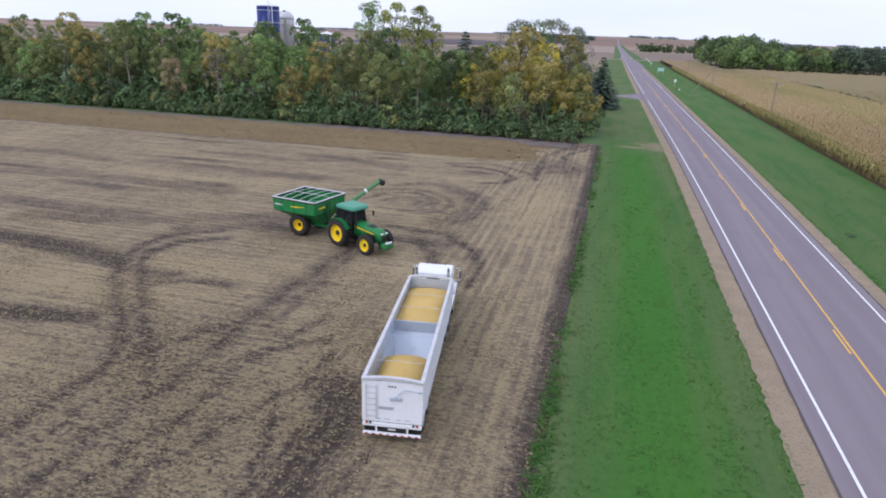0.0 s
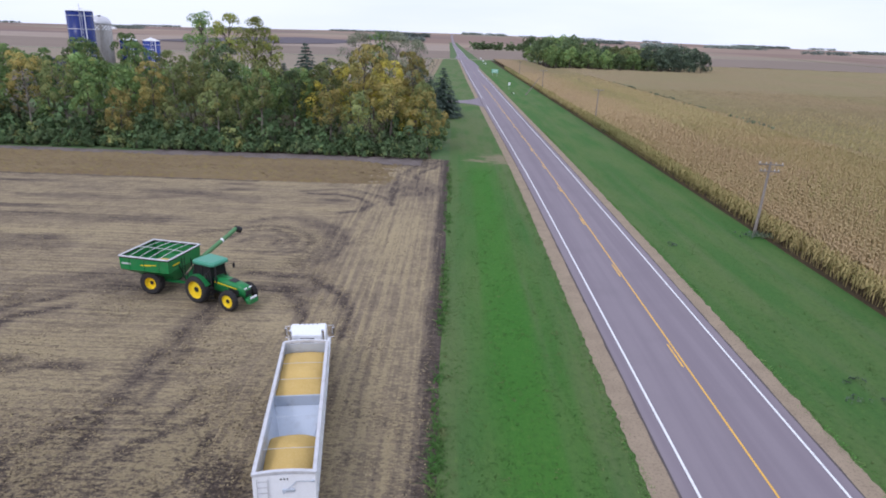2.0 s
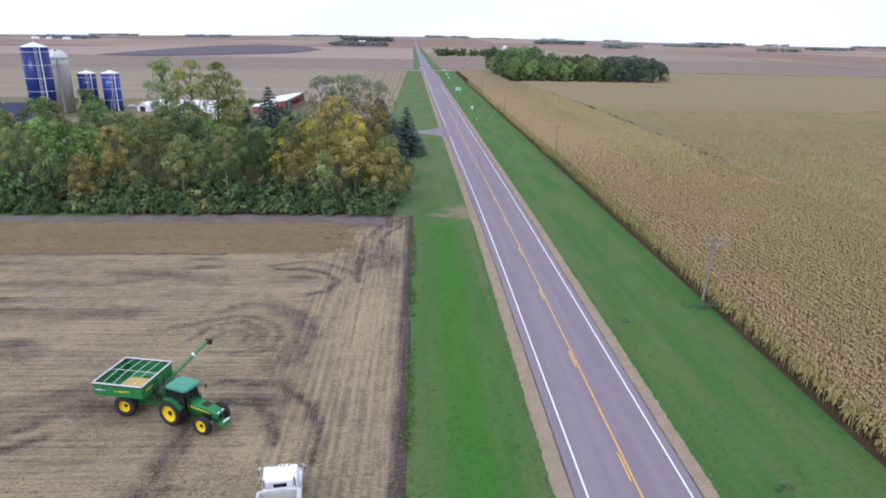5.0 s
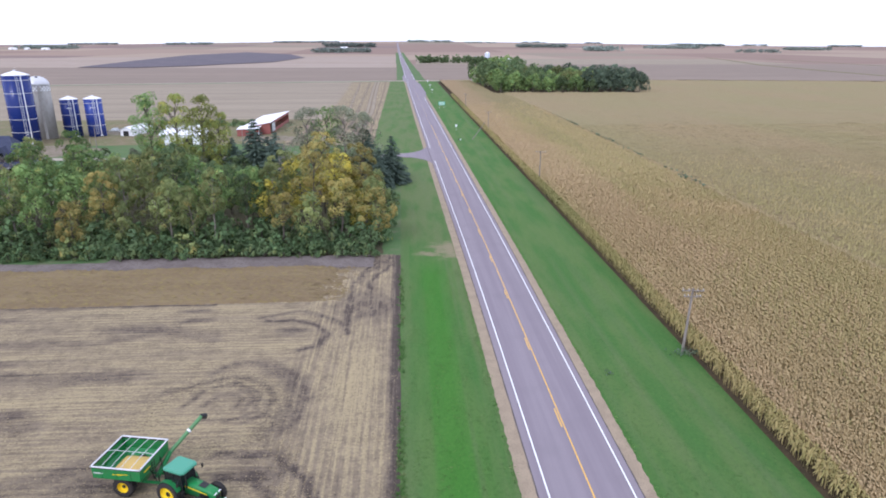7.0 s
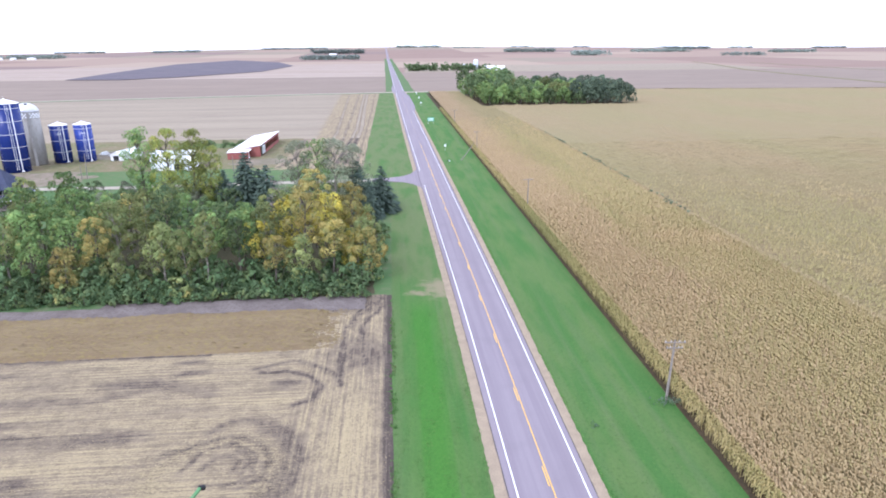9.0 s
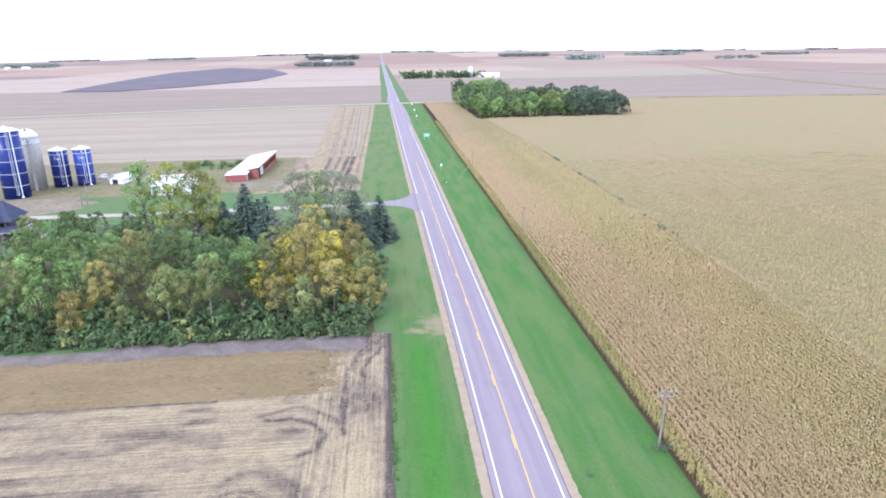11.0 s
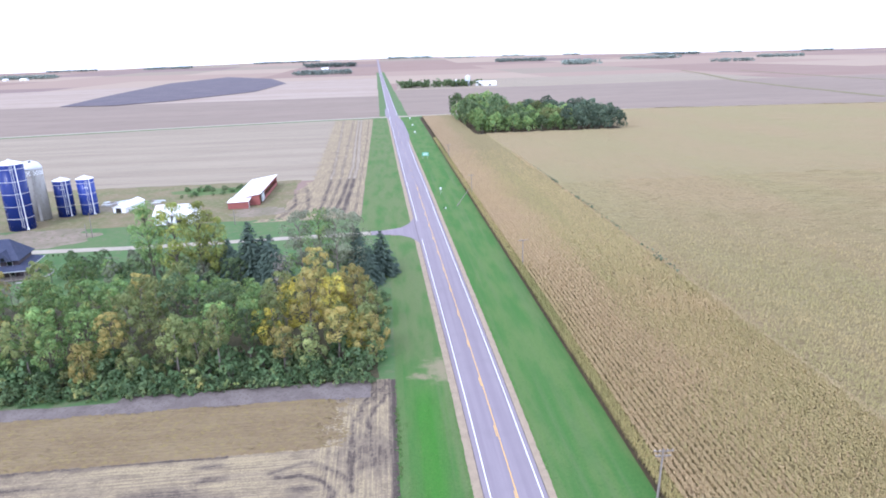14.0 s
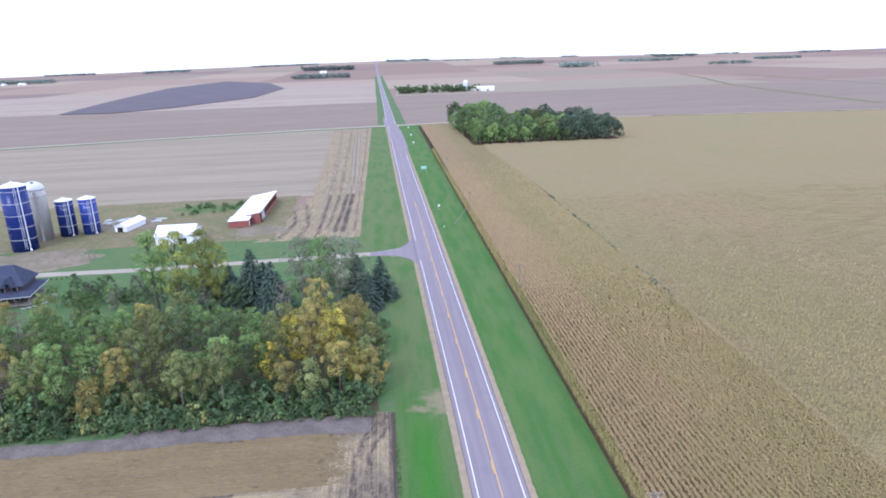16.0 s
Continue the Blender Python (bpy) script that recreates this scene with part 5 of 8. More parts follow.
BELTS = [(84, 1172, 150, 18, 13, "dark", 1), (60, 1190, 100, 16, 15, "dark", 2), (150, 1196, 60, 14, 13, "dark", 24), (-224, 2356, 200, 90, 19, "hazed", 3), (-270, 3300, 240, 100, 24, "hazed", 4), (690, 3280, 250, 100, 20, "hazed", 5),
         (784, 2571, 150, 80, 22, "hazed", 6), (1290, 3090, 260, 100, 17, "hazed", 7), (1800, 3900, 260, 100, 17, "hazed", 8), (1271, 2287, 150, 60, 14, "hazed", 9), (1746, 2757, 190, 80, 16, "hazed", 10),
         (-1491, 2849, 220, 100, 18, "hazed", 11), (-1250, 3960, 260, 80, 16, "hazed", 12), (180, 4480, 300, 60, 18, "hazed", 13), (500, 4300, 200, 60, 12, "hazed", 14), (-620, 4300, 420, 60, 14, "hazed", 15),
         (900, 4550, 160, 50, 13, "hazed", 16), (1300, 4450, 130, 50, 13, "hazed", 17), (1850, 4300, 130, 50, 13, "hazed", 18), (2250, 4100, 160, 50, 14, "hazed", 19), (2700, 3900, 240, 60, 14, "hazed", 20),
         (-1900, 4200, 300, 60, 14, "hazed", 21), (-2600, 3700, 260, 60, 13, "hazed", 22), (3100, 3300, 260, 60, 15, "hazed", 23)]
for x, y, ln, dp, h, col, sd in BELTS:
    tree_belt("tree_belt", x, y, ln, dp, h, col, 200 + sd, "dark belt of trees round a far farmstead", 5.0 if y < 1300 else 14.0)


# ---------------------------------------------------------------- corn
def blades(root, yaw, length, z0, droop, width, rng):
    """Arching leaves as two quads each, from arrays."""
    dx, dy = np.cos(yaw), np.sin(yaw)
    k = len(yaw)
    p0 = root + np.stack([np.zeros(k), np.zeros(k), z0], 1)
    p1 = p0 + np.stack([dx * length * 0.45, dy * length * 0.45, length * 0.28], 1)
    p2 = p0 + np.stack([dx * length, dy * length, length * 0.28 - droop], 1)
    side = np.stack([-dy, dx, np.zeros(k)], 1) * width[:, None]
    v = np.stack([p0 - side * 0.6, p0 + side * 0.6, p1 + side, p1 - side, p2 + side * 0.3, p2 - side * 0.3], 1).reshape(-1, 3)
    i = np.arange(k) * 6
    f = np.concatenate([np.stack([i, i + 1, i + 2, i + 3], 1), np.stack([i + 3, i + 2, i + 4, i + 5], 1)])
    return v, f


def corn_block(name, pts, leaves, seed, mat, label, height=2.15, width=0.06, reach=0.62, low=0.22, along=None):
    rng = np.random.RandomState(seed)
    n = len(pts)
    h = height * rng.uniform(0.94, 1.05, n)
    vs, fs, o = [], [], 0
    # stalks with tassels
    lean = rng.normal(0, 0.12 if along is None else 0.05, (n, 2))
    a = rng.uniform(0, 6.28, n)
    w = np.stack([np.cos(a), np.sin(a), np.zeros(n)], 1) * 0.028
    root = np.concatenate([pts, np.zeros((n, 1))], 1)
    tip = root + np.concatenate([lean, h[:, None]], 1)
    v = np.stack([root - w, root + w, tip + w, tip - w], 1).reshape(-1, 3)
    i = np.arange(n) * 4
    vs.append(v); fs.append(np.stack([i, i + 1, i + 2, i + 3], 1)); o += len(v)
    for k in range(leaves):
        yaw = (a if along is None else along) + math.pi * k + rng.normal(0, 0.45, n)
        f0 = low + (0.9 - low) * (k + rng.uniform(0, 0.8, n)) / leaves
        v, f = blades(root + np.concatenate([lean * f0[:, None], np.zeros((n, 1))], 1), yaw, reach * rng.uniform(0.7, 1.2, n), h * f0, rng.uniform(0.15, 0.6, n), width * rng.uniform(0.7, 1.4, n), rng)
        vs.append(v); fs.append(f + o); o += len(v)
    return structure(name, raw_mesh(name, np.concatenate(vs), np.concatenate(fs), mat), label, "corn", "stuff")


def row_points(x0, x1, y0, y1, row, gap, seed, along="y", jitter=0.06):
    rng = np.random.RandomState(seed)
    a, b = (np.arange(x0, x1, row), np.arange(y0, y1, gap)) if along == "y" else (np.arange(y0, y1, row), np.arange(x0, x1, gap))
    g, k = np.meshgrid(a, b)
    p = np.stack([g.ravel(), k.ravel()], 1) + rng.normal(0, jitter, (g.size, 2)) * np.array([1, 2.5])
    if along != "y":
        p = p[:, ::-1]
    return p[rng.rand(len(p)) > 0.03]


CX = 18.9


curved_sheet("corn_field_floor", np.linspace(CX - 0.68, 640, 40), lambda x: -140 + 0 * x, lambda x: side_road_y(x) - 20, -0.012, M_CORNFLOOR, "brown corn litter on the ground of the field, darkened for shade", "field")
corn_block("corn_edge_row", row_points(CX, CX + 1.2, -12, 150, 0.95, 0.22, 1), 6, 2, M_CORNGREEN, "half-green corn plants along the field's edge", 2.1, 0.06, 0.5, 0.36)
def fade(p, y0, y1, seed, rising=False):
    """Keeps plants with a chance that falls (or rises) from y0 to y1."""
    k = np.clip((p[:, 1] - y0) / (y1 - y0), 0, 1)
    return p[np.random.RandomState(seed).rand(len(p)) < (k if rising else 1 - k)]


def ripeness(p, seed):
    """True where a plant is ripe and tan: most of the strip by the road, few farther in."""
    x, y = p[:, 0], p[:, 1]
    return np.random.RandomState(seed).rand(len(p)) > np.clip((x - 31 + 4 * ripple(x * 3, y, 60, 17)) / 10, 0.05, 0.88)


NEAR = fade(row_points(CX + 1.7, 57.2, 2, 150, 0.95, 0.22, 3, "y", 0.022), 95, 150, 1)
FAR = fade(fade(row_points(CX + 1.7, 57.2, 95, 360, 0.95, 0.38, 5, "y", 0.02), 95, 150, 2, True), 230, 360, 4)
ripe, ripe_far = ripeness(NEAR, 71), ripeness(FAR, 72)
corn_block("corn_near", NEAR[ripe], 3, 4, M_CORN, "ripe tan corn plants in rows", 2.2, 0.082, 0.36, 0.5, math.pi / 2)
corn_block("corn_middle", NEAR[~ripe], 3, 6, M_CORNOLIVE, "ripe corn plants in rows, partly green", 2.2, 0.082, 0.36, 0.5, math.pi / 2)
corn_block("corn_near_far", FAR[ripe_far], 2, 24, M_CORN, "ripe tan corn plants in rows", 2.2, 0.10, 0.40, 0.55, math.pi / 2)
corn_block("corn_middle_far", FAR[~ripe_far], 2, 26, M_CORNOLIVE, "ripe corn plants in rows, partly green", 2.2, 0.10, 0.40, 0.55, math.pi / 2)


def stalk_mass(name, lines, step, seed, tall=1.0):
    """The dense lower stalks and leaves of each row: a ragged upright strip, its shade put into the colour."""
    rng = np.random.RandomState(seed)
    vs, fs, o = [], [], 0
    for (xa, ya), (xb, yb) in lines:
        n = max(2, int(math.hypot(xb - xa, yb - ya) / step))
        t = np.linspace(0, 1, n)
        x, y = xa + (xb - xa) * t + rng.normal(0, 0.05, n), ya + (yb - ya) * t + rng.normal(0, 0.05, n)
        low, top = np.stack([x, y, np.zeros(n) - 0.02], 1), np.stack([x + rng.normal(0, 0.05, n), y + rng.normal(0, 0.05, n), tall * rng.uniform(1.1, 1.55, n) - 0.02], 1)
        i = np.arange(n - 1) + o
        vs += [low, top]
        fs.append(np.stack([i, i + 1, i + 1 + n, i + n], 1))
        o += 2 * n
    return structure(name, raw_mesh(name, np.concatenate(vs), np.concatenate(fs), M_CORNLOW), "dense lower stalks of the corn rows, coloured dark for their shade", "corn", "stuff")


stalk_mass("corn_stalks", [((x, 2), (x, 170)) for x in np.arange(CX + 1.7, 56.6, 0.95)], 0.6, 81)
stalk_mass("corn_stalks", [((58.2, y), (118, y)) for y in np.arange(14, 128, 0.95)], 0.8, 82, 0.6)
corn_block("corn_edge_far", row_points(CX, CX + 1.2, 150, 420, 0.95, 0.7, 9), 4, 10, M_CORNGREEN, "half-green corn plants along the field's edge", 2.1, 0.14, 0.7, 0.3)
CROSS = row_points(57.75, 190, 14, 270, 0.95, 0.36, 11, "x", 0.03)
away = np.hypot(CROSS[:, 0] - 45, CROSS[:, 1] - 20)
CROSS = CROSS[np.random.RandomState(12).rand(len(CROSS)) < np.clip(1.12 - away / 145, 0.0, 1)]
corn_block("corn_cross_rows", CROSS, 2, 12, M_CORNOLIVE, "ripe corn plants in cross rows", 2.2, 0.085, 0.40, 0.55, 0.0)
corn_block("corn_end_row", row_points(56.9, 57.9, 10, 330, 0.5, 0.26, 13, "y", 0.12), 4, 14, M_CORNPALE, "pale dry corn plants between the two plantings", 2.25, 0.08, 0.4, 0.5)


def corn_canopy():
    """Tops of the corn: a rough sheet, which hides below the single plants near by."""
    xs = np.concatenate([CX + 1.7 + 0.475 * np.arange(77), np.arange(57.7, 140, 1.9), np.arange(140, 640, 7.0)])
    ys = np.concatenate([np.arange(-60, 61, 1.7), 14 + 0.475 * np.arange(100, 480), np.arange(243, 260, 1.7), np.arange(260, 604, 4.0)])
    gx, gy = np.meshgrid(xs, ys)
    rng = np.random.RandomState(8)
    # sunk below the single plants near by
    sunk = np.where(gx < 57.4, np.clip((190 - gy) / 90, 0, 1) * (gy > 3), 0.55 * np.clip(1.25 - np.hypot(gx - 45, gy - 20) / 160, 0, 1) * (gy > 14))
    z = 1.75 - 0.95 * sunk + rng.normal(0, 0.20, gx.shape) + 0.08 * ripple(gx, gy, 30, 4)
    # furrows between the rows, along the road and, past the seam, across it
    furrow = np.where(gx < 57.4, np.arange(len(xs))[None] % 2, (gy > 61) & (gy < 242) & (np.round((gy - 14) / 0.475) % 2 == 1))
    z = z - np.where(gx < 57.4, 0.8, 0.5 * np.clip((242 - gy) / 90, 0, 1)) * furrow
    gap = np.clip(1.4 - np.abs(gx - 57.2) / 0.8, 0, 1) * (ripple(gx, gy, 9, 6) > 0.55)
    z = z - 1.0 * gap
    hole = (gx > 50) & (gx < 167) & (gy > 430)
    z = np.where(hole, -0.2, z)
    gy = np.minimum(gy, side_road_y(gx) - 21)
    co = np.stack([gx.ravel(), gy.ravel(), z.ravel()], 1)
    i = (np.arange(len(ys) - 1)[:, None] * len(xs) + np.arange(len(xs) - 1)[None]).ravel()
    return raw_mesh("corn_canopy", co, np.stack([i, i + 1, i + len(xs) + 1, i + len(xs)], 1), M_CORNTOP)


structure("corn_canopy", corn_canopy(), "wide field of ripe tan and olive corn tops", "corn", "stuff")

def seam_weeds():
    """Dark green weeds that stand in the gaps between the two plantings."""
    rng = np.random.RandomState(77)
    ys = np.concatenate([rng.uniform(118, 290, 46), rng.normal(136, 2.5, 10), rng.normal(205, 6, 14), rng.normal(246, 7, 16)])
    c = np.stack([57.2 + 0.004 * (ys - 150) + rng.normal(0, 0.35, len(ys)), ys, rng.uniform(1.7, 2.25, len(ys))], 1)
    v, tone, f = billows(c, rng.uniform(0.25, 0.6, len(c)), 22, 0.16, rng, (57.2, 180, 0), 0.5)
    return structure("seam_weeds", leaf_mesh("seam_weeds", v, tone, f, LEAF["grove"]), "dark green weeds in gaps of the corn", "weeds", "stuff")


seam_weeds()

# ---------------------------------------------------------------- loose clods and straw on the stubble
def field_density(x, y):
    """Thicker towards the camera's end of the field, thin under the machines' tracks."""
    return np.clip(1.15 - (y + 5) / 48, 0.05, 1.0)


def clods(name, n, seed, lo, hi, flat, mat, label, spread_out=0.16, x0=-62.0, x1=-15.4, y0=-16.0, y1=62.0):
    rng = np.random.RandomState(seed)
    x, y = rng.uniform(x0, x1, n), rng.uniform(y0, y1, n)
    near_track = np.full(n, 99.0)
    for pts, w, q in TRACKS:
        near_track = np.minimum(near_track, dist_line(x, y, pts) / (0.6 + w))
    keep = rng.rand(n) < field_density(x, y) * np.where(near_track < 1.2, 1.0, spread_out + 0.3 * (ripple(x, y, 5.0, seed) > 0.35))
    x, y = x[keep], y[keep]
    n = len(x)
    s = rng.uniform(lo, hi, n) * rng.uniform(0.6, 1.3, n)
    base = np.array([[1, 0, 0], [-0.4, 0.9, 0], [-0.6, -0.8, 0], [0.1, 0.05, 0.8]])
    v = base[None] + rng.normal(0, 0.22, (n, 4, 3))
    a = rng.uniform(0, 6.28, n)
    c, d = np.cos(a)[:, None], np.sin(a)[:, None]
    v = np.stack([v[..., 0] * c - v[..., 1] * d, v[..., 0] * d + v[..., 1] * c, np.abs(v[..., 2]) * flat - 0.25], -1) * s[:, None, None]
    v += np.stack([x, y, np.zeros(n)], 1)[:, None]
    i = np.arange(n) * 4
    f = np.concatenate([np.stack([i, i + 1, i + 3], 1), np.stack([i + 1, i + 2, i + 3], 1), np.stack([i + 2, i, i + 3], 1)])
    return structure(name, raw_mesh(name, v.reshape(-1, 3), f, mat), label, "field litter", "stuff")


def straw(name, n, seed, mat, label):
    """Short straws and stubs, most of them lying along the rows."""
    rng = np.random.RandomState(seed)
    x, y = rng.uniform(-62, -17.2, n), rng.uniform(-16, 62, n)
    keep = rng.rand(n) < field_density(x, y)
    x, y = x[keep], y[keep]
    n = len(x)
    along = x > -27.5
    pitch = 0.76
    y = np.where(along, y, np.round(y / pitch) * pitch + rng.normal(0, 0.13, n))
    x = np.where(along, np.round(x / pitch) * pitch + rng.normal(0, 0.13, n), x)
    a = np.where(along, math.pi / 2, 0) + rng.normal(0, 0.5, n)
    ln, w, h = rng.uniform(0.03, 0.09, n), rng.uniform(0.007, 0.015, n), rng.uniform(0.01, 0.05, n)
    d = np.stack([np.cos(a) * ln, np.sin(a) * ln, rng.normal(0, 0.03, n)], 1)
    q = np.stack([-np.sin(a) * w, np.cos(a) * w, np.zeros(n)], 1)
    o = np.stack([x, y, h], 1)
    v = np.stack([o - d - q, o + d - q, o + d + q, o - d + q], 1).reshape(-1, 3)
    i = np.arange(n) * 4
    return structure(name, raw_mesh(name, v, np.stack([i, i + 1, i + 2, i + 3], 1), mat), label, "straw", "stuff")


M_STRAW = leafy("pale_straw", (0.36, 0.285, 0.175), (0.29, 0.225, 0.135), (0.42, 0.335, 0.215), 0.9, 0.35)
M_RESIDUE = leafy("straw_tufts", (0.42, 0.34, 0.20), (0.36, 0.285, 0.165), (0.34, 0.285, 0.15), 0.9, 0.3)
M_CLOD = leafy("soil_clod", (0.20, 0.155, 0.112), (0.235, 0.185, 0.130), (0.165, 0.130, 0.10), 0.95, 0.35)
clods("soil_clods", 68000, 5, 0.03, 0.09, 0.6, M_CLOD, "dark soil clods strewn over the stubble", 0.5)
clods("residue_clumps", 74000, 15, 0.03, 0.085, 0.5, M_RESIDUE, "pale tufts of bean straw lying on the soil", 0.6)
straw("straw_litter", 32000, 6, M_STRAW, "pale bean straw littered along the rows")


def tufts(name, n, x0, x1, y0, y1, seed, h, mat, label):
    """Blades in small bunches on the verge."""
    rng = np.random.RandomState(seed)
    x, y = rng.uniform(x0, x1, n), y0 + (y1 - y0) * rng.rand(n) ** 1.6
    keep = ripple(x * 3, y, 7.0, seed) + rng.normal(0, 0.5, n) > 0.0
    x, y = x[keep], y[keep]
    n = len(x)
    k = 3
    x, y = np.repeat(x, k) + rng.normal(0, 0.05, n * k), np.repeat(y, k) + rng.normal(0, 0.05, n * k)
    n = n * k
    a, l = rng.uniform(0, 6.28, n), h * rng.uniform(0.5, 1.4, n)
    q = np.stack([np.cos(a), np.sin(a), np.zeros(n)], 1) * 0.05
    o = np.stack([x, y, np.full(n, -0.03)], 1)
    t = o + np.stack([rng.normal(0, 1.3, n) * l, rng.normal(0, 1.3, n) * l, l * 0.7], 1)
    v = np.stack([o - q, o + q, t], 1).reshape(-1, 3)
    i = np.arange(n) * 3
    return structure(name, raw_mesh(name, v, np.stack([i, i + 1, i + 2], 1), mat), label, "grass", "stuff")


M_BLADE = leafy("grass_blades", (0.085, 0.20, 0.045), (0.12, 0.22, 0.06), (0.17, 0.215, 0.08), 0.8, 0.3)
tufts("grass_tufts", 9000, -14.9, -5.6, -14, 75, 7, 0.09, M_BLADE, "uneven tufts of green grass on the verge")
tufts("grass_tufts", 7000, 5.4, 18.3, -8, 80, 8, 0.08, M_BLADE, "uneven tufts of green grass on the verge")
def weed_patch(x, y, s):
    rng = np.random.RandomState(int(abs(x * 31 + y * 7)))
    c = np.stack([rng.normal(0, 0.45, 9), rng.normal(0, 0.3, 9), rng.uniform(0.1, 0.3, 9)], 1)
    v, tone, f = billows(c, rng.uniform(0.18, 0.3, 9), 16, 0.07, rng, (0, 0, 0), 0.5)
    ob = new("weed_patch", leaf_mesh("weed_patch", v * s, tone, f, LEAF["grove"]))
    ob.location = (x, y, -0.02 - 0.1 * s)
    tagged(ob, "small dark green patch of coarse weeds on the mown verge", "weeds", "", "stuff")


for x, y, s in ((7.65, 40.0, 0.8), (9.7, 14.0, 0.7), (8.8, 12.0, 0.7), (10.6, 11.9, 0.7), (17.3, 44.6, 1.5), (17.9, 44.1, 1.4), (19.2, 122.3, 1.8)):
    weed_patch(x, y, s)
tufts("shoulder_grass", 5200, -5.95, -5.25, -14, 120, 17, 0.07, M_BLADE, "low grass creeping over the gravel's edge")
tufts("shoulder_grass", 5200, 4.98, 5.6, -14, 120, 18, 0.07, M_BLADE, "low grass creeping over the gravel's edge")
tufts("edge_weeds", 2600, -15.4, -14.7, -14, 80, 9, 0.22, M_BLADE, "ragged weeds along the field's margin")

# ---------------------------------------------------------------- wheels
def wheel(parent, x, y, r, w, rim_r, rim_mat, rim_label, lugs=0, dish=0.08, name="wheel"):
    """A tyre with tread, and its rim as a part of it; the axle lies along x."""
    turn = Matrix.Translation((x, y, r)) @ Matrix.Rotation(math.pi / 2, 4, "Y")
    b = Build()
    h = w / 2
    b.lathe([(rim_r, -h * 0.8), (r * 0.82, -h), (r * 0.96, -h * 0.9), (r, -h * 0.55), (r, h * 0.55), (r * 0.96, h * 0.9), (r * 0.82, h), (rim_r, h * 0.8)], 28, turn, False)
    for k in range(lugs):
        a = 2 * math.pi * k / lugs
        for s in (-1, 1):
            m = turn @ Matrix.Rotation(a + (0.5 * math.pi / lugs) * s, 4, "Z") @ Matrix.Translation((r * 0.99, 0, s * h * 0.42)) @ Matrix.Rotation(s * 0.6, 4, "X")
            b.box(0, 0, 0, 0.07, 0.06, h * 0.95, 0, m)
    tyre = part(name, b, M_TYRE, parent, "dusty black rubber tyre", True)
    side = 1 if x > 0 else -1
    c = Build()
    c.lathe([(0.0, side * (h * 0.7 - dish)), (rim_r * 0.3, side * (h * 0.72 - dish)), (rim_r * 0.42, side * (h * 0.55 - dish)), (rim_r * 0.9, side * (h * 0.5 - dish)), (rim_r * 1.03, side * h * 0.8), (rim_r * 1.03, -side * h * 0.8), (0, -side * h * 0.75)], 24, turn)
    for k in range(8):
        a = 2 * math.pi * k / 8
        c.tube(turn @ Vector((math.cos(a) * rim_r * 0.36, math.sin(a) * rim_r * 0.36, side * (h * 0.5 - dish))), turn @ Vector((math.cos(a) * rim_r * 0.36, math.sin(a) * rim_r * 0.36, side * (h * 0.78 - dish))), 0.02, 0.02, 6)
    part("rim", c, rim_mat, tyre, rim_label)
    if rim_mat is M_YELLOW:
        c = Build()
        c.lathe([(0.0, side * (h * 0.86 - dish)), (rim_r * 0.30, side * (h * 0.84 - dish)), (rim_r * 0.34, side * (h * 0.6 - dish)), (0.0, side * (h * 0.55 - dish))], 16, turn)
        part("hub", c, M_BLACK, tyre, "dark wheel hub")
    return tyre


def heap(x0, x1, y0, y1, z_edge, z_top, seed, slope_y=0.0, cx=None, cy=None):
    """A heap of grain in a box: rounded, slightly uneven."""
    xs, ys = np.linspace(x0, x1, 30), np.linspace(y0, y1, 50)
    gx, gy = np.meshgrid(xs, ys)
    cx, cy = (x0 + x1) / 2 if cx is None else cx, (y0 + y1) / 2 if cy is None else cy
    u = np.clip(1 - ((gx - cx) / (max(x1 - cx, cx - x0) * 1.02)) ** 2, 0, 1) * np.clip(1 - (np.abs(gy - cy) / (max(y1 - cy, cy - y0) * 1.02)) ** 2.2, 0, 1)
    z = z_edge + (z_top - z_edge) * np.sqrt(u) + slope_y * (gy - cy) + 0.03 * ripple(gx, gy, 1.6, seed)
    co = np.stack([gx.ravel(), gy.ravel(), z.ravel()], 1)
    n = len(xs)
    i = (np.arange(len(ys) - 1)[:, None] * n + np.arange(n - 1)[None]).ravel()
    me = raw_mesh("grain", co, np.stack([i, i + 1, i + n + 1, i + n], 1), M_GRAIN)
    me.polygons.foreach_set("use_smooth", [True] * len(me.polygons))
    return me


# ---------------------------------------------------------------- grain trailer and its lorry
TRUCK = pose(-20.85, 0.1, 0, 0, 0, 8.4)


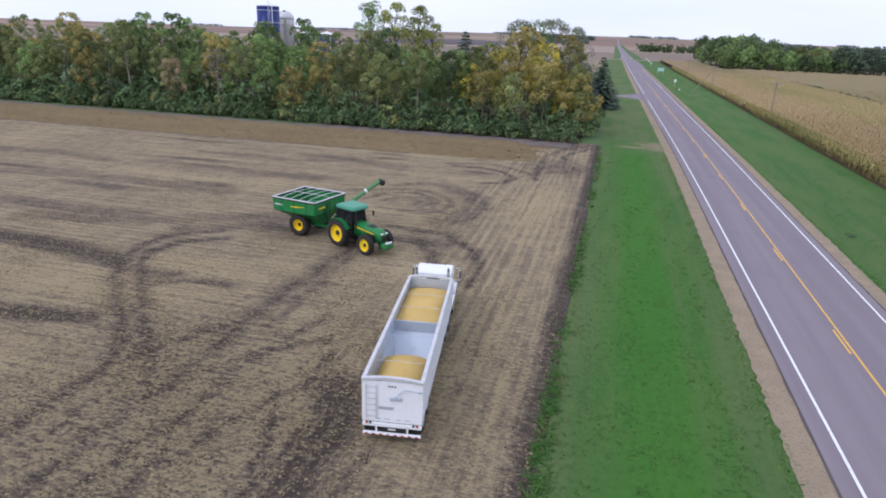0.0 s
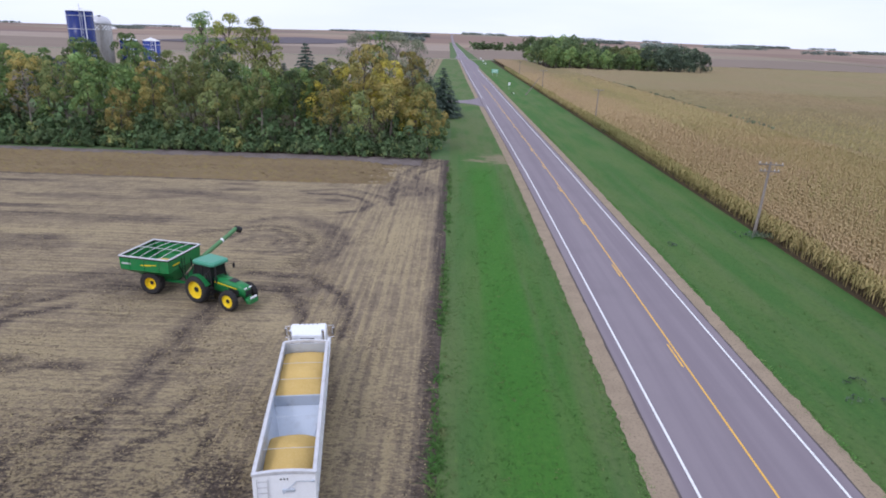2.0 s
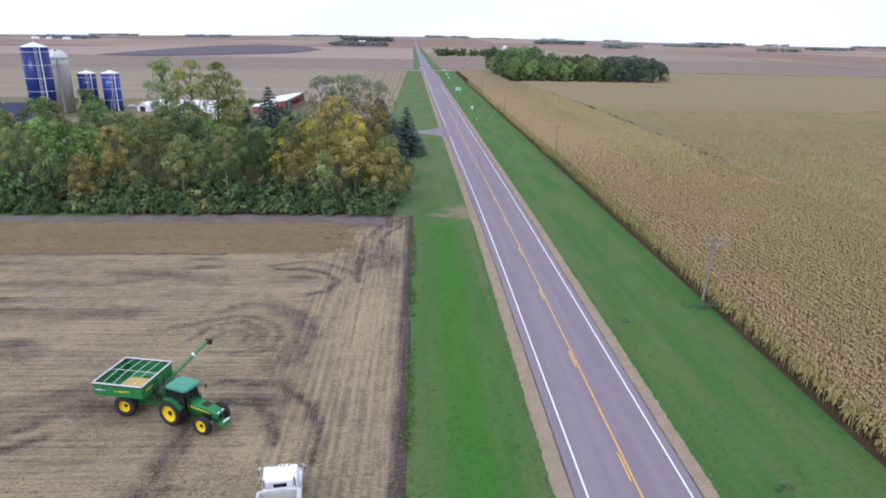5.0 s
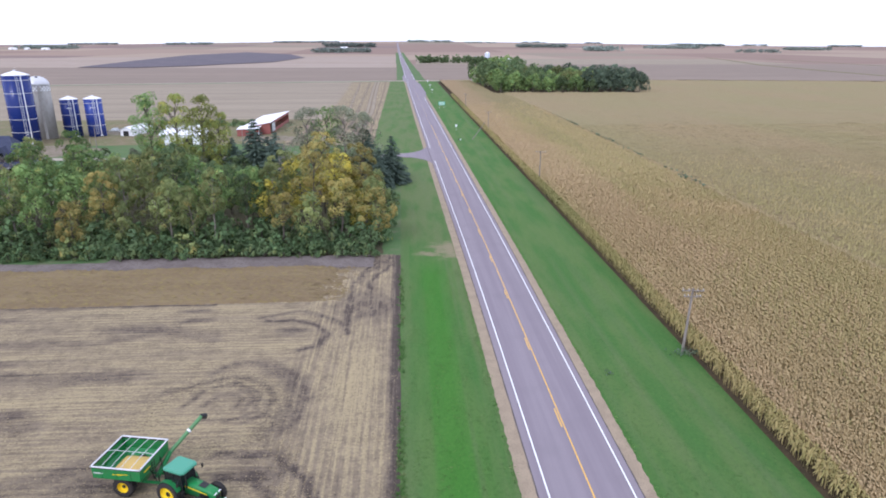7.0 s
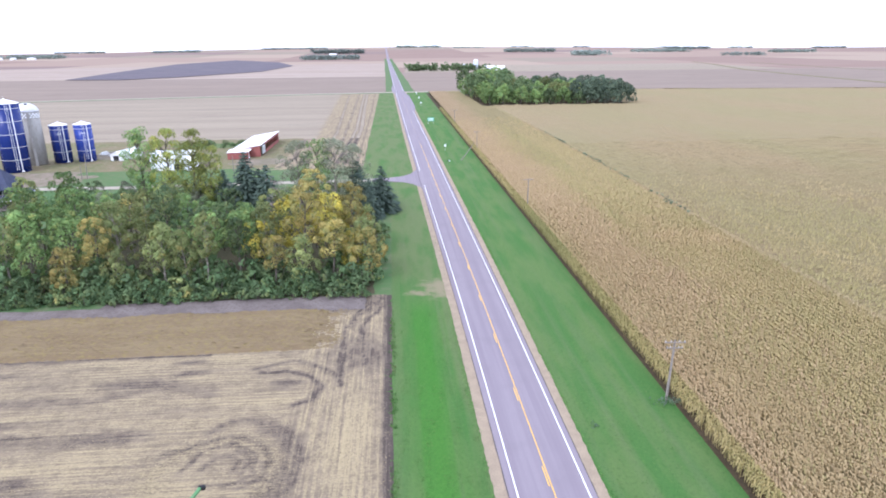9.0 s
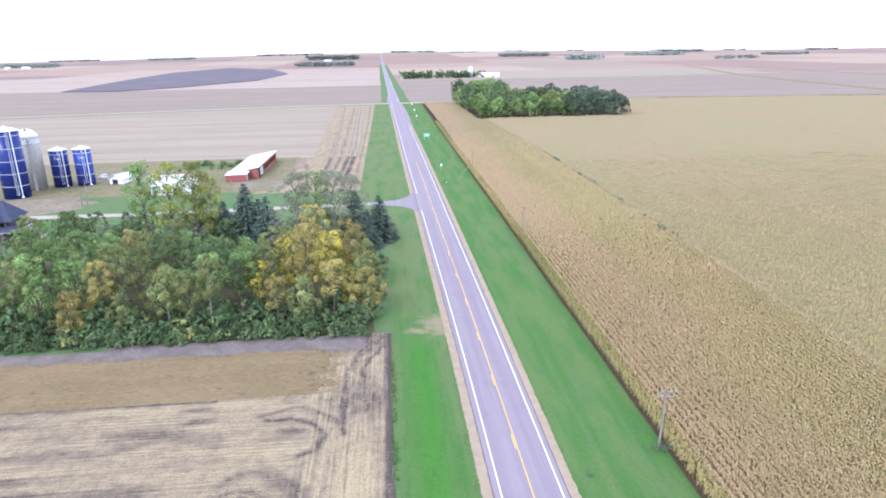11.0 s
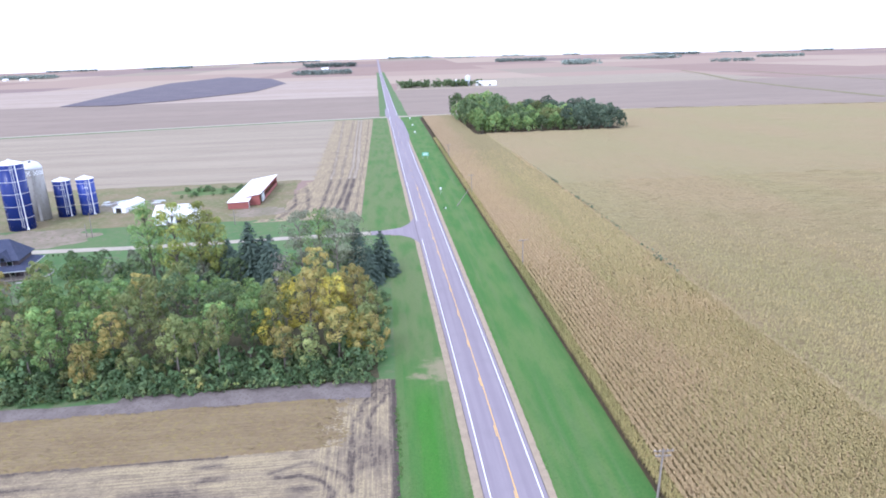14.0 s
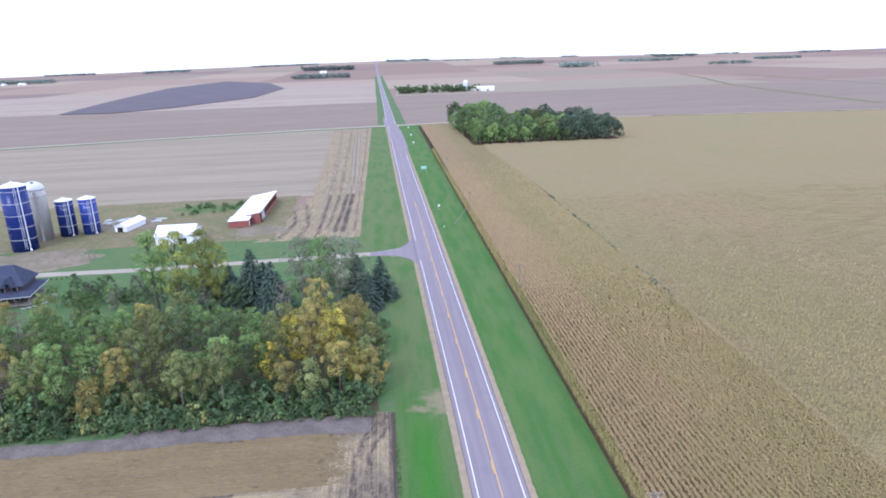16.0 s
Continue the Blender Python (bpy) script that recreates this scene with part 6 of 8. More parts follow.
def grain_trailer():
    t = thing("grain_trailer", TRUCK, "white hopper-bottom grain trailer half full of yellow grain", "trailer")
    W, L, Z0, Z1 = 1.18, 11.0, 1.28, 2.78
    for s in (-1, 1):
        b = Build()
        b.box(s * W, L / 2, (Z0 + Z1) / 2, 0.05, L, Z1 - Z0, 0.012)
        side = part("side_panel", b, M_WHITE, t)
        ribs = Build()
        for k in range(23):
            ribs.box(s * (W + 0.04), 0.25 + k * (L - 0.5) / 22, (Z0 + Z1) / 2, 0.035, 0.07, Z1 - Z0 - 0.1, 0.008)
        part("ribs", ribs, M_WHITE, side)
        low = Build()
        low.box(s * (W - 0.02), L / 2, Z0 - 0.06, 0.12, L, 0.14, 0.02)
        for k in range(9):
            low.box(s * (W + 0.05), 0.9 + k * 1.2, Z0 - 0.04, 0.02, 0.12, 0.06)
        part("lower_rail", low, M_RAIL, t, "pale aluminium lower rail with marker lamps")
        top = Build()
        top.box(s * (W - 0.03), L / 2, Z1 + 0.04, 0.17, L + 0.06, 0.10, 0.025)
        part("top_rail", top, M_RAIL, t, "pale aluminium top rail")
        inner = Build()
        inner.box(s * (W - 0.05), L / 2, (Z0 + Z1) / 2 + 0.1, 0.03, L - 0.1, Z1 - Z0 - 0.22)
        part("liner", inner, M_ALU, t, "dull grey aluminium inner wall")
    # ends: a bowed rail over each
    for y, s, nm in ((0.0, -1, "rear_wall"), (L, 1, "front_wall")):
        b = Build()
        b.box(0, y, (0.98 + Z1) / 2 if s < 0 else (Z0 + Z1) / 2, 2 * W + 0.04, 0.05, Z1 - (0.98 if s < 0 else Z0), 0.012)
        wall = part(nm, b, M_WHITE, t, "white sheet end wall")
        lin = Build()
        lin.box(0, y - s * 0.045, (Z0 + Z1) / 2 + 0.1, 2 * W - 0.14, 0.03, Z1 - Z0 - 0.2)
        part("liner", lin, M_ALU, wall, "dull grey aluminium inner wall")
        r = Build()
        pts = [(W * (k / 6 - 1), y, Z1 + 0.05 + 0.10 * (1 - (k / 6 - 1) ** 2)) for k in range(13)]
        r.loft([[(px, py - 0.08, pz - 0.055), (px, py + 0.08, pz - 0.055), (px, py + 0.08, pz + 0.055), (px, py - 0.08, pz + 0.055)] for px, py, pz in pts])
        part("end_rail", r, M_RAIL, t, "bowed pale aluminium end rail")
    # hoppers: sloping floors, the divider between the two pits
    for y0, y1 in ((0.06, 6.2), (6.3, 10.94)):
        b = Build()
        c = (y0 + y1) / 2
        w, d = W - 0.06, 0.5
        for s in (-1, 1):
            b.slab([(s * w, y0, 1.9), (s * w, y1, 1.9), (s * d, c + 0.55, 0.55), (s * d, c - 0.55, 0.55)][::s], 0.03)
        b.slab([(-w, y0, 1.9), (w, y0, 1.9), (d, c - 0.55, 0.55), (-d, c - 0.55, 0.55)], 0.03)
        b.slab([(w, y1, 1.9), (-w, y1, 1.9), (-d, c + 0.55, 0.55), (d, c + 0.55, 0.55)], 0.03)
        b.box(0, c, 0.52, 1.1, 1.2, 0.08, 0.02)
        part("hopper", b, M_ALU, t, "dull grey aluminium hopper floor")
    b = Build()
    b.box(0, 6.25, 2.12, 2 * W - 0.1, 0.06, 0.62, 0.01)
    part("divider", b, M_ALU, t, "grey aluminium cross wall between the pits")
    for y in (1.75, 4.05, 7.3, 8.9):
        b = Build()
        b.path([(-W + 0.05, y, Z1 - 0.08), (0, y, Z1 - 0.06), (W - 0.05, y, Z1 - 0.08)], 0.009, 6)
        part("cross_brace", b, M_ALU, t)
    # rear: ladder, light bar, bumper, hatch lever, letter plates
    b = Build()
    for x in (-1.02, -0.62):
        b.tube((x, -0.09, 1.15), (x, -0.09, 2.65), 0.02, 0.02, 6)
    for k in range(6):
        b.tube((-1.02, -0.09, 1.25 + k * 0.26), (-0.62, -0.09, 1.25 + k * 0.26), 0.016, 0.016, 6)
    part("ladder", b, M_RAIL, t, "pale aluminium ladder")
    b = Build()
    b.box(0, -0.02, 0.86, 2 * W, 0.12, 0.16, 0.02)
    b.box(0, -0.06, 0.48, 2 * W - 0.05, 0.12, 0.11, 0.02)
    for x in (-0.62, 0.62):
        b.box(x, -0.04, 0.67, 0.07, 0.08, 0.36)
    part("bumper", b, M_WHITE, t, "white rear bumper frame")
    b = Build()
    for k in range(8):
        b.box(-1.0 + k * 0.286, -0.127, 0.475, 0.13, 0.006, 0.05)
    part("reflector_tape", b, M_RED, t, "red reflecting strips")
    for x in (-1.0, -0.86, 0.86, 1.0):
        b = Build()
        b.tube((x, -0.08, 0.96), (x, -0.11, 0.96), 0.05, 0.05, 10)
        part("tail_lamp", b, M_BLACK if abs(x) < 0.9 else M_RED, t, "round dark tail lamp")
    for x in (-0.12, 0.0, 0.12):
        b = Build()
        b.tube((x, -0.03, 2.6), (x, -0.06, 2.6), 0.032, 0.032, 8)
        part("marker_lamp", b, M_BLACK, t)
    for x, z, wd, hd in ((-0.55, 1.13, 0.2, 0.035), (-0.2, 1.13, 0.25, 0.035), (0.25, 1.13, 0.2, 0.035), (0.6, 1.13, 0.22, 0.035), (-0.25, 1.62, 0.62, 0.13)):
        b = Build()
        b.box(x, -0.032, z, wd, 0.012, hd)
        part("lettering_bar", b, M_ALU, t, "grey bar of faded lettering")
    b = Build()
    b.box(0.15, -0.06, 2.08, 0.48, 0.08, 0.14, 0.02)
    b.tube((-0.05, -0.1, 1.98), (0.48, -0.1, 2.52), 0.02, 0.02, 6)
    b.tube((0.48, -0.1, 2.52), (1.08, -0.06, 2.45), 0.016, 0.016, 6)
    b.box(1.08, -0.05, 2.45, 0.14, 0.06, 0.10, 0.02)
    part("tarp_crank", b, M_ALU, t, "grey tarp crank and lever")
    b = Build()
    b.box(0, -0.03, 0.66, 1.0, 0.03, 0.22)
    part("plate_recess", b, M_BLACK, t)
    b = Build()
    b.box(0.0, -0.052, 0.68, 0.3, 0.01, 0.09)
    part("plate_bars", b, M_RAIL, t)
    for x in (-0.88, 0.88):
        b = Build()
        b.box(x, 0.12, 0.52, 0.5, 0.02, 0.55)
        part("mudflap", b, M_BLACK, t)
    b = Build()
    for s in (-1, 1):
        b.box(s * 0.48, 3.2, 1.08, 0.1, 6.2, 0.18)
        b.box(s * 0.48, 9.6, 1.1, 0.1, 2.4, 0.14)
    for y in (1.1, 2.35):
        b.tube((-0.9, y, 0.5), (0.9, y, 0.5), 0.07, 0.07, 8)
    part("frame", b, M_ALU, t)
    b = Build()
    for s in (-1, 1):
        b.box(s * 0.75, 8.4, 0.72, 0.1, 0.1, 0.9)
        b.box(s * 0.75, 8.4, 0.27, 0.24, 0.24, 0.03)
    part("landing_gear", b, M_ALU, t)
    for y in (1.1, 2.35):
        for s in (-1, 1):
            wheel(t, s * 1.0, y, 0.5, 0.27, 0.28, M_RAIL, "bright aluminium rim")
            wheel(t, s * 0.70, y, 0.5, 0.27, 0.28, M_RAIL, "bright aluminium rim")
    for me, lab in ((heap(-W + 0.07, W - 0.07, 6.3, 10.9, 2.18, 2.60, 1), "heap of yellow grain in the front pit of the trailer"),
                    (heap(-W + 0.07, W - 0.07, 0.06, 4.0, 1.55, 2.42, 2, 0.0, 0.0, 1.35), "low heap of yellow grain in the rear pit of the trailer")):
        ob = new("grain", me)
        ob.matrix_world = TRUCK
        tagged(ob, lab, "grain", "grain in the trailer")


grain_trailer()


def lorry():
    t = thing("semi_truck", TRUCK, "white conventional semi truck coupled to the grain trailer", "truck")
    b = Build()
    for s in (-1, 1):
        b.box(s * 0.42, 12.2, 0.85, 0.1, 6.8, 0.25)
    b.box(0, 9.9, 1.06, 0.9, 1.3, 0.08, 0.02)
    for y in (9.3, 10.6):
        b.tube((-0.9, y, 0.5), (0.9, y, 0.5), 0.08, 0.08, 8)
    part("chassis", b, M_BLACK, t)
    # cab
    b = Build()
    sec = []
    for y, z0, z1, w in ((12.05, 1.0, 2.70, 1.02), (12.12, 0.9, 2.76, 1.05), (13.45, 0.9, 2.78, 1.05), (13.70, 0.9, 2.55, 1.02), (14.0, 0.9, 1.85, 0.96)):
        r = 0.07
        sec.append([(-w, y, z0), (-w, y, z1 - r - 0.25), (-w * 0.97, y, z1 - r), (-w * 0.90, y, z1), (w * 0.90, y, z1), (w * 0.97, y, z1 - r), (w, y, z1 - r - 0.25), (w, y, z0)])
    b.loft(sec)
    cab = part("cab", b, M_WHITE, t, "white painted day cab")
    b = Build()
    b.box(0, 12.04, 2.42, 0.78, 0.03, 0.26, 0.01)
    part("rear_window", b, M_DARKGLASS, cab)
    b = Build()
    b.slab([(-0.82, 13.70, 2.48), (0.82, 13.70, 2.48), (0.88, 13.96, 2.02), (-0.88, 13.96, 2.02)][::-1], 0.03)
    part("windscreen", b, M_DARKGLASS, cab)
    for s in (-1, 1):
        b = Build()
        b.box(s * 1.015, 12.95, 2.1, 0.03, 0.95, 0.42, 0.01)
        part("side_window", b, M_DARKGLASS, cab)
        b = Build()
        b.box(s * 1.02, 12.95, 1.4, 0.03, 1.1, 0.95, 0.012)
        b.box(s * 1.045, 12.6, 1.62, 0.02, 0.14, 0.03)
        part("cab_door", b, M_WHITE, cab)
    b = Build()
    for x in (-0.5, -0.22, 0.0, 0.22, 0.5):
        b.box(x, 13.4, 2.795, 0.08, 0.10, 0.04, 0.012)
    part("roof_lamps", b, M_BLACK, cab, "small dark roof lamps")
    # hood and wings
    b = Build()
    sec = []
    for y, w, z1 in ((13.95, 0.80, 1.82), (14.6, 0.72, 1.68), (15.2, 0.62, 1.5), (15.5, 0.55, 1.36)):
        sec.append([(-w, y, 0.75), (-w, y, z1 - 0.22), (-w * 0.8, y, z1 - 0.04), (-w * 0.5, y, z1), (w * 0.5, y, z1), (w * 0.8, y, z1 - 0.04), (w, y, z1 - 0.22), (w, y, 0.75)])
    b.loft(sec)
    hood = part("hood", b, M_WHITE, t)
    b = Build()
    b.box(0, 15.52, 1.02, 0.9, 0.05, 0.6, 0.02)
    part("grille", b, M_CHROME, hood, "chrome grille")
    for s in (-1, 1):
        b = Build()
        arc = [(14.75 + 0.66 * math.cos(a), 0.5 + 0.66 * math.sin(a)) for a in (math.pi * k / 10 for k in range(11))]
        for (ya, za), (yb, zb) in zip(arc, arc[1:]):
            b.slab([(s * 0.55, ya, za), (s * 1.16, ya, za), (s * 1.16, yb, zb), (s * 0.55, yb, zb)][::s], 0.04)
        wing = part("wing", b, M_WHITE, t)
        b = Build()
        b.box(s * 0.86, 15.42, 0.92, 0.26, 0.12, 0.2, 0.03)
        part("headlight", b, M_CHROME, wing)
        b = Build()
        b.tube((s * 1.06, 13.75, 2.5), (s * 1.42, 13.85, 2.45), 0.018, 0.018, 6)
        b.tube((s * 1.06, 13.75, 1.7), (s * 1.42, 13.85, 1.75), 0.018, 0.018, 6)
        b.box(s * 1.38, 13.85, 2.1, 0.16, 0.08, 0.5, 0.03)
        part("mirror", b, M_CHROME, t, "chrome west-coast mirror")
        b = Build()
        b.tube((s * 0.88, 11.75, 0.9), (s * 0.88, 11.75, 3.05), 0.075, 0.075, 12)
        b.tube((s * 0.88, 11.75, 3.05), (s * 0.88, 11.67, 3.22), 0.07, 0.07, 12)
        b.tube((s * 0.88, 11.75, 1.5), (s * 0.88, 11.75, 2.5), 0.105, 0.105, 12)
        part("exhaust_stack", b, M_CHROME, t, "chrome exhaust stack")
        b = Build()
        b.tube((s * 0.95, 11.7, 0.66), (s * 0.95, 13.6, 0.66), 0.29, 0.29, 16)
        part("fuel_tank", b, M_CHROME, t, "polished fuel tank")
    b = Build()
    b.box(0, 15.68, 0.62, 2.25, 0.14, 0.34, 0.05)
    part("front_bumper", b, M_CHROME, t)
    for s in (-1, 1):
        wheel(t, s * 0.98, 14.75, 0.5, 0.28, 0.28, M_RAIL, "bright aluminium rim")
        for y in (9.3, 10.6):
            wheel(t, s * 1.0, y, 0.5, 0.27, 0.28, M_RAIL, "bright aluminium rim")
            wheel(t, s * 0.70, y, 0.5, 0.27, 0.28, M_RAIL, "bright aluminium rim")


lorry()

# ---------------------------------------------------------------- tractor
TRACTOR = pose(-32.45, 23.05, 0, 0, 0, -116)


def tractor():
    t = thing("tractor", TRACTOR, "green row-crop tractor with yellow rims and a cab", "tractor")
    for s in (-1, 1):
        wheel(t, s * 1.0, 0, 1.0, 0.56, 0.65, M_YELLOW, "yellow painted rim", 20, 0.12)
        wheel(t, s * 0.98, 3.0, 0.74, 0.44, 0.47, M_YELLOW, "yellow painted rim", 18, 0.06)
    b = Build()
    b.box(0, 0.2, 0.95, 0.75, 1.6, 0.7, 0.06)
    b.box(0, 1.9, 0.9, 0.5, 2.2, 0.5, 0.05)
    b.tube((-0.8, 0, 1.0), (0.8, 0, 1.0), 0.16, 0.16, 10)
    b.tube((-0.85, 3.0, 0.74), (0.85, 3.0, 0.74), 0.1, 0.1, 8)
    b.box(0, -0.75, 0.6, 0.5, 0.6, 0.14)
    part("chassis", b, M_BLACK, t)
    b = Build()
    sec = []
    for y, w, z1, z0 in ((1.12, 0.46, 2.02, 1.0), (2.2, 0.45, 1.95, 1.0), (3.3, 0.42, 1.82, 0.98), (3.75, 0.39, 1.72, 0.95), (3.95, 0.30, 1.50, 0.95)):
        sec.append([(-w, y, z0), (-w, y, z1 - 0.2), (-w * 0.75, y, z1 - 0.03), (0, y, z1), (w * 0.75, y, z1 - 0.03), (w, y, z1 - 0.2), (w, y, z0)])
    b.loft(sec)
    hood = part("hood", b, M_GREEN, t, "glossy green hood", True)
    for s in (-1, 1):
        b = Build()
        b.slab([(s * 0.475, 1.2, 1.70), (s * 0.455, 3.3, 1.52), (s * 0.455, 3.3, 1.46), (s * 0.475, 1.2, 1.60)], 0.012)
        b.box(s * 0.47, 2.25, 1.60, 0.015, 2.05, 0.06, 0, Matrix.Translation((0, 2.25, 1.6)) @ Matrix.Rotation(-0.075, 4, "X") @ Matrix.Translation((0, -2.25, -1.6)))
        part("stripe", b, M_YELLOW, hood, "yellow stripe")
        b = Build()
        b.box(s * 0.448, 3.0, 1.25, 0.02, 0.9, 0.34, 0.008)
        part("side_grille", b, M_BLACK, hood)
        b = Build()
        b.box(s * 0.22, 3.93, 1.60, 0.26, 0.08, 0.10, 0.02)
        part("headlight", b, M_WHITE, hood, "clear headlight")
    b = Build()
    b.box(0, 3.96, 1.22, 0.56, 0.06, 0.42, 0.02)
    part("front_grille", b, M_BLACK, hood)
    b = Build()
    b.slab([(-0.3, 2.4, 1.955), (0.3, 2.4, 1.955), (0.26, 3.0, 1.885), (-0.26, 3.0, 1.885)], 0.012)
    part("hood_vent", b, M_BLACK, hood)
    b = Build()
    b.box(0, 4.25, 0.72, 0.9, 0.42, 0.36, 0.06)
    b.box(0, 3.95, 0.78, 0.5, 0.4, 0.3, 0.03)
    part("front_weights", b, M_GREEN, t, "green front weight block")
    b = Build()
    b.box(0, 4.40, 1.0, 0.62, 0.10, 0.14, 0.02)
    part("weight_plate", b, M_WHITE, t, "white plate on the front weights")
    # cab: glass box, posts, roof
    b = Build()
    b.loft([[(-0.55, -0.35, 1.2), (-0.55, 1.1, 1.2), (0.55, 1.1, 1.2), (0.55, -0.35, 1.2)], [(-0.78, -0.42, 1.75), (-0.74, 1.2, 1.75), (0.74, 1.2, 1.75), (0.78, -0.42, 1.75)], [(-0.74, -0.35, 2.85), (-0.68, 1.05, 2.85), (0.68, 1.05, 2.85), (0.74, -0.35, 2.85)]])
    cab = part("cab", b, M_DARKGLASS, t, "tinted cab glass")
    for x, y, x1, y1 in ((-0.79, -0.43, -0.75, -0.36), (0.79, -0.43, 0.75, -0.36), (-0.75, 1.21, -0.69, 1.06), (0.75, 1.21, 0.69, 1.06), (-0.80, 0.35, -0.75, 0.35), (0.80, 0.35, 0.75, 0.35)):
        b = Build()
        b.tube((x, y, 1.5), (x1, y1, 2.87), 0.035, 0.035, 6)
        part("cab_post", b, M_BLACK, cab)
    b = Build()
    sec = []
    for z, k in ((2.85, 1.0), (2.94, 1.08), (3.06, 1.06), (3.16, 0.92)):
        pts = [(-0.84, -0.35), (-0.70, -0.52), (0.70, -0.52), (0.84, -0.35), (0.80, 1.15), (0.62, 1.34), (-0.62, 1.34), (-0.80, 1.15)]
        sec.append([(x * k, 0.5 + (y - 0.4) * k, z) for x, y in pts])
    b.loft(sec)
    roof = part("roof", b, M_ROOFGREEN, t, "faded green cab roof")
    b = Build()
    for x in (-0.5, 0.5):
        b.box(x, 1.33, 2.92, 0.22, 0.05, 0.08, 0.01)
        b.box(x, -0.52, 2.92, 0.2, 0.05, 0.08, 0.01)
    part("work_lamps", b, M_RAIL, roof)
    for s in (-1, 1):
        b = Build()
        arc = [(1.1 * math.cos(a), 1.0 + 1.1 * math.sin(a)) for a in (math.radians(25 + 14 * k) for k in range(10))]
        for (ya, za), (yb, zb) in zip(arc, arc[1:]):
            b.slab([(s * 0.62, ya, za), (s * 1.12, ya, za), (s * 1.12, yb, zb), (s * 0.62, yb, zb)][::s], 0.04)
        part("fender", b, M_GREEN, t)
        b = Build()
        for k in range(4):
            b.box(s * 0.72, 1.1, 0.45 + 0.27 * k, 0.3, 0.32, 0.035, 0.008)
        b.tube((s * 0.82, 1.28, 0.45), (s * 0.82, 1.28, 2.1), 0.018, 0.018, 6)
        part("steps", b, M_BLACK, t)
        b = Build()
        b.tube((s * 0.8, 1.15, 2.6), (s * 1.3, 1.35, 2.55), 0.018, 0.018, 6)
        b.box(s * 1.33, 1.36, 2.38, 0.2, 0.05, 0.36, 0.02)
        part("mirror", b, M_BLACK, t)
    b = Build()
    b.tube((0.5, 1.42, 1.6), (0.5, 1.42, 2.75), 0.06, 0.06, 10)
    b.tube((0.5, 1.42, 2.75), (0.5, 1.34, 2.9), 0.05, 0.05, 10)
    part("exhaust", b, M_BLACK, t)
    b = Build()
    for s in (-1, 1):
        b.tube((s * 0.3, -0.4, 0.75), (s * 0.42, -1.2, 0.6), 0.05, 0.05, 8)
    b.box(0, -1.0, 0.5, 0.12, 1.0, 0.08)
    part("drawbar", b, M_BLACK, t)


tractor()

# ---------------------------------------------------------------- grain cart
CART = pose(-36.5, 24.75, 0, 0, 0, -101)


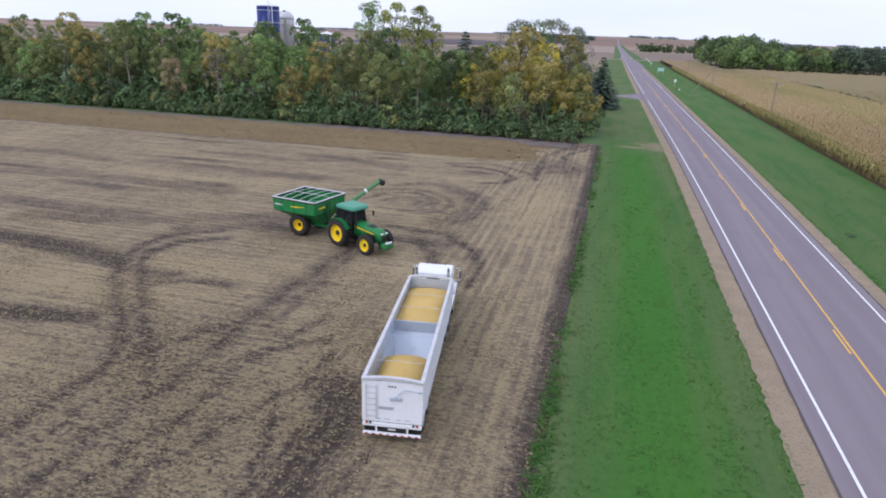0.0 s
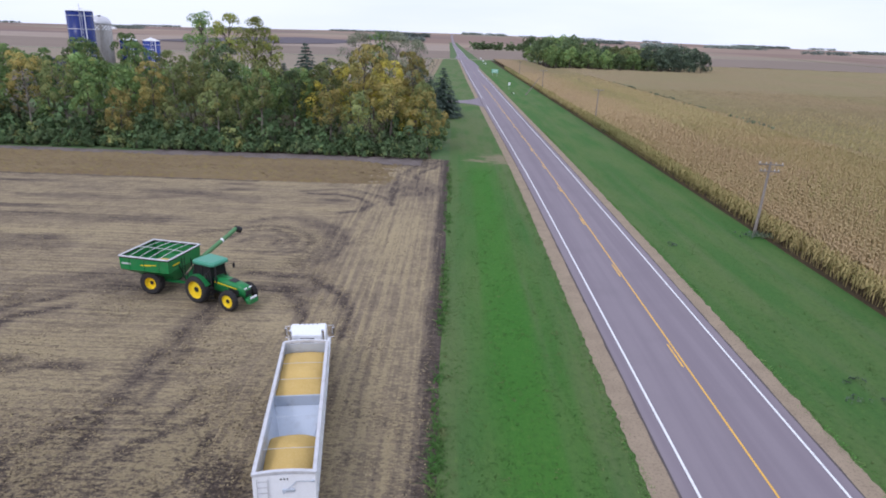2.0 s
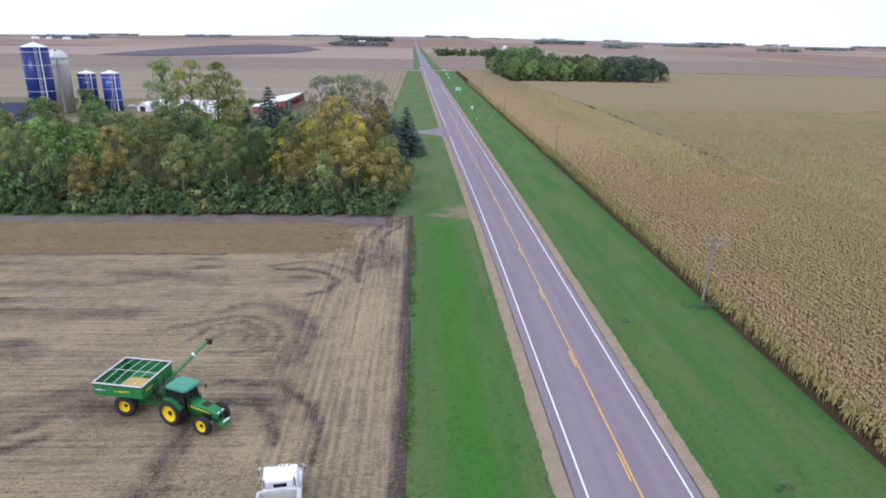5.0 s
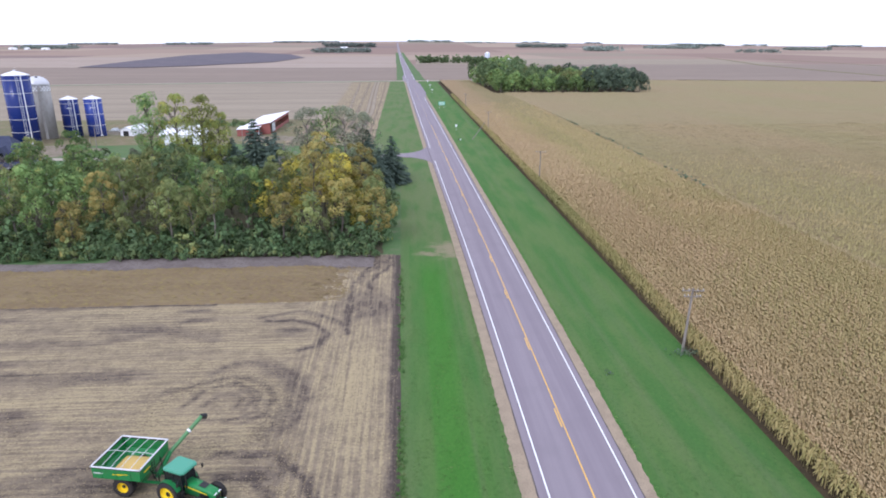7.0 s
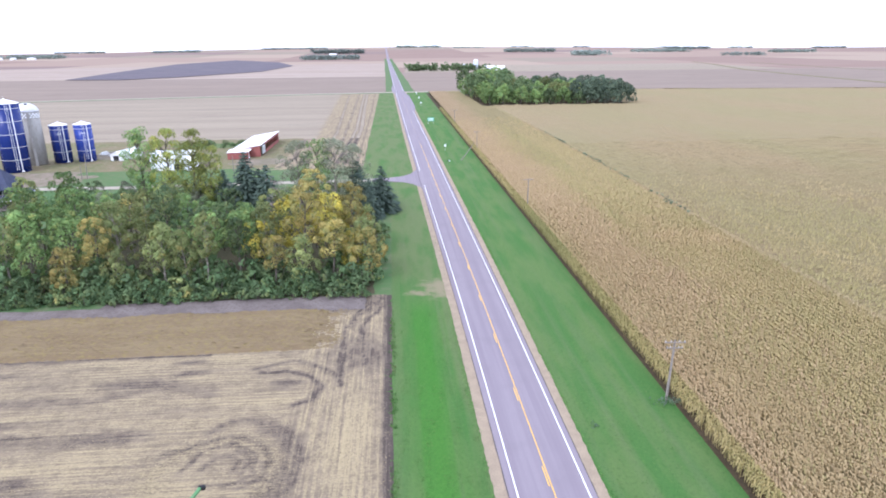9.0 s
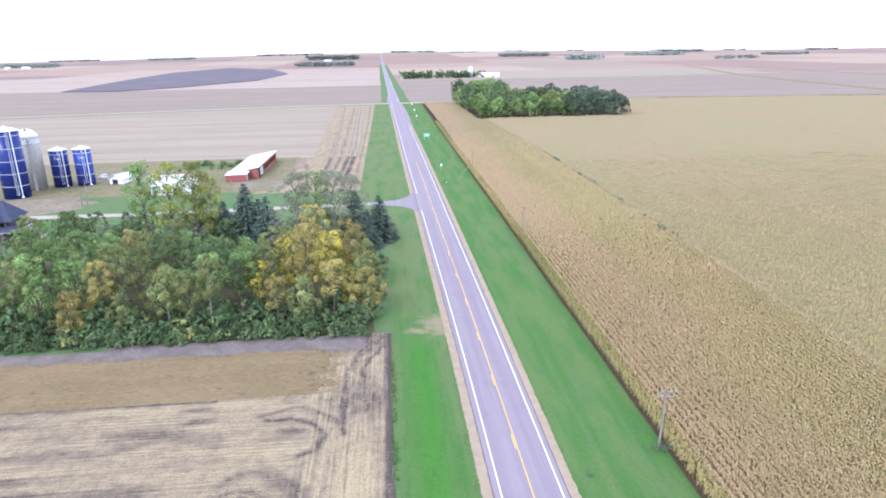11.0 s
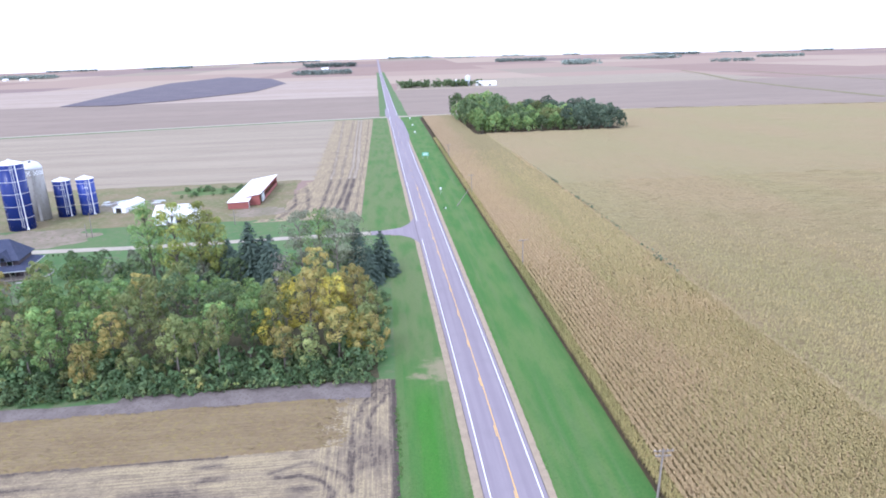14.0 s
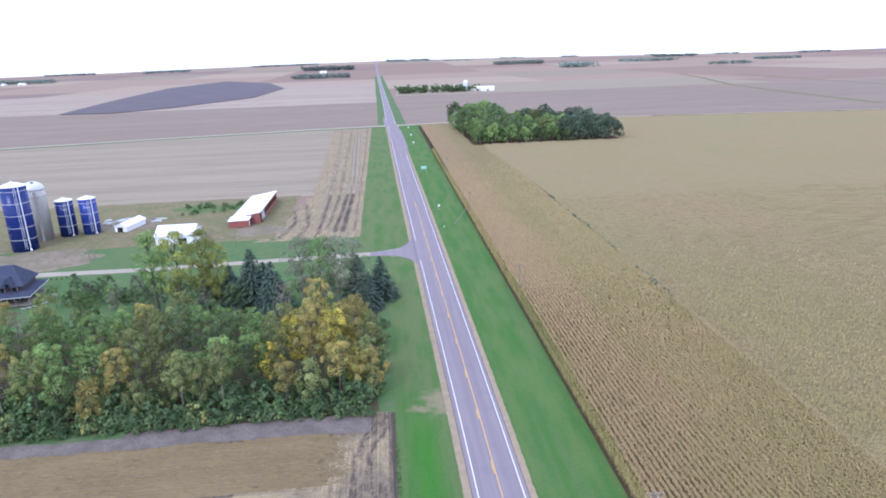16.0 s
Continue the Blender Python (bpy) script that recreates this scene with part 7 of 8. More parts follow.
def grain_cart():
    t = thing("grain_cart", CART, "green grain cart with an unfolded auger, partly filled", "grain cart")
    W, Y0, Y1 = 2.02, -2.0, 2.0
    rim = [(-W, Y0), (W, Y0), (W, Y1), (-W, Y1)]
    mid = [(-W, Y0 + 0.05), (W, Y0 + 0.05), (W, Y1 - 0.05), (-W, Y1 - 0.05)]
    low = [(-1.15, Y0 + 0.75), (1.15, Y0 + 0.75), (1.15, Y1 - 0.35), (-1.15, Y1 - 0.35)]
    foot = [(-0.45, -0.6), (0.45, -0.6), (0.45, 1.25), (-0.45, 1.25)]
    rings = [(foot, 0.75), (low, 1.42), (mid, 1.98), (rim, 2.86)]
    b = Build()
    loops = [[(x, y, z) for x, y in pts] for pts, z in rings]
    inner = [[(x * 0.975, y * 0.975, z + 0.01) for x, y in pts] for pts, z in rings[::-1]]
    b.loft(loops + inner, caps=False)
    b.loft([[(x, y, 0.75) for x, y in foot], [(x * 0.97, y * 0.97, 0.79) for x, y in foot]])
    body = part("body", b, M_GREEN, t, "green painted steel tank")
    b = Build()
    up = [[(x * k, y * k, z) for x, y in rim] for k, z in ((1.0, 2.862), (1.0, 2.96), (0.97, 2.96), (0.97, 2.862))]
    b.loft(up + [up[0]], caps=False)
    part("upper_band", b, M_BLACK, t, "black extension band")
    b = Build()
    for (xa, ya), (xb, yb) in zip(rim, rim[1:] + rim[:1]):
        m = ((xa + xb) / 2, (ya + yb) / 2)
        b.box(m[0], m[1], 3.0, abs(xb - xa) + 0.14, abs(yb - ya) + 0.14, 0.08, 0.02)
    part("top_rail", b, M_RAIL, t, "pale rail round the rim")
    for y in (-1.2, -0.4, 0.4, 1.2):
        b = Build()
        b.path([(W * (k / 4 - 1), y, 2.98 + 0.12 * (1 - (k / 4 - 1) ** 2)) for k in range(9)], 0.024, 6)
        part("tarp_bow", b, M_RAIL, t, "thin pale tarp bow")
    b = Build()
    b.path([(0, Y0, 3.0), (0, Y0 + 0.5, 3.09), (0, Y1 - 0.5, 3.09), (0, Y1, 3.0)], 0.022, 6)
    part("tarp_ridge", b, M_RAIL, t, "thin pale ridge bar over the bows")
    for s in (-1, 1):
        b = Build()
        b.box(s * (W + 0.012), 0.35, 2.48, 0.012, 1.3, 0.05, 0, Matrix.Translation((0, 0.35, 2.48)) @ Matrix.Rotation(s * 0.0 + 0.06, 4, "X") @ Matrix.Translation((0, -0.35, -2.48)))
        b.box(s * (W + 0.012), 0.15, 2.42, 0.012, 0.8, 0.04)
        part("side_stripe", b, M_YELLOW, body, "yellow stripe decal")
        b = Build()
        b.box(s * (W + 0.012), -1.45, 2.46, 0.012, 0.75, 0.12)
        part("lettering_bar", b, M_RAIL, body, "pale bar of lettering")
        wheel(t, s * 1.28, 0.0, 0.86, 0.72, 0.46, M_YELLOW, "yellow painted rim", 16, 0.16)
        for k in range(3):
            b = Build()
            y = -1.2 + k * 1.2
            b.box(s * (W + 0.02), y, 2.42, 0.05, 0.06, 0.84, 0.01)
            part("stake", b, M_GREEN, body)
    b = Build()
    b.box(W * 0.55, Y1 + 0.012, 2.44, 0.8, 0.012, 0.10)
    part("front_stripe", b, M_YELLOW, body, "yellow stripe decal")
    b = Build()
    for s in (-1, 1):
        b.box(s * 0.55, 0.9, 0.82, 0.16, 3.2, 0.2, 0.02)
        m = look((s * 0.55, 2.4, 0.78), (0, 3.5, 0.55))
        b.tube((s * 0.55, 2.4, 0.78), (0.0, 3.55, 0.55), 0.09, 0.08, 8)
    b.box(0, 0, 0.86, 2.3, 0.28, 0.26, 0.03)
    b.box(0, 3.6, 0.52, 0.16, 0.35, 0.12, 0.02)
    part("frame", b, M_GREEN, t, "green frame and tongue")
    for s in (-1, 1):
        b = Build()
        b.tube((s * 0.75, 1.95, 2.3), (s * 0.5, 2.3, 0.85), 0.04, 0.04, 6)
        part("brace", b, M_BLACK, t)
    b = Build()
    b.tube((0.35, 2.35, 0.7), (0.35, 2.35, 1.5), 0.05, 0.05, 8)
    part("jack", b, M_BLACK, t)
    b = Build()
    for k in range(6):
        b.tube((0.2, 2.08, 1.3 + 0.26 * k), (0.55, 2.08, 1.3 + 0.26 * k), 0.016, 0.016, 6)
    for x in (0.2, 0.55):
        b.tube((x, 2.08, 1.1), (x, 2.08, 2.75), 0.02, 0.02, 6)
    part("ladder", b, M_BLACK, t)
    # auger: lower tube along the front corner, upper tube swung out to the side
    b = Build()
    b.tube((-0.1, 1.9, 0.75), (-1.75, 2.25, 2.05), 0.19, 0.19, 14)
    part("lower_auger", b, M_GREEN, t, "green lower auger tube")
    b = Build()
    b.tube((-1.7, 2.25, 2.02), (-4.6, 3.7, 3.7), 0.17, 0.17, 14)
    up_auger = part("upper_auger", b, M_PALEGREEN, t, "faded green upper auger tube")
    b = Build()
    b.tube((-3.35, 3.07, 2.97), (-3.48, 3.14, 3.05), 0.185, 0.185, 14)
    part("band", b, M_WHITE, up_auger, "white band")
    b = Build()
    b.tube((-4.55, 3.68, 3.74), (-4.95, 3.84, 3.5), 0.22, 0.26, 12)
    part("spout", b, M_BLACK, up_auger, "black rubber spout")
    me = heap(-1.15, 1.15, -1.2, 1.55, 1.72, 2.2, 5, 0.0, 0.25, 0.45)
    ob = new("grain", me)
    ob.matrix_world = CART
    tagged(ob, "small heap of tan grain inside the green cart", "grain")


grain_cart()

# ---------------------------------------------------------------- silos
def blue_silo(x, y, r, h, mat, label, turn, bands, mast=0.0):
    t = thing("silo", pose(x, y, 0, 0, 0, turn), label, "silo", "silos of the farm")
    b = Build()
    b.lathe([(r, 0), (r, h)], 40)
    body = part("shell", b, mat, t, "enamelled steel shell", True)
    for k in range(bands):
        z = h * (k + 1) / (bands + 0.35)
        c = Build()
        c.lathe([(r + 0.01, z - 0.09), (r + 0.05, z - 0.09), (r + 0.05, z + 0.09), (r + 0.01, z + 0.09)], 40)
        part("band", c, M_RAIL, body, "pale ring band")
    c = Build()
    c.lathe([(r + 0.12, h - 0.02), (r + 0.12, h + 0.10), (r * 0.55, h + r * 0.20), (0.35, h + r * 0.34), (0.35, h + r * 0.40), (0.0, h + r * 0.41)], 40)
    part("roof", c, M_WHITEROOF, t, "white shallow cone roof")
    c = Build()
    for k in range(24):
        a = 2 * math.pi * k / 24
        c.tube((math.cos(a) * (r + 0.02), math.sin(a) * (r + 0.02), 0.05), (math.cos(a) * (r + 0.02), math.sin(a) * (r + 0.02), h), 0.025, 0.025, 4)
    part("seams", c, mat, body)
    # chute and caged ladder on the side towards the field
    c = Build()
    for dx in (-0.32, 0.32):
        c.tube((dx, -r - 0.22, 1.0), (dx, -r - 0.22, h + 0.6), 0.05, 0.05, 6)
    for k in range(int(h / 0.6)):
        c.tube((-0.32, -r - 0.22, 1.2 + 0.6 * k), (0.32, -r - 0.22, 1.2 + 0.6 * k), 0.03, 0.03, 5)
    part("ladder", c, M_WHITE, t, "white caged ladder")
    c = Build()
    c.tube((1.25, -r - 0.05, 0.8), (1.25, -r * 0.985 - 0.1, h), 0.16, 0.16, 10)
    c.tube((1.25, -r - 0.05, 0.8), (0.9, -r - 0.7, 0.3), 0.16, 0.16, 10)
    c.tube((1.25, -r - 0.05, 0.8), (1.6, -r - 0.7, 0.3), 0.16, 0.16, 10)
    part("fill_pipe", c, M_WHITE, t, "white fill pipe")
    if mast:
        c = Build()
        c.tube((0, -r * 0.6, h), (0, -r * 0.6, h + mast), 0.1, 0.05, 6)
        c.tube((0, -r * 0.6, h + mast * 0.6), (0, -r - 0.2, h + 0.2), 0.06, 0.06, 6)
        part("mast", c, M_RAIL, t)
    else:
        c = Build()
        c.box(-0.2, -r - 0.06, h * 0.78, 1.5, 0.03, 0.28)
        part("lettering_bar", c, M_WHITE, t, "white bar of lettering")
    return t


blue_silo(-146.5, 213.5, 4.2, 23.4, M_BLUE, "tall dark blue steel silo with a white roof", 32, 5, 2.4)
blue_silo(-139.2, 231.5, 3.05, 13.9, M_BLUE, "short dark blue steel silo with a white roof", 28, 3)
blue_silo(-131.4, 233.5, 3.05, 13.9, M_BLUE2, "short bright blue steel silo with a white roof", 26, 3)


def concrete_silo(x, y, r, h):
    t = thing("silo", pose(x, y, 0, 0, 0, 30), "tall pale concrete stave silo with a ribbed metal dome", "silo", "silos of the farm")
    b = Build()
    b.lathe([(r, 0), (r, h)], 40)
    body = part("stave_wall", b, M_CONCRETE, t, "pale concrete staves", True)
    for k in range(30):
        c = Build()
        z = 0.5 + k * (h - 0.8) / 30
        c.lathe([(r + 0.002, z - 0.02), (r + 0.03, z - 0.02), (r + 0.03, z + 0.02), (r + 0.002, z + 0.02)], 32)
        part("hoop", c, M_CONCRETE, body)
    c = Build()
    c.lathe([((r + 0.12) * math.cos(a), h + 0.02 + r * 0.85 * math.sin(a)) for a in (math.pi / 2 * k / 8 for k in range(9))], 40)
    part("dome", c, M_RAIL, t, "pale ribbed metal dome", True)
    c = Build()
    for k in range(40):
        for j in range(3):
            if (k + j) % 2:
                a = 2 * math.pi * k / 40
                c.box(0, 0, 0, 0.6, 0.03, 0.55, 0, Matrix.Rotation(a, 4, "Z") @ Matrix.Translation((0, -r - 0.02, h - 0.45 - j * 0.6)))
    part("checker_band", c, M_WHITE, t, "pale checkered band under the dome")
    c = Build()
    c.box(0, -r - 0.35, h / 2, 0.9, 0.7, h, 0.05)
    part("chute", c, M_CONCRETE, t, "grey unloading chute")
    c = Build()
    c.box(0, -r * 0.45, h + r * 0.78, 0.9, 0.7, 0.5, 0.05)
    part("hatch", c, M_BLACK, t)


concrete_silo(-147.2, 227.5, 3.8, 19.2)


# ---------------------------------------------------------------- sheds, barn, house
def cattle_barn():
    """Long single-slope shed, open to the east, with a lean-to at its south end."""
    t = thing("barn", pose(-66.2, 234.5, 0, 0, 0, 0), "long red cattle barn with a white sloping roof", "barn")
    L, D, HE, HW = 43.0, 11.0, 4.5, 2.6
    b = Build()
    b.slab([(0.5, -0.5, HE + 0.12), (0.5, L + 0.5, HE + 0.12), (-D - 0.5, L + 0.5, HW + 0.02), (-D - 0.5, -0.5, HW + 0.02)], 0.12)
    roof = part("roof", b, M_WHITEROOF, t, "white ribbed metal roof")
    c = Build()
    for k in range(43):
        c.box(-D / 2, 0.2 + k, (HE + HW) / 2 + 0.1, D + 0.8, 0.05, 0.05, 0, Matrix.Translation((-D / 2, 0, (HE + HW) / 2 + 0.1)) @ Matrix.Rotation(-math.atan2(HE - HW + 0.1, D + 1), 4, "Y") @ Matrix.Translation((D / 2, 0, -(HE + HW) / 2 - 0.1)))
    part("roof_ribs", c, M_WHITEROOF, roof)
    b = Build()
    b.box(-D, L / 2, HW / 2, 0.15, L, HW)
    part("wall", b, M_BARNRED, t, "red board wall")
    for y in (0.0, L):
        b = Build()
        b.loft([[(0, y - 0.07, 0), (-D, y - 0.07, 0), (-D, y - 0.07, HW), (0, y - 0.07, HE)], [(0, y + 0.07, 0), (-D, y + 0.07, 0), (-D, y + 0.07, HW), (0, y + 0.07, HE)]])
        part("wall", b, M_BARNRED, t, "red board wall")
    b = Build()
    b.box(0, L / 2 + 5, HE - 0.6, 0.14, L - 10, 1.1)
    b.box(0, L / 2 + 5, 0.6, 0.14, L - 10, 1.2)
    part("wall", b, M_BARNRED, t, "red board wall with an open strip")
    for k in range(12):
        b = Build()
        b.box(-0.02, 0.6 + k * 3.8, HE / 2, 0.2, 0.2, HE)
        part("post", b, M_BARNRED, t)
    b = Build()
    b.box(0.3, 5.5, 2.2, 0.3, 5.5, 3.2, 0.05)
    part("feed_room", b, M_SIGN, t, "pale grey metal feed room")
    b = Build()
    b.slab([(-3.2, -6.0, 2.9), (-3.2, 0.6, 3.3), (-11.6, 0.6, 3.1), (-11.6, -6.0, 2.7)], 0.12)
    part("lean_to_roof", b, M_WHITEROOF, t, "white metal lean-to roof")
    b = Build()
    b.box(-7.4, -5.6, 1.35, 8.0, 0.14, 2.65)
    b.box(-11.3, -2.7, 1.35, 0.14, 5.8, 2.65)
    part("lean_to_wall", b, M_BARNRED, t, "red board wall")
    b = Build()
    b.box(-3.6, -4.2, 1.2, 0.14, 1.2, 2.2)
    part("door", b, M_WHITE, t, "white door")


cattle_barn()


def gable_shed(x, y, turn, w, d, eave, ridge, wall, roofm, label, door):
    t = thing("shed", pose(x, y, max(0.0, float(far_height(np.array(float(x)), np.array(float(y)))) - 0.1), 0, 0, turn), label, "shed")
    for s in (-1, 1):
        b = Build()
        b.box(0, s * d / 2, eave / 2, w, 0.15, eave)
        part("wall", b, wall, t)
        b = Build()
        b.loft([[(s * w / 2 - 0.07, -d / 2, 0), (s * w / 2 - 0.07, d / 2, 0), (s * w / 2 - 0.07, d / 2, eave), (s * w / 2 - 0.07, 0, ridge), (s * w / 2 - 0.07, -d / 2, eave)],
                [(s * w / 2 + 0.07, -d / 2, 0), (s * w / 2 + 0.07, d / 2, 0), (s * w / 2 + 0.07, d / 2, eave), (s * w / 2 + 0.07, 0, ridge), (s * w / 2 + 0.07, -d / 2, eave)]])
        part("gable", b, wall, t)
        b = Build()
        e = 0.4
        dz = (ridge - eave) * e / (d / 2)
        b.slab([(-w / 2 - e, 0, ridge + 0.1), (w / 2 + e, 0, ridge + 0.1), (w / 2 + e, s * (d / 2 + e), eave + 0.1 - dz), (-w / 2 - e, s * (d / 2 + e), eave + 0.1 - dz)][::s], 0.1)
        part("roof", b, roofm, t)
    # a black panel on the closed wall stands for the doorway's inner shade
    b = Build()
    b.box(*door)
    part("door", b, M_BLACK, t, "black panel standing for the shade in a doorway")
    return t


gable_shed(-92.0, 213.5, 0, 13.4, 11.0, 3.6, 6.2, M_WHITE, M_WHITEROOF, "white metal machine shed behind the tall trees", (2.6, -5.60, 1.2, 3.2, 0.05, 2.3))
gable_shed(-118.6, 238.5, 79, 13.5, 5.0, 2.2, 3.4, M_WHITE, M_WHITEROOF, "small white shed with an open end", (-6.85, 0.3, 0.95, 0.05, 2.2, 1.8))


def farm_house():
    t = thing("house", Matrix.LocRotScale((-124.0, 158.5, 0), Euler((0, 0, radians(8))), (1.1, 1.1, 1.1)), "dark two-storey farmhouse with blue-grey hipped roofs and a porch", "house")
    b = Build()
    b.box(0, 0, 2.4, 12.0, 9.0, 4.8, 0.03)
    body = part("wall", b, M_SIDING, t, "dark plum-grey siding")
    b = Build()
    b.loft([[(-6.7, -5.2, 4.7), (6.7, -5.2, 4.7), (6.7, 5.2, 4.7), (-6.7, 5.2, 4.7)], [(-6.7, -5.2, 4.9), (6.7, -5.2, 4.9), (6.7, 5.2, 4.9), (-6.7, 5.2, 4.9)], [(-1.2, -0.2, 9.2), (3.4, -0.2, 9.2), (3.4, 0.2, 9.2), (-1.2, 0.2, 9.2)]])
    roof = part("roof", b, M_SHINGLE, t, "dark blue-grey shingles")
    for x0 in (-4.6, 1.4):
        b = Build()
        b.loft([[(x0, -5.6, 4.8), (x0 + 3.6, -5.6, 4.8), (x0 + 3.6, 0.0, 4.8), (x0, 0.0, 4.8)], [(x0 + 1.7, -5.4, 7.2), (x0 + 1.9, -5.4, 7.2), (x0 + 1.9, 0.0, 7.2), (x0 + 1.7, 0.0, 7.2)]])
        part("cross_gable", b, M_SHINGLE, roof)
        b = Build()
        b.box(x0 + 1.8, -5.66, 5.4, 0.8, 0.06, 0.8)
        part("gable_window", b, M_DARKGLASS, roof)
    b = Build()
    b.loft([[(-8.4, -7.4, 2.5), (8.4, -7.4, 2.5), (8.4, 6.2, 2.5), (-8.4, 6.2, 2.5)], [(-8.4, -7.4, 2.65), (8.4, -7.4, 2.65), (8.4, 6.2, 2.65), (-8.4, 6.2, 2.65)], [(-6.0, -4.6, 3.5), (6.0, -4.6, 3.5), (6.0, 4.6, 3.5), (-6.0, 4.6, 3.5)]])
    part("porch_roof", b, M_SHINGLE, t, "dark blue-grey porch roof")
    b = Build()
    for y in (-7.43, 6.23):
        b.box(0, y, 2.57, 16.9, 0.06, 0.2)
    for x in (-8.43, 8.43):
        b.box(x, -0.6, 2.57, 0.06, 13.6, 0.2)
    part("fascia", b, M_RAIL, t, "pale fascia boards")
    b = Build()
    b.tube((-3, 1, 6.4), (-3, 1, 9.3), 0.4, 0.4, 4)
    part("chimney", b, M_SIDING, roof)
    for z in (1.5, 4.0):
        for x in (-4.2, -1.4, 1.4, 4.2):
            b = Build()
            b.box(x, -4.54, z, 1.1, 0.08, 1.2)
            win = part("window", b, M_DARKGLASS, body)
            c = Build()
            for dx in (-0.6, 0.6):
                c.box(x + dx, -4.56, z, 0.09, 0.1, 1.38)
            for dz in (-0.65, 0.65):
                c.box(x, -4.56, z + dz, 1.29, 0.1, 0.09)
            part("window_frame", c, M_RAIL, win)
    b = Build()
    b.box(0, -6.0, 0.35, 16.4, 2.6, 0.18, 0.02)
    b.box(7.2, 0.5, 0.35, 2.0, 10.4, 0.18, 0.02)
    part("porch_floor", b, M_TIMBER, t, "weathered timber porch")
    for x in (-8.0, -4.8, -1.6, 1.6, 4.8, 8.0):
        b = Build()
        b.box(x, -7.1, 1.45, 0.16, 0.16, 2.2)
        part("porch_post", b, M_TIMBER, t)
    b = Build()
    b.box(0, -7.1, 1.2, 16.0, 0.06, 0.08)
    part("porch_rail", b, M_TIMBER, t)
    for k in range(12):
        a = -1.2 + k * 0.16
        b = Build()
        b.box(4.0 + 8.2 * math.cos(a), -3.0 + 6.5 * math.sin(a), 0.15, 1.1, 0.5, 0.3, 0.06)
        part("border_stone", b, M_CONCRETE, t, "pale stone bed border")


farm_house()


def garden_bush(x, y, s):
    rng = np.random.RandomState(int(abs(x) * 10))
    u = rng.normal(0, 1, (14, 3))
    u /= np.linalg.norm(u, axis=1)[:, None]
    v, f = quads_cloud(np.array([0, 0, 0.8]) + u * 0.5, np.full(14, 0.45), 30, 0.13, rng)
    v[:, 2] = np.maximum(v[:, 2], 0.0)
    ob = new("bush", raw_mesh("bush", v * s, f, LEAF["dark"]))
    ob.location = (x, y, 0)
    tagged(ob, "round dark green bush beside the driveway", "bush", "garden bushes")


garden_bush(-113.0, 175.4, 1.0)
for k in range(7):
    garden_bush(-115.0 - k * 1.5, 175.0 - k * 0.1, 0.35)


def yard_litter():
    """Old boards, sheet metal and bales dumped behind the small shed."""
    rng = np.random.RandomState(91)
    for k in range(34):
        x, y = rng.uniform(-134, -110), rng.uniform(243, 254)
        ln, wd, hh = rng.uniform(1.5, 5.0), rng.uniform(0.3, 1.1), rng.uniform(0.08, 0.35)
        b = Build()
        b.box(0, 0, hh / 2, ln, wd, hh, 0.03)
        b.box(ln * 0.1, wd * 0.2, hh * 1.3, ln * 0.7, wd * 0.5, hh * 0.6, 0.02)
        kind = int(rng.randint(3))
        ob = new("scrap_pile", b.mesh("scrap_pile", (M_SIGN, M_TIMBER, M_CONCRETE)[kind]))
        ob.matrix_world = pose(x, y, 0, 0, 0, rng.uniform(-25, 40))
        tagged(ob, ("pale sheet metal lying on bare ground", "weathered boards stacked on bare ground", "pale concrete slabs dumped on bare ground")[kind], "scrap", "scrap behind the shed")
    weeds = [shrub_proto(95, "shrub", "low green"), shrub_proto(96, "dark", "low dark green")]
    for k in range(26):
        ob = plant(weeds[k % 2], rng.uniform(-106, -74), rng.uniform(254, 276), rng.uniform(0.35, 0.8), rng.uniform(0, 6.28))
        tagged(ob, "clump of tall green weeds behind the white shed", "weeds", "weeds in the yard")


yard_litter()


# ---------------------------------------------------------------- poles and signs
def utility_pole(x, y, h, lean, label, arms=2, z=0.0):
    t = thing("utility_pole", pose(x, y, z, lean[1], lean[0], 0), label, "utility pole", "poles along the corn")
    b = Build()
    b.tube((0, 0, -0.3), (0, 0, h), 0.17, 0.11, 10)
    part("post", b, M_TIMBER, t, "weathered grey wooden post")
    for k in range(arms):
        z1 = h - 0.25 - 0.7 * k
        b = Build()
        b.box(0, -0.13, z1, 2.6 - 0.5 * k, 0.1, 0.13, 0.015)
        b.tube((-0.7, -0.14, z1), (0, -0.12, z1 - 0.55), 0.02, 0.02, 5)
        b.tube((0.7, -0.14, z1), (0, -0.12, z1 - 0.55), 0.02, 0.02, 5)
        arm = part("crossarm", b, M_TIMBER, t, "weathered crossarm")
        for dx in (-1.15 + 0.25 * k, -0.5, 0.5, 1.15 - 0.25 * k):
            b = Build()
            b.lathe([(0.03, 0), (0.05, 0.06), (0.035, 0.1), (0.055, 0.15), (0.0, 0.2)], 8, Matrix.Translation((dx, -0.13, z1 + 0.065)))
            part("insulator", b, M_RAIL, arm)
    return t


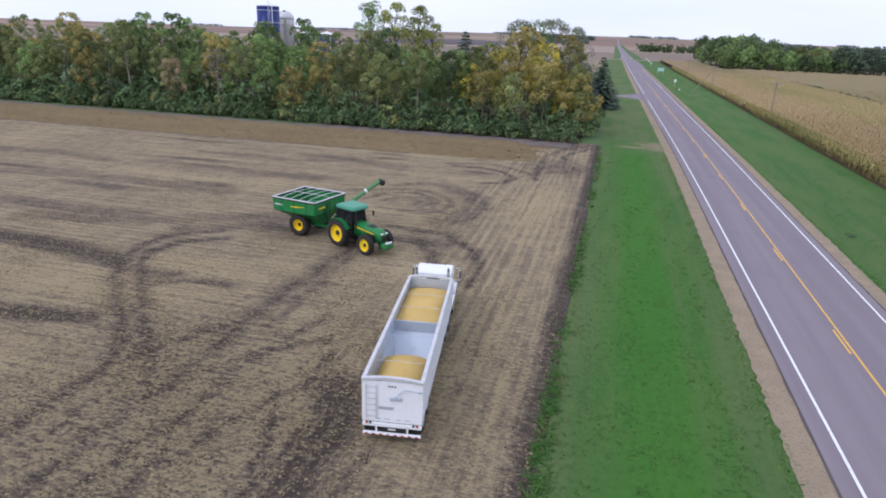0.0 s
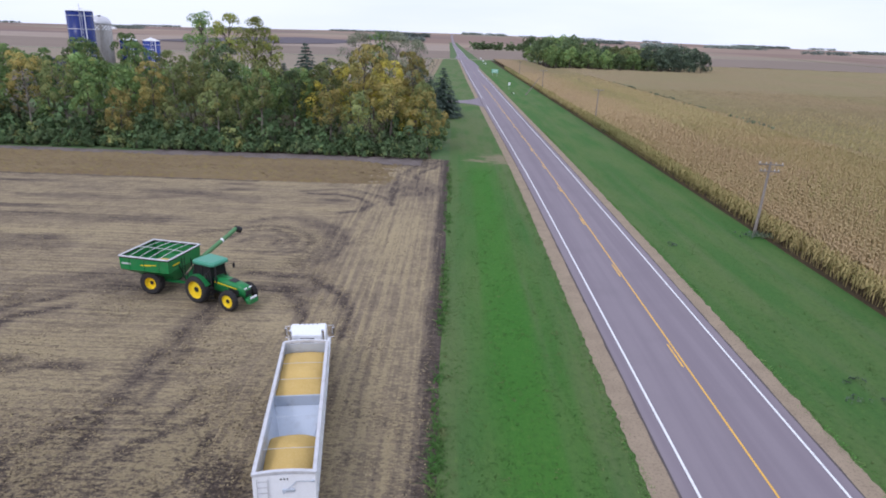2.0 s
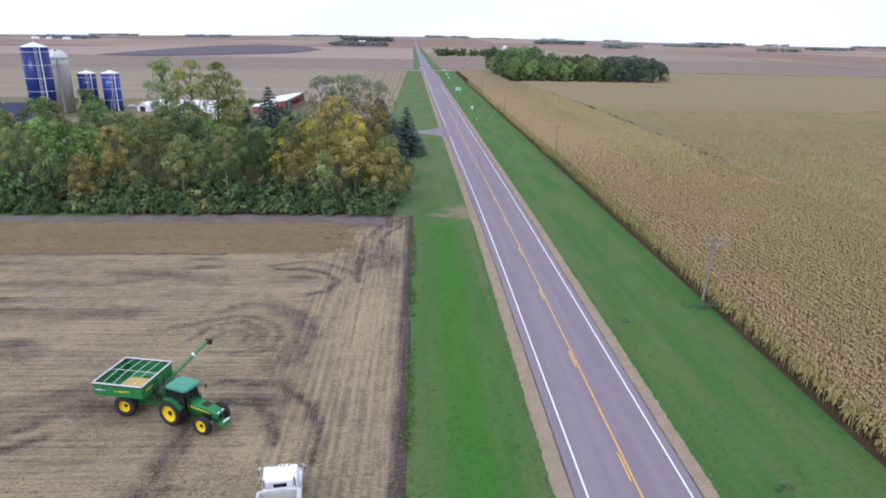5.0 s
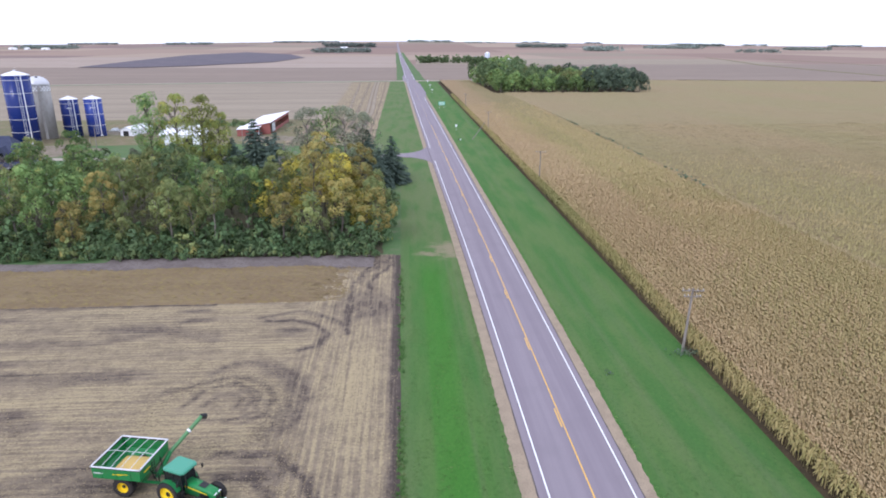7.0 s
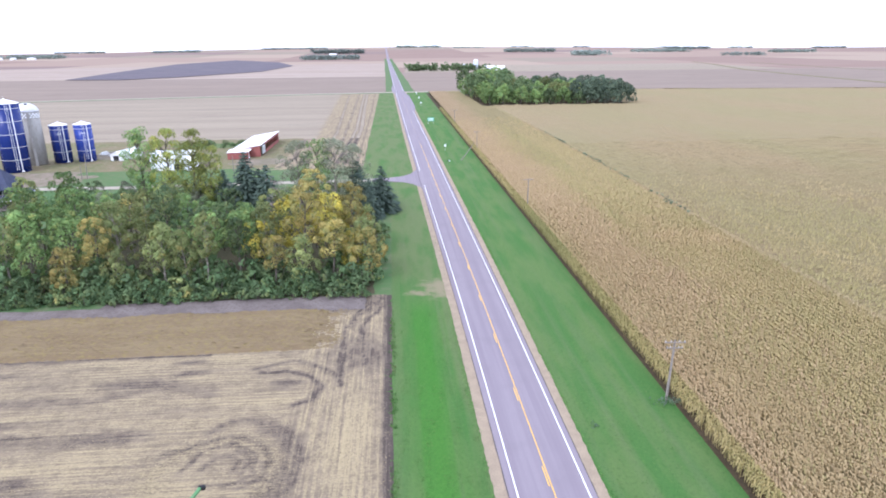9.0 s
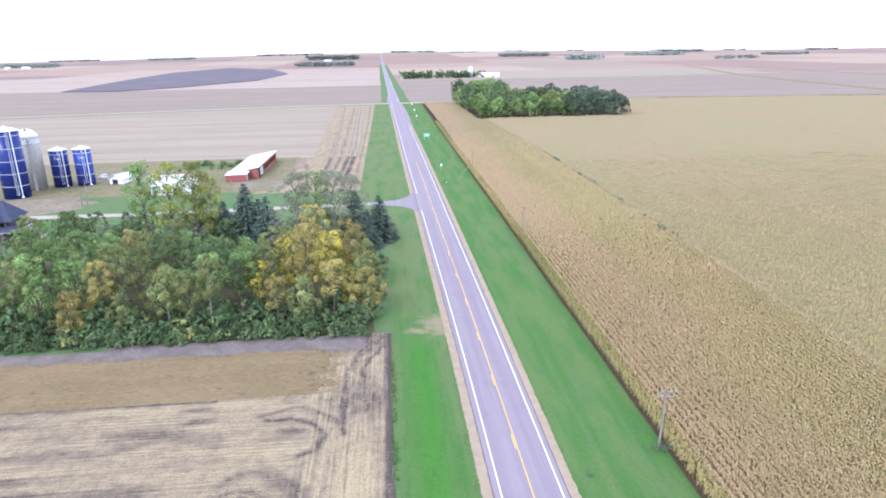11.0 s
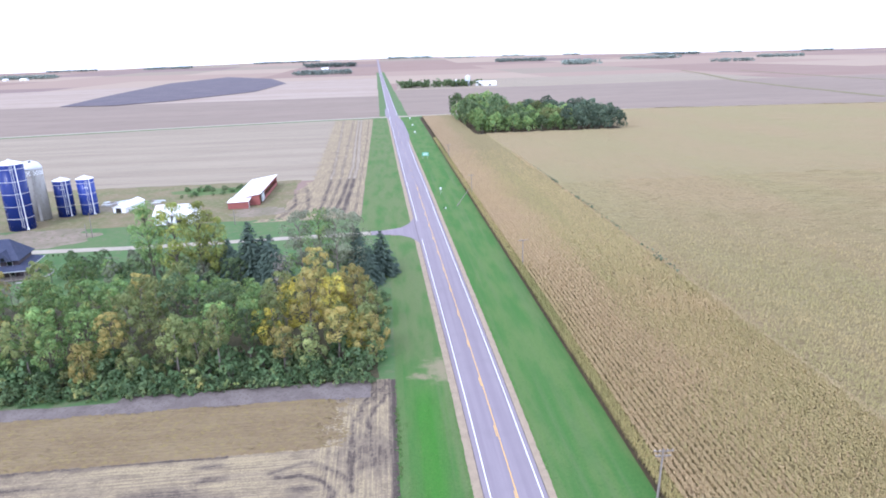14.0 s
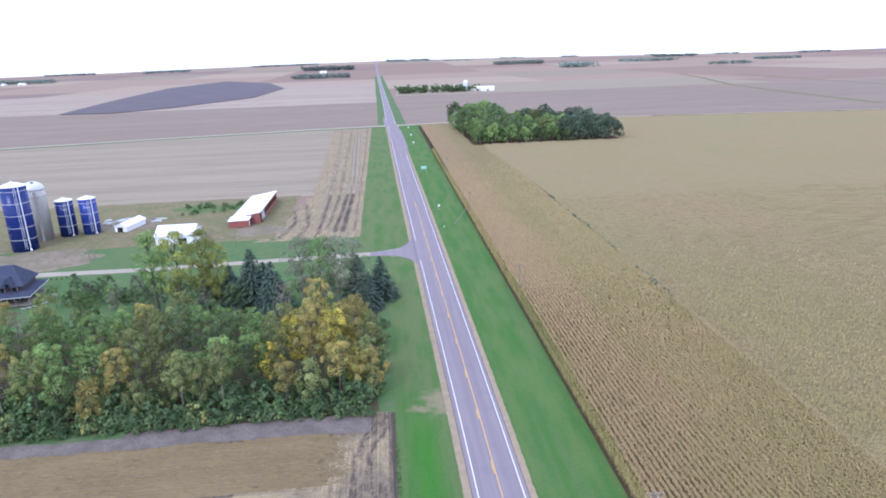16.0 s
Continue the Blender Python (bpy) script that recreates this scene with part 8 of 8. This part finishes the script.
utility_pole(17.55, 44.7, 7.9, (2.0, 0.0), "weathered wooden utility pole with two crossarms beside the corn")
utility_pole(20.3, 138.3, 8.2, (0.5, 0.0), "slim wooden utility pole rising from the corn", 1)
utility_pole(20.0, 236.0, 8.2, (-0.5, 0.0), "slim wooden utility pole rising from the corn", 1)
utility_pole(20.0, 330.0, 8.2, (0.4, 0.0), "slim wooden utility pole rising from the corn", 1)
utility_pole(11.4, 215.5, 8.2, (36.0, 1.0), "bare wooden pole leaning hard over the verge", 0)
utility_pole(-115.0, 195.5, 8.5, (2.0, 0.0), "wooden yard pole near the silos", 0)
utility_pole(-117.0, 196.0, 4.5, (0, 0.0), "short pale yard post near the silos", 0)
utility_pole(-69.5, 203.5, 5.5, (0, 0.0), "wooden yard pole in front of the barn", 0)


def road_sign(x, y, w, h, z, mat, label, bars=0, posts=1):
    t = thing("road_sign", pose(x, y, 0, 0, 0, 0), label, "road sign", "signs along the road")
    for k in range(posts):
        b = Build()
        px = 0 if posts == 1 else (-0.35 + 0.7 * k) * w
        b.box(px, 0.05, (z + h) / 2, 0.07, 0.05, z + h)
        part("post", b, M_SIGN, t)
    b = Build()
    b.box(0, 0, z + h / 2, w, 0.03, h, 0.01)
    board = part("board", b, mat, t)
    for k in range(bars):
        b = Build()
        b.box(0, -0.02, z + h * (k + 0.7) / (bars + 0.4), w * 0.75, 0.008, h * 0.16)
        part("lettering_bar", b, M_WHITE, board)
    return t


road_sign(7.4, 336.0, 3.6, 1.9, 1.6, M_SIGNGREEN, "green direction sign on two posts beside the road", 2, 2)
road_sign(7.3, 239.0, 0.75, 1.0, 1.8, M_WHITE, "small white rectangular road sign", 1)
road_sign(7.5, 452.0, 0.9, 0.9, 1.8, M_WHITE, "small white road sign near the crossing", 0)
road_sign(8.0, 500.0, 1.0, 1.0, 1.9, M_WHITE, "white road sign near the crossing", 0)
road_sign(8.5, 560.0, 1.0, 1.0, 1.9, M_WHITE, "white road sign at the crossing", 0)
road_sign(-9.0, 575.0, 0.8, 0.8, 1.9, M_SIGN, "grey back of a road sign", 0)


def mailbox(x, y):
    t = thing("mailbox", pose(x, y, 0), "dark brown mailbox with a white newspaper tube", "mailbox")
    b = Build()
    b.box(0, 0, 0.5, 0.1, 0.1, 1.0, 0.01)
    part("post", b, M_TIMBER, t)
    b = Build()
    b.box(-0.1, 0, 1.12, 0.5, 0.3, 0.28, 0.06)
    part("box", b, M_BLACK, t)
    b = Build()
    b.box(0.55, 0, 1.05, 0.4, 0.3, 0.3, 0.05)
    part("tube", b, M_WHITE, t)


mailbox(5.9, 209.0)


# ---------------------------------------------------------------- far farmstead
def far_farm():
    for x, y, r, h, lab in ((143, 1184, 4.5, 17, "tall pale grain bin of the far farmstead"), (122, 1184, 3.5, 10, "pale grain bin of the far farmstead")):
        t = thing("grain_bin", pose(x, y, 0), lab, "grain bin", "bins of the far farm")
        b = Build()
        b.lathe([(r, -0.3), (r, h)], 20)
        part("shell", b, M_ALU, t, "", True)
        b = Build()
        b.lathe([(r + 0.2, h), (0.3, h + r * 0.6), (0, h + r * 0.6)], 20)
        part("roof", b, M_WHITEROOF, t)
    for x, y, w, d in ((166, 1186, 14, 10), (182, 1172, 24, 12)):
        gable_shed(x, y, 0, w, d, 5.0, 8.0, M_WHITE, M_WHITEROOF, "white building of the far farmstead", (0, -d / 2 - 0.06, 1.6, 3.0, 0.05, 3.0))


far_farm()
for x, y, w, turn in ((-1545, 2705, 26, 12), (-1500, 2722, 18, 80), (-1415, 2694, 30, -15)):
    gable_shed(x, y, turn, w, 14, 5.0, 8.0, M_WHITE, M_WHITEROOF, "white building of a farmstead far off", (0, -7.06, 1.8, 4.0, 0.05, 3.6))
gable_shed(-262, 2900, 10, 30, 16, 6.0, 10.0, M_WHITE, M_WHITEROOF, "white building of a farmstead far off", (0, -8.06, 1.8, 4.0, 0.05, 3.6))
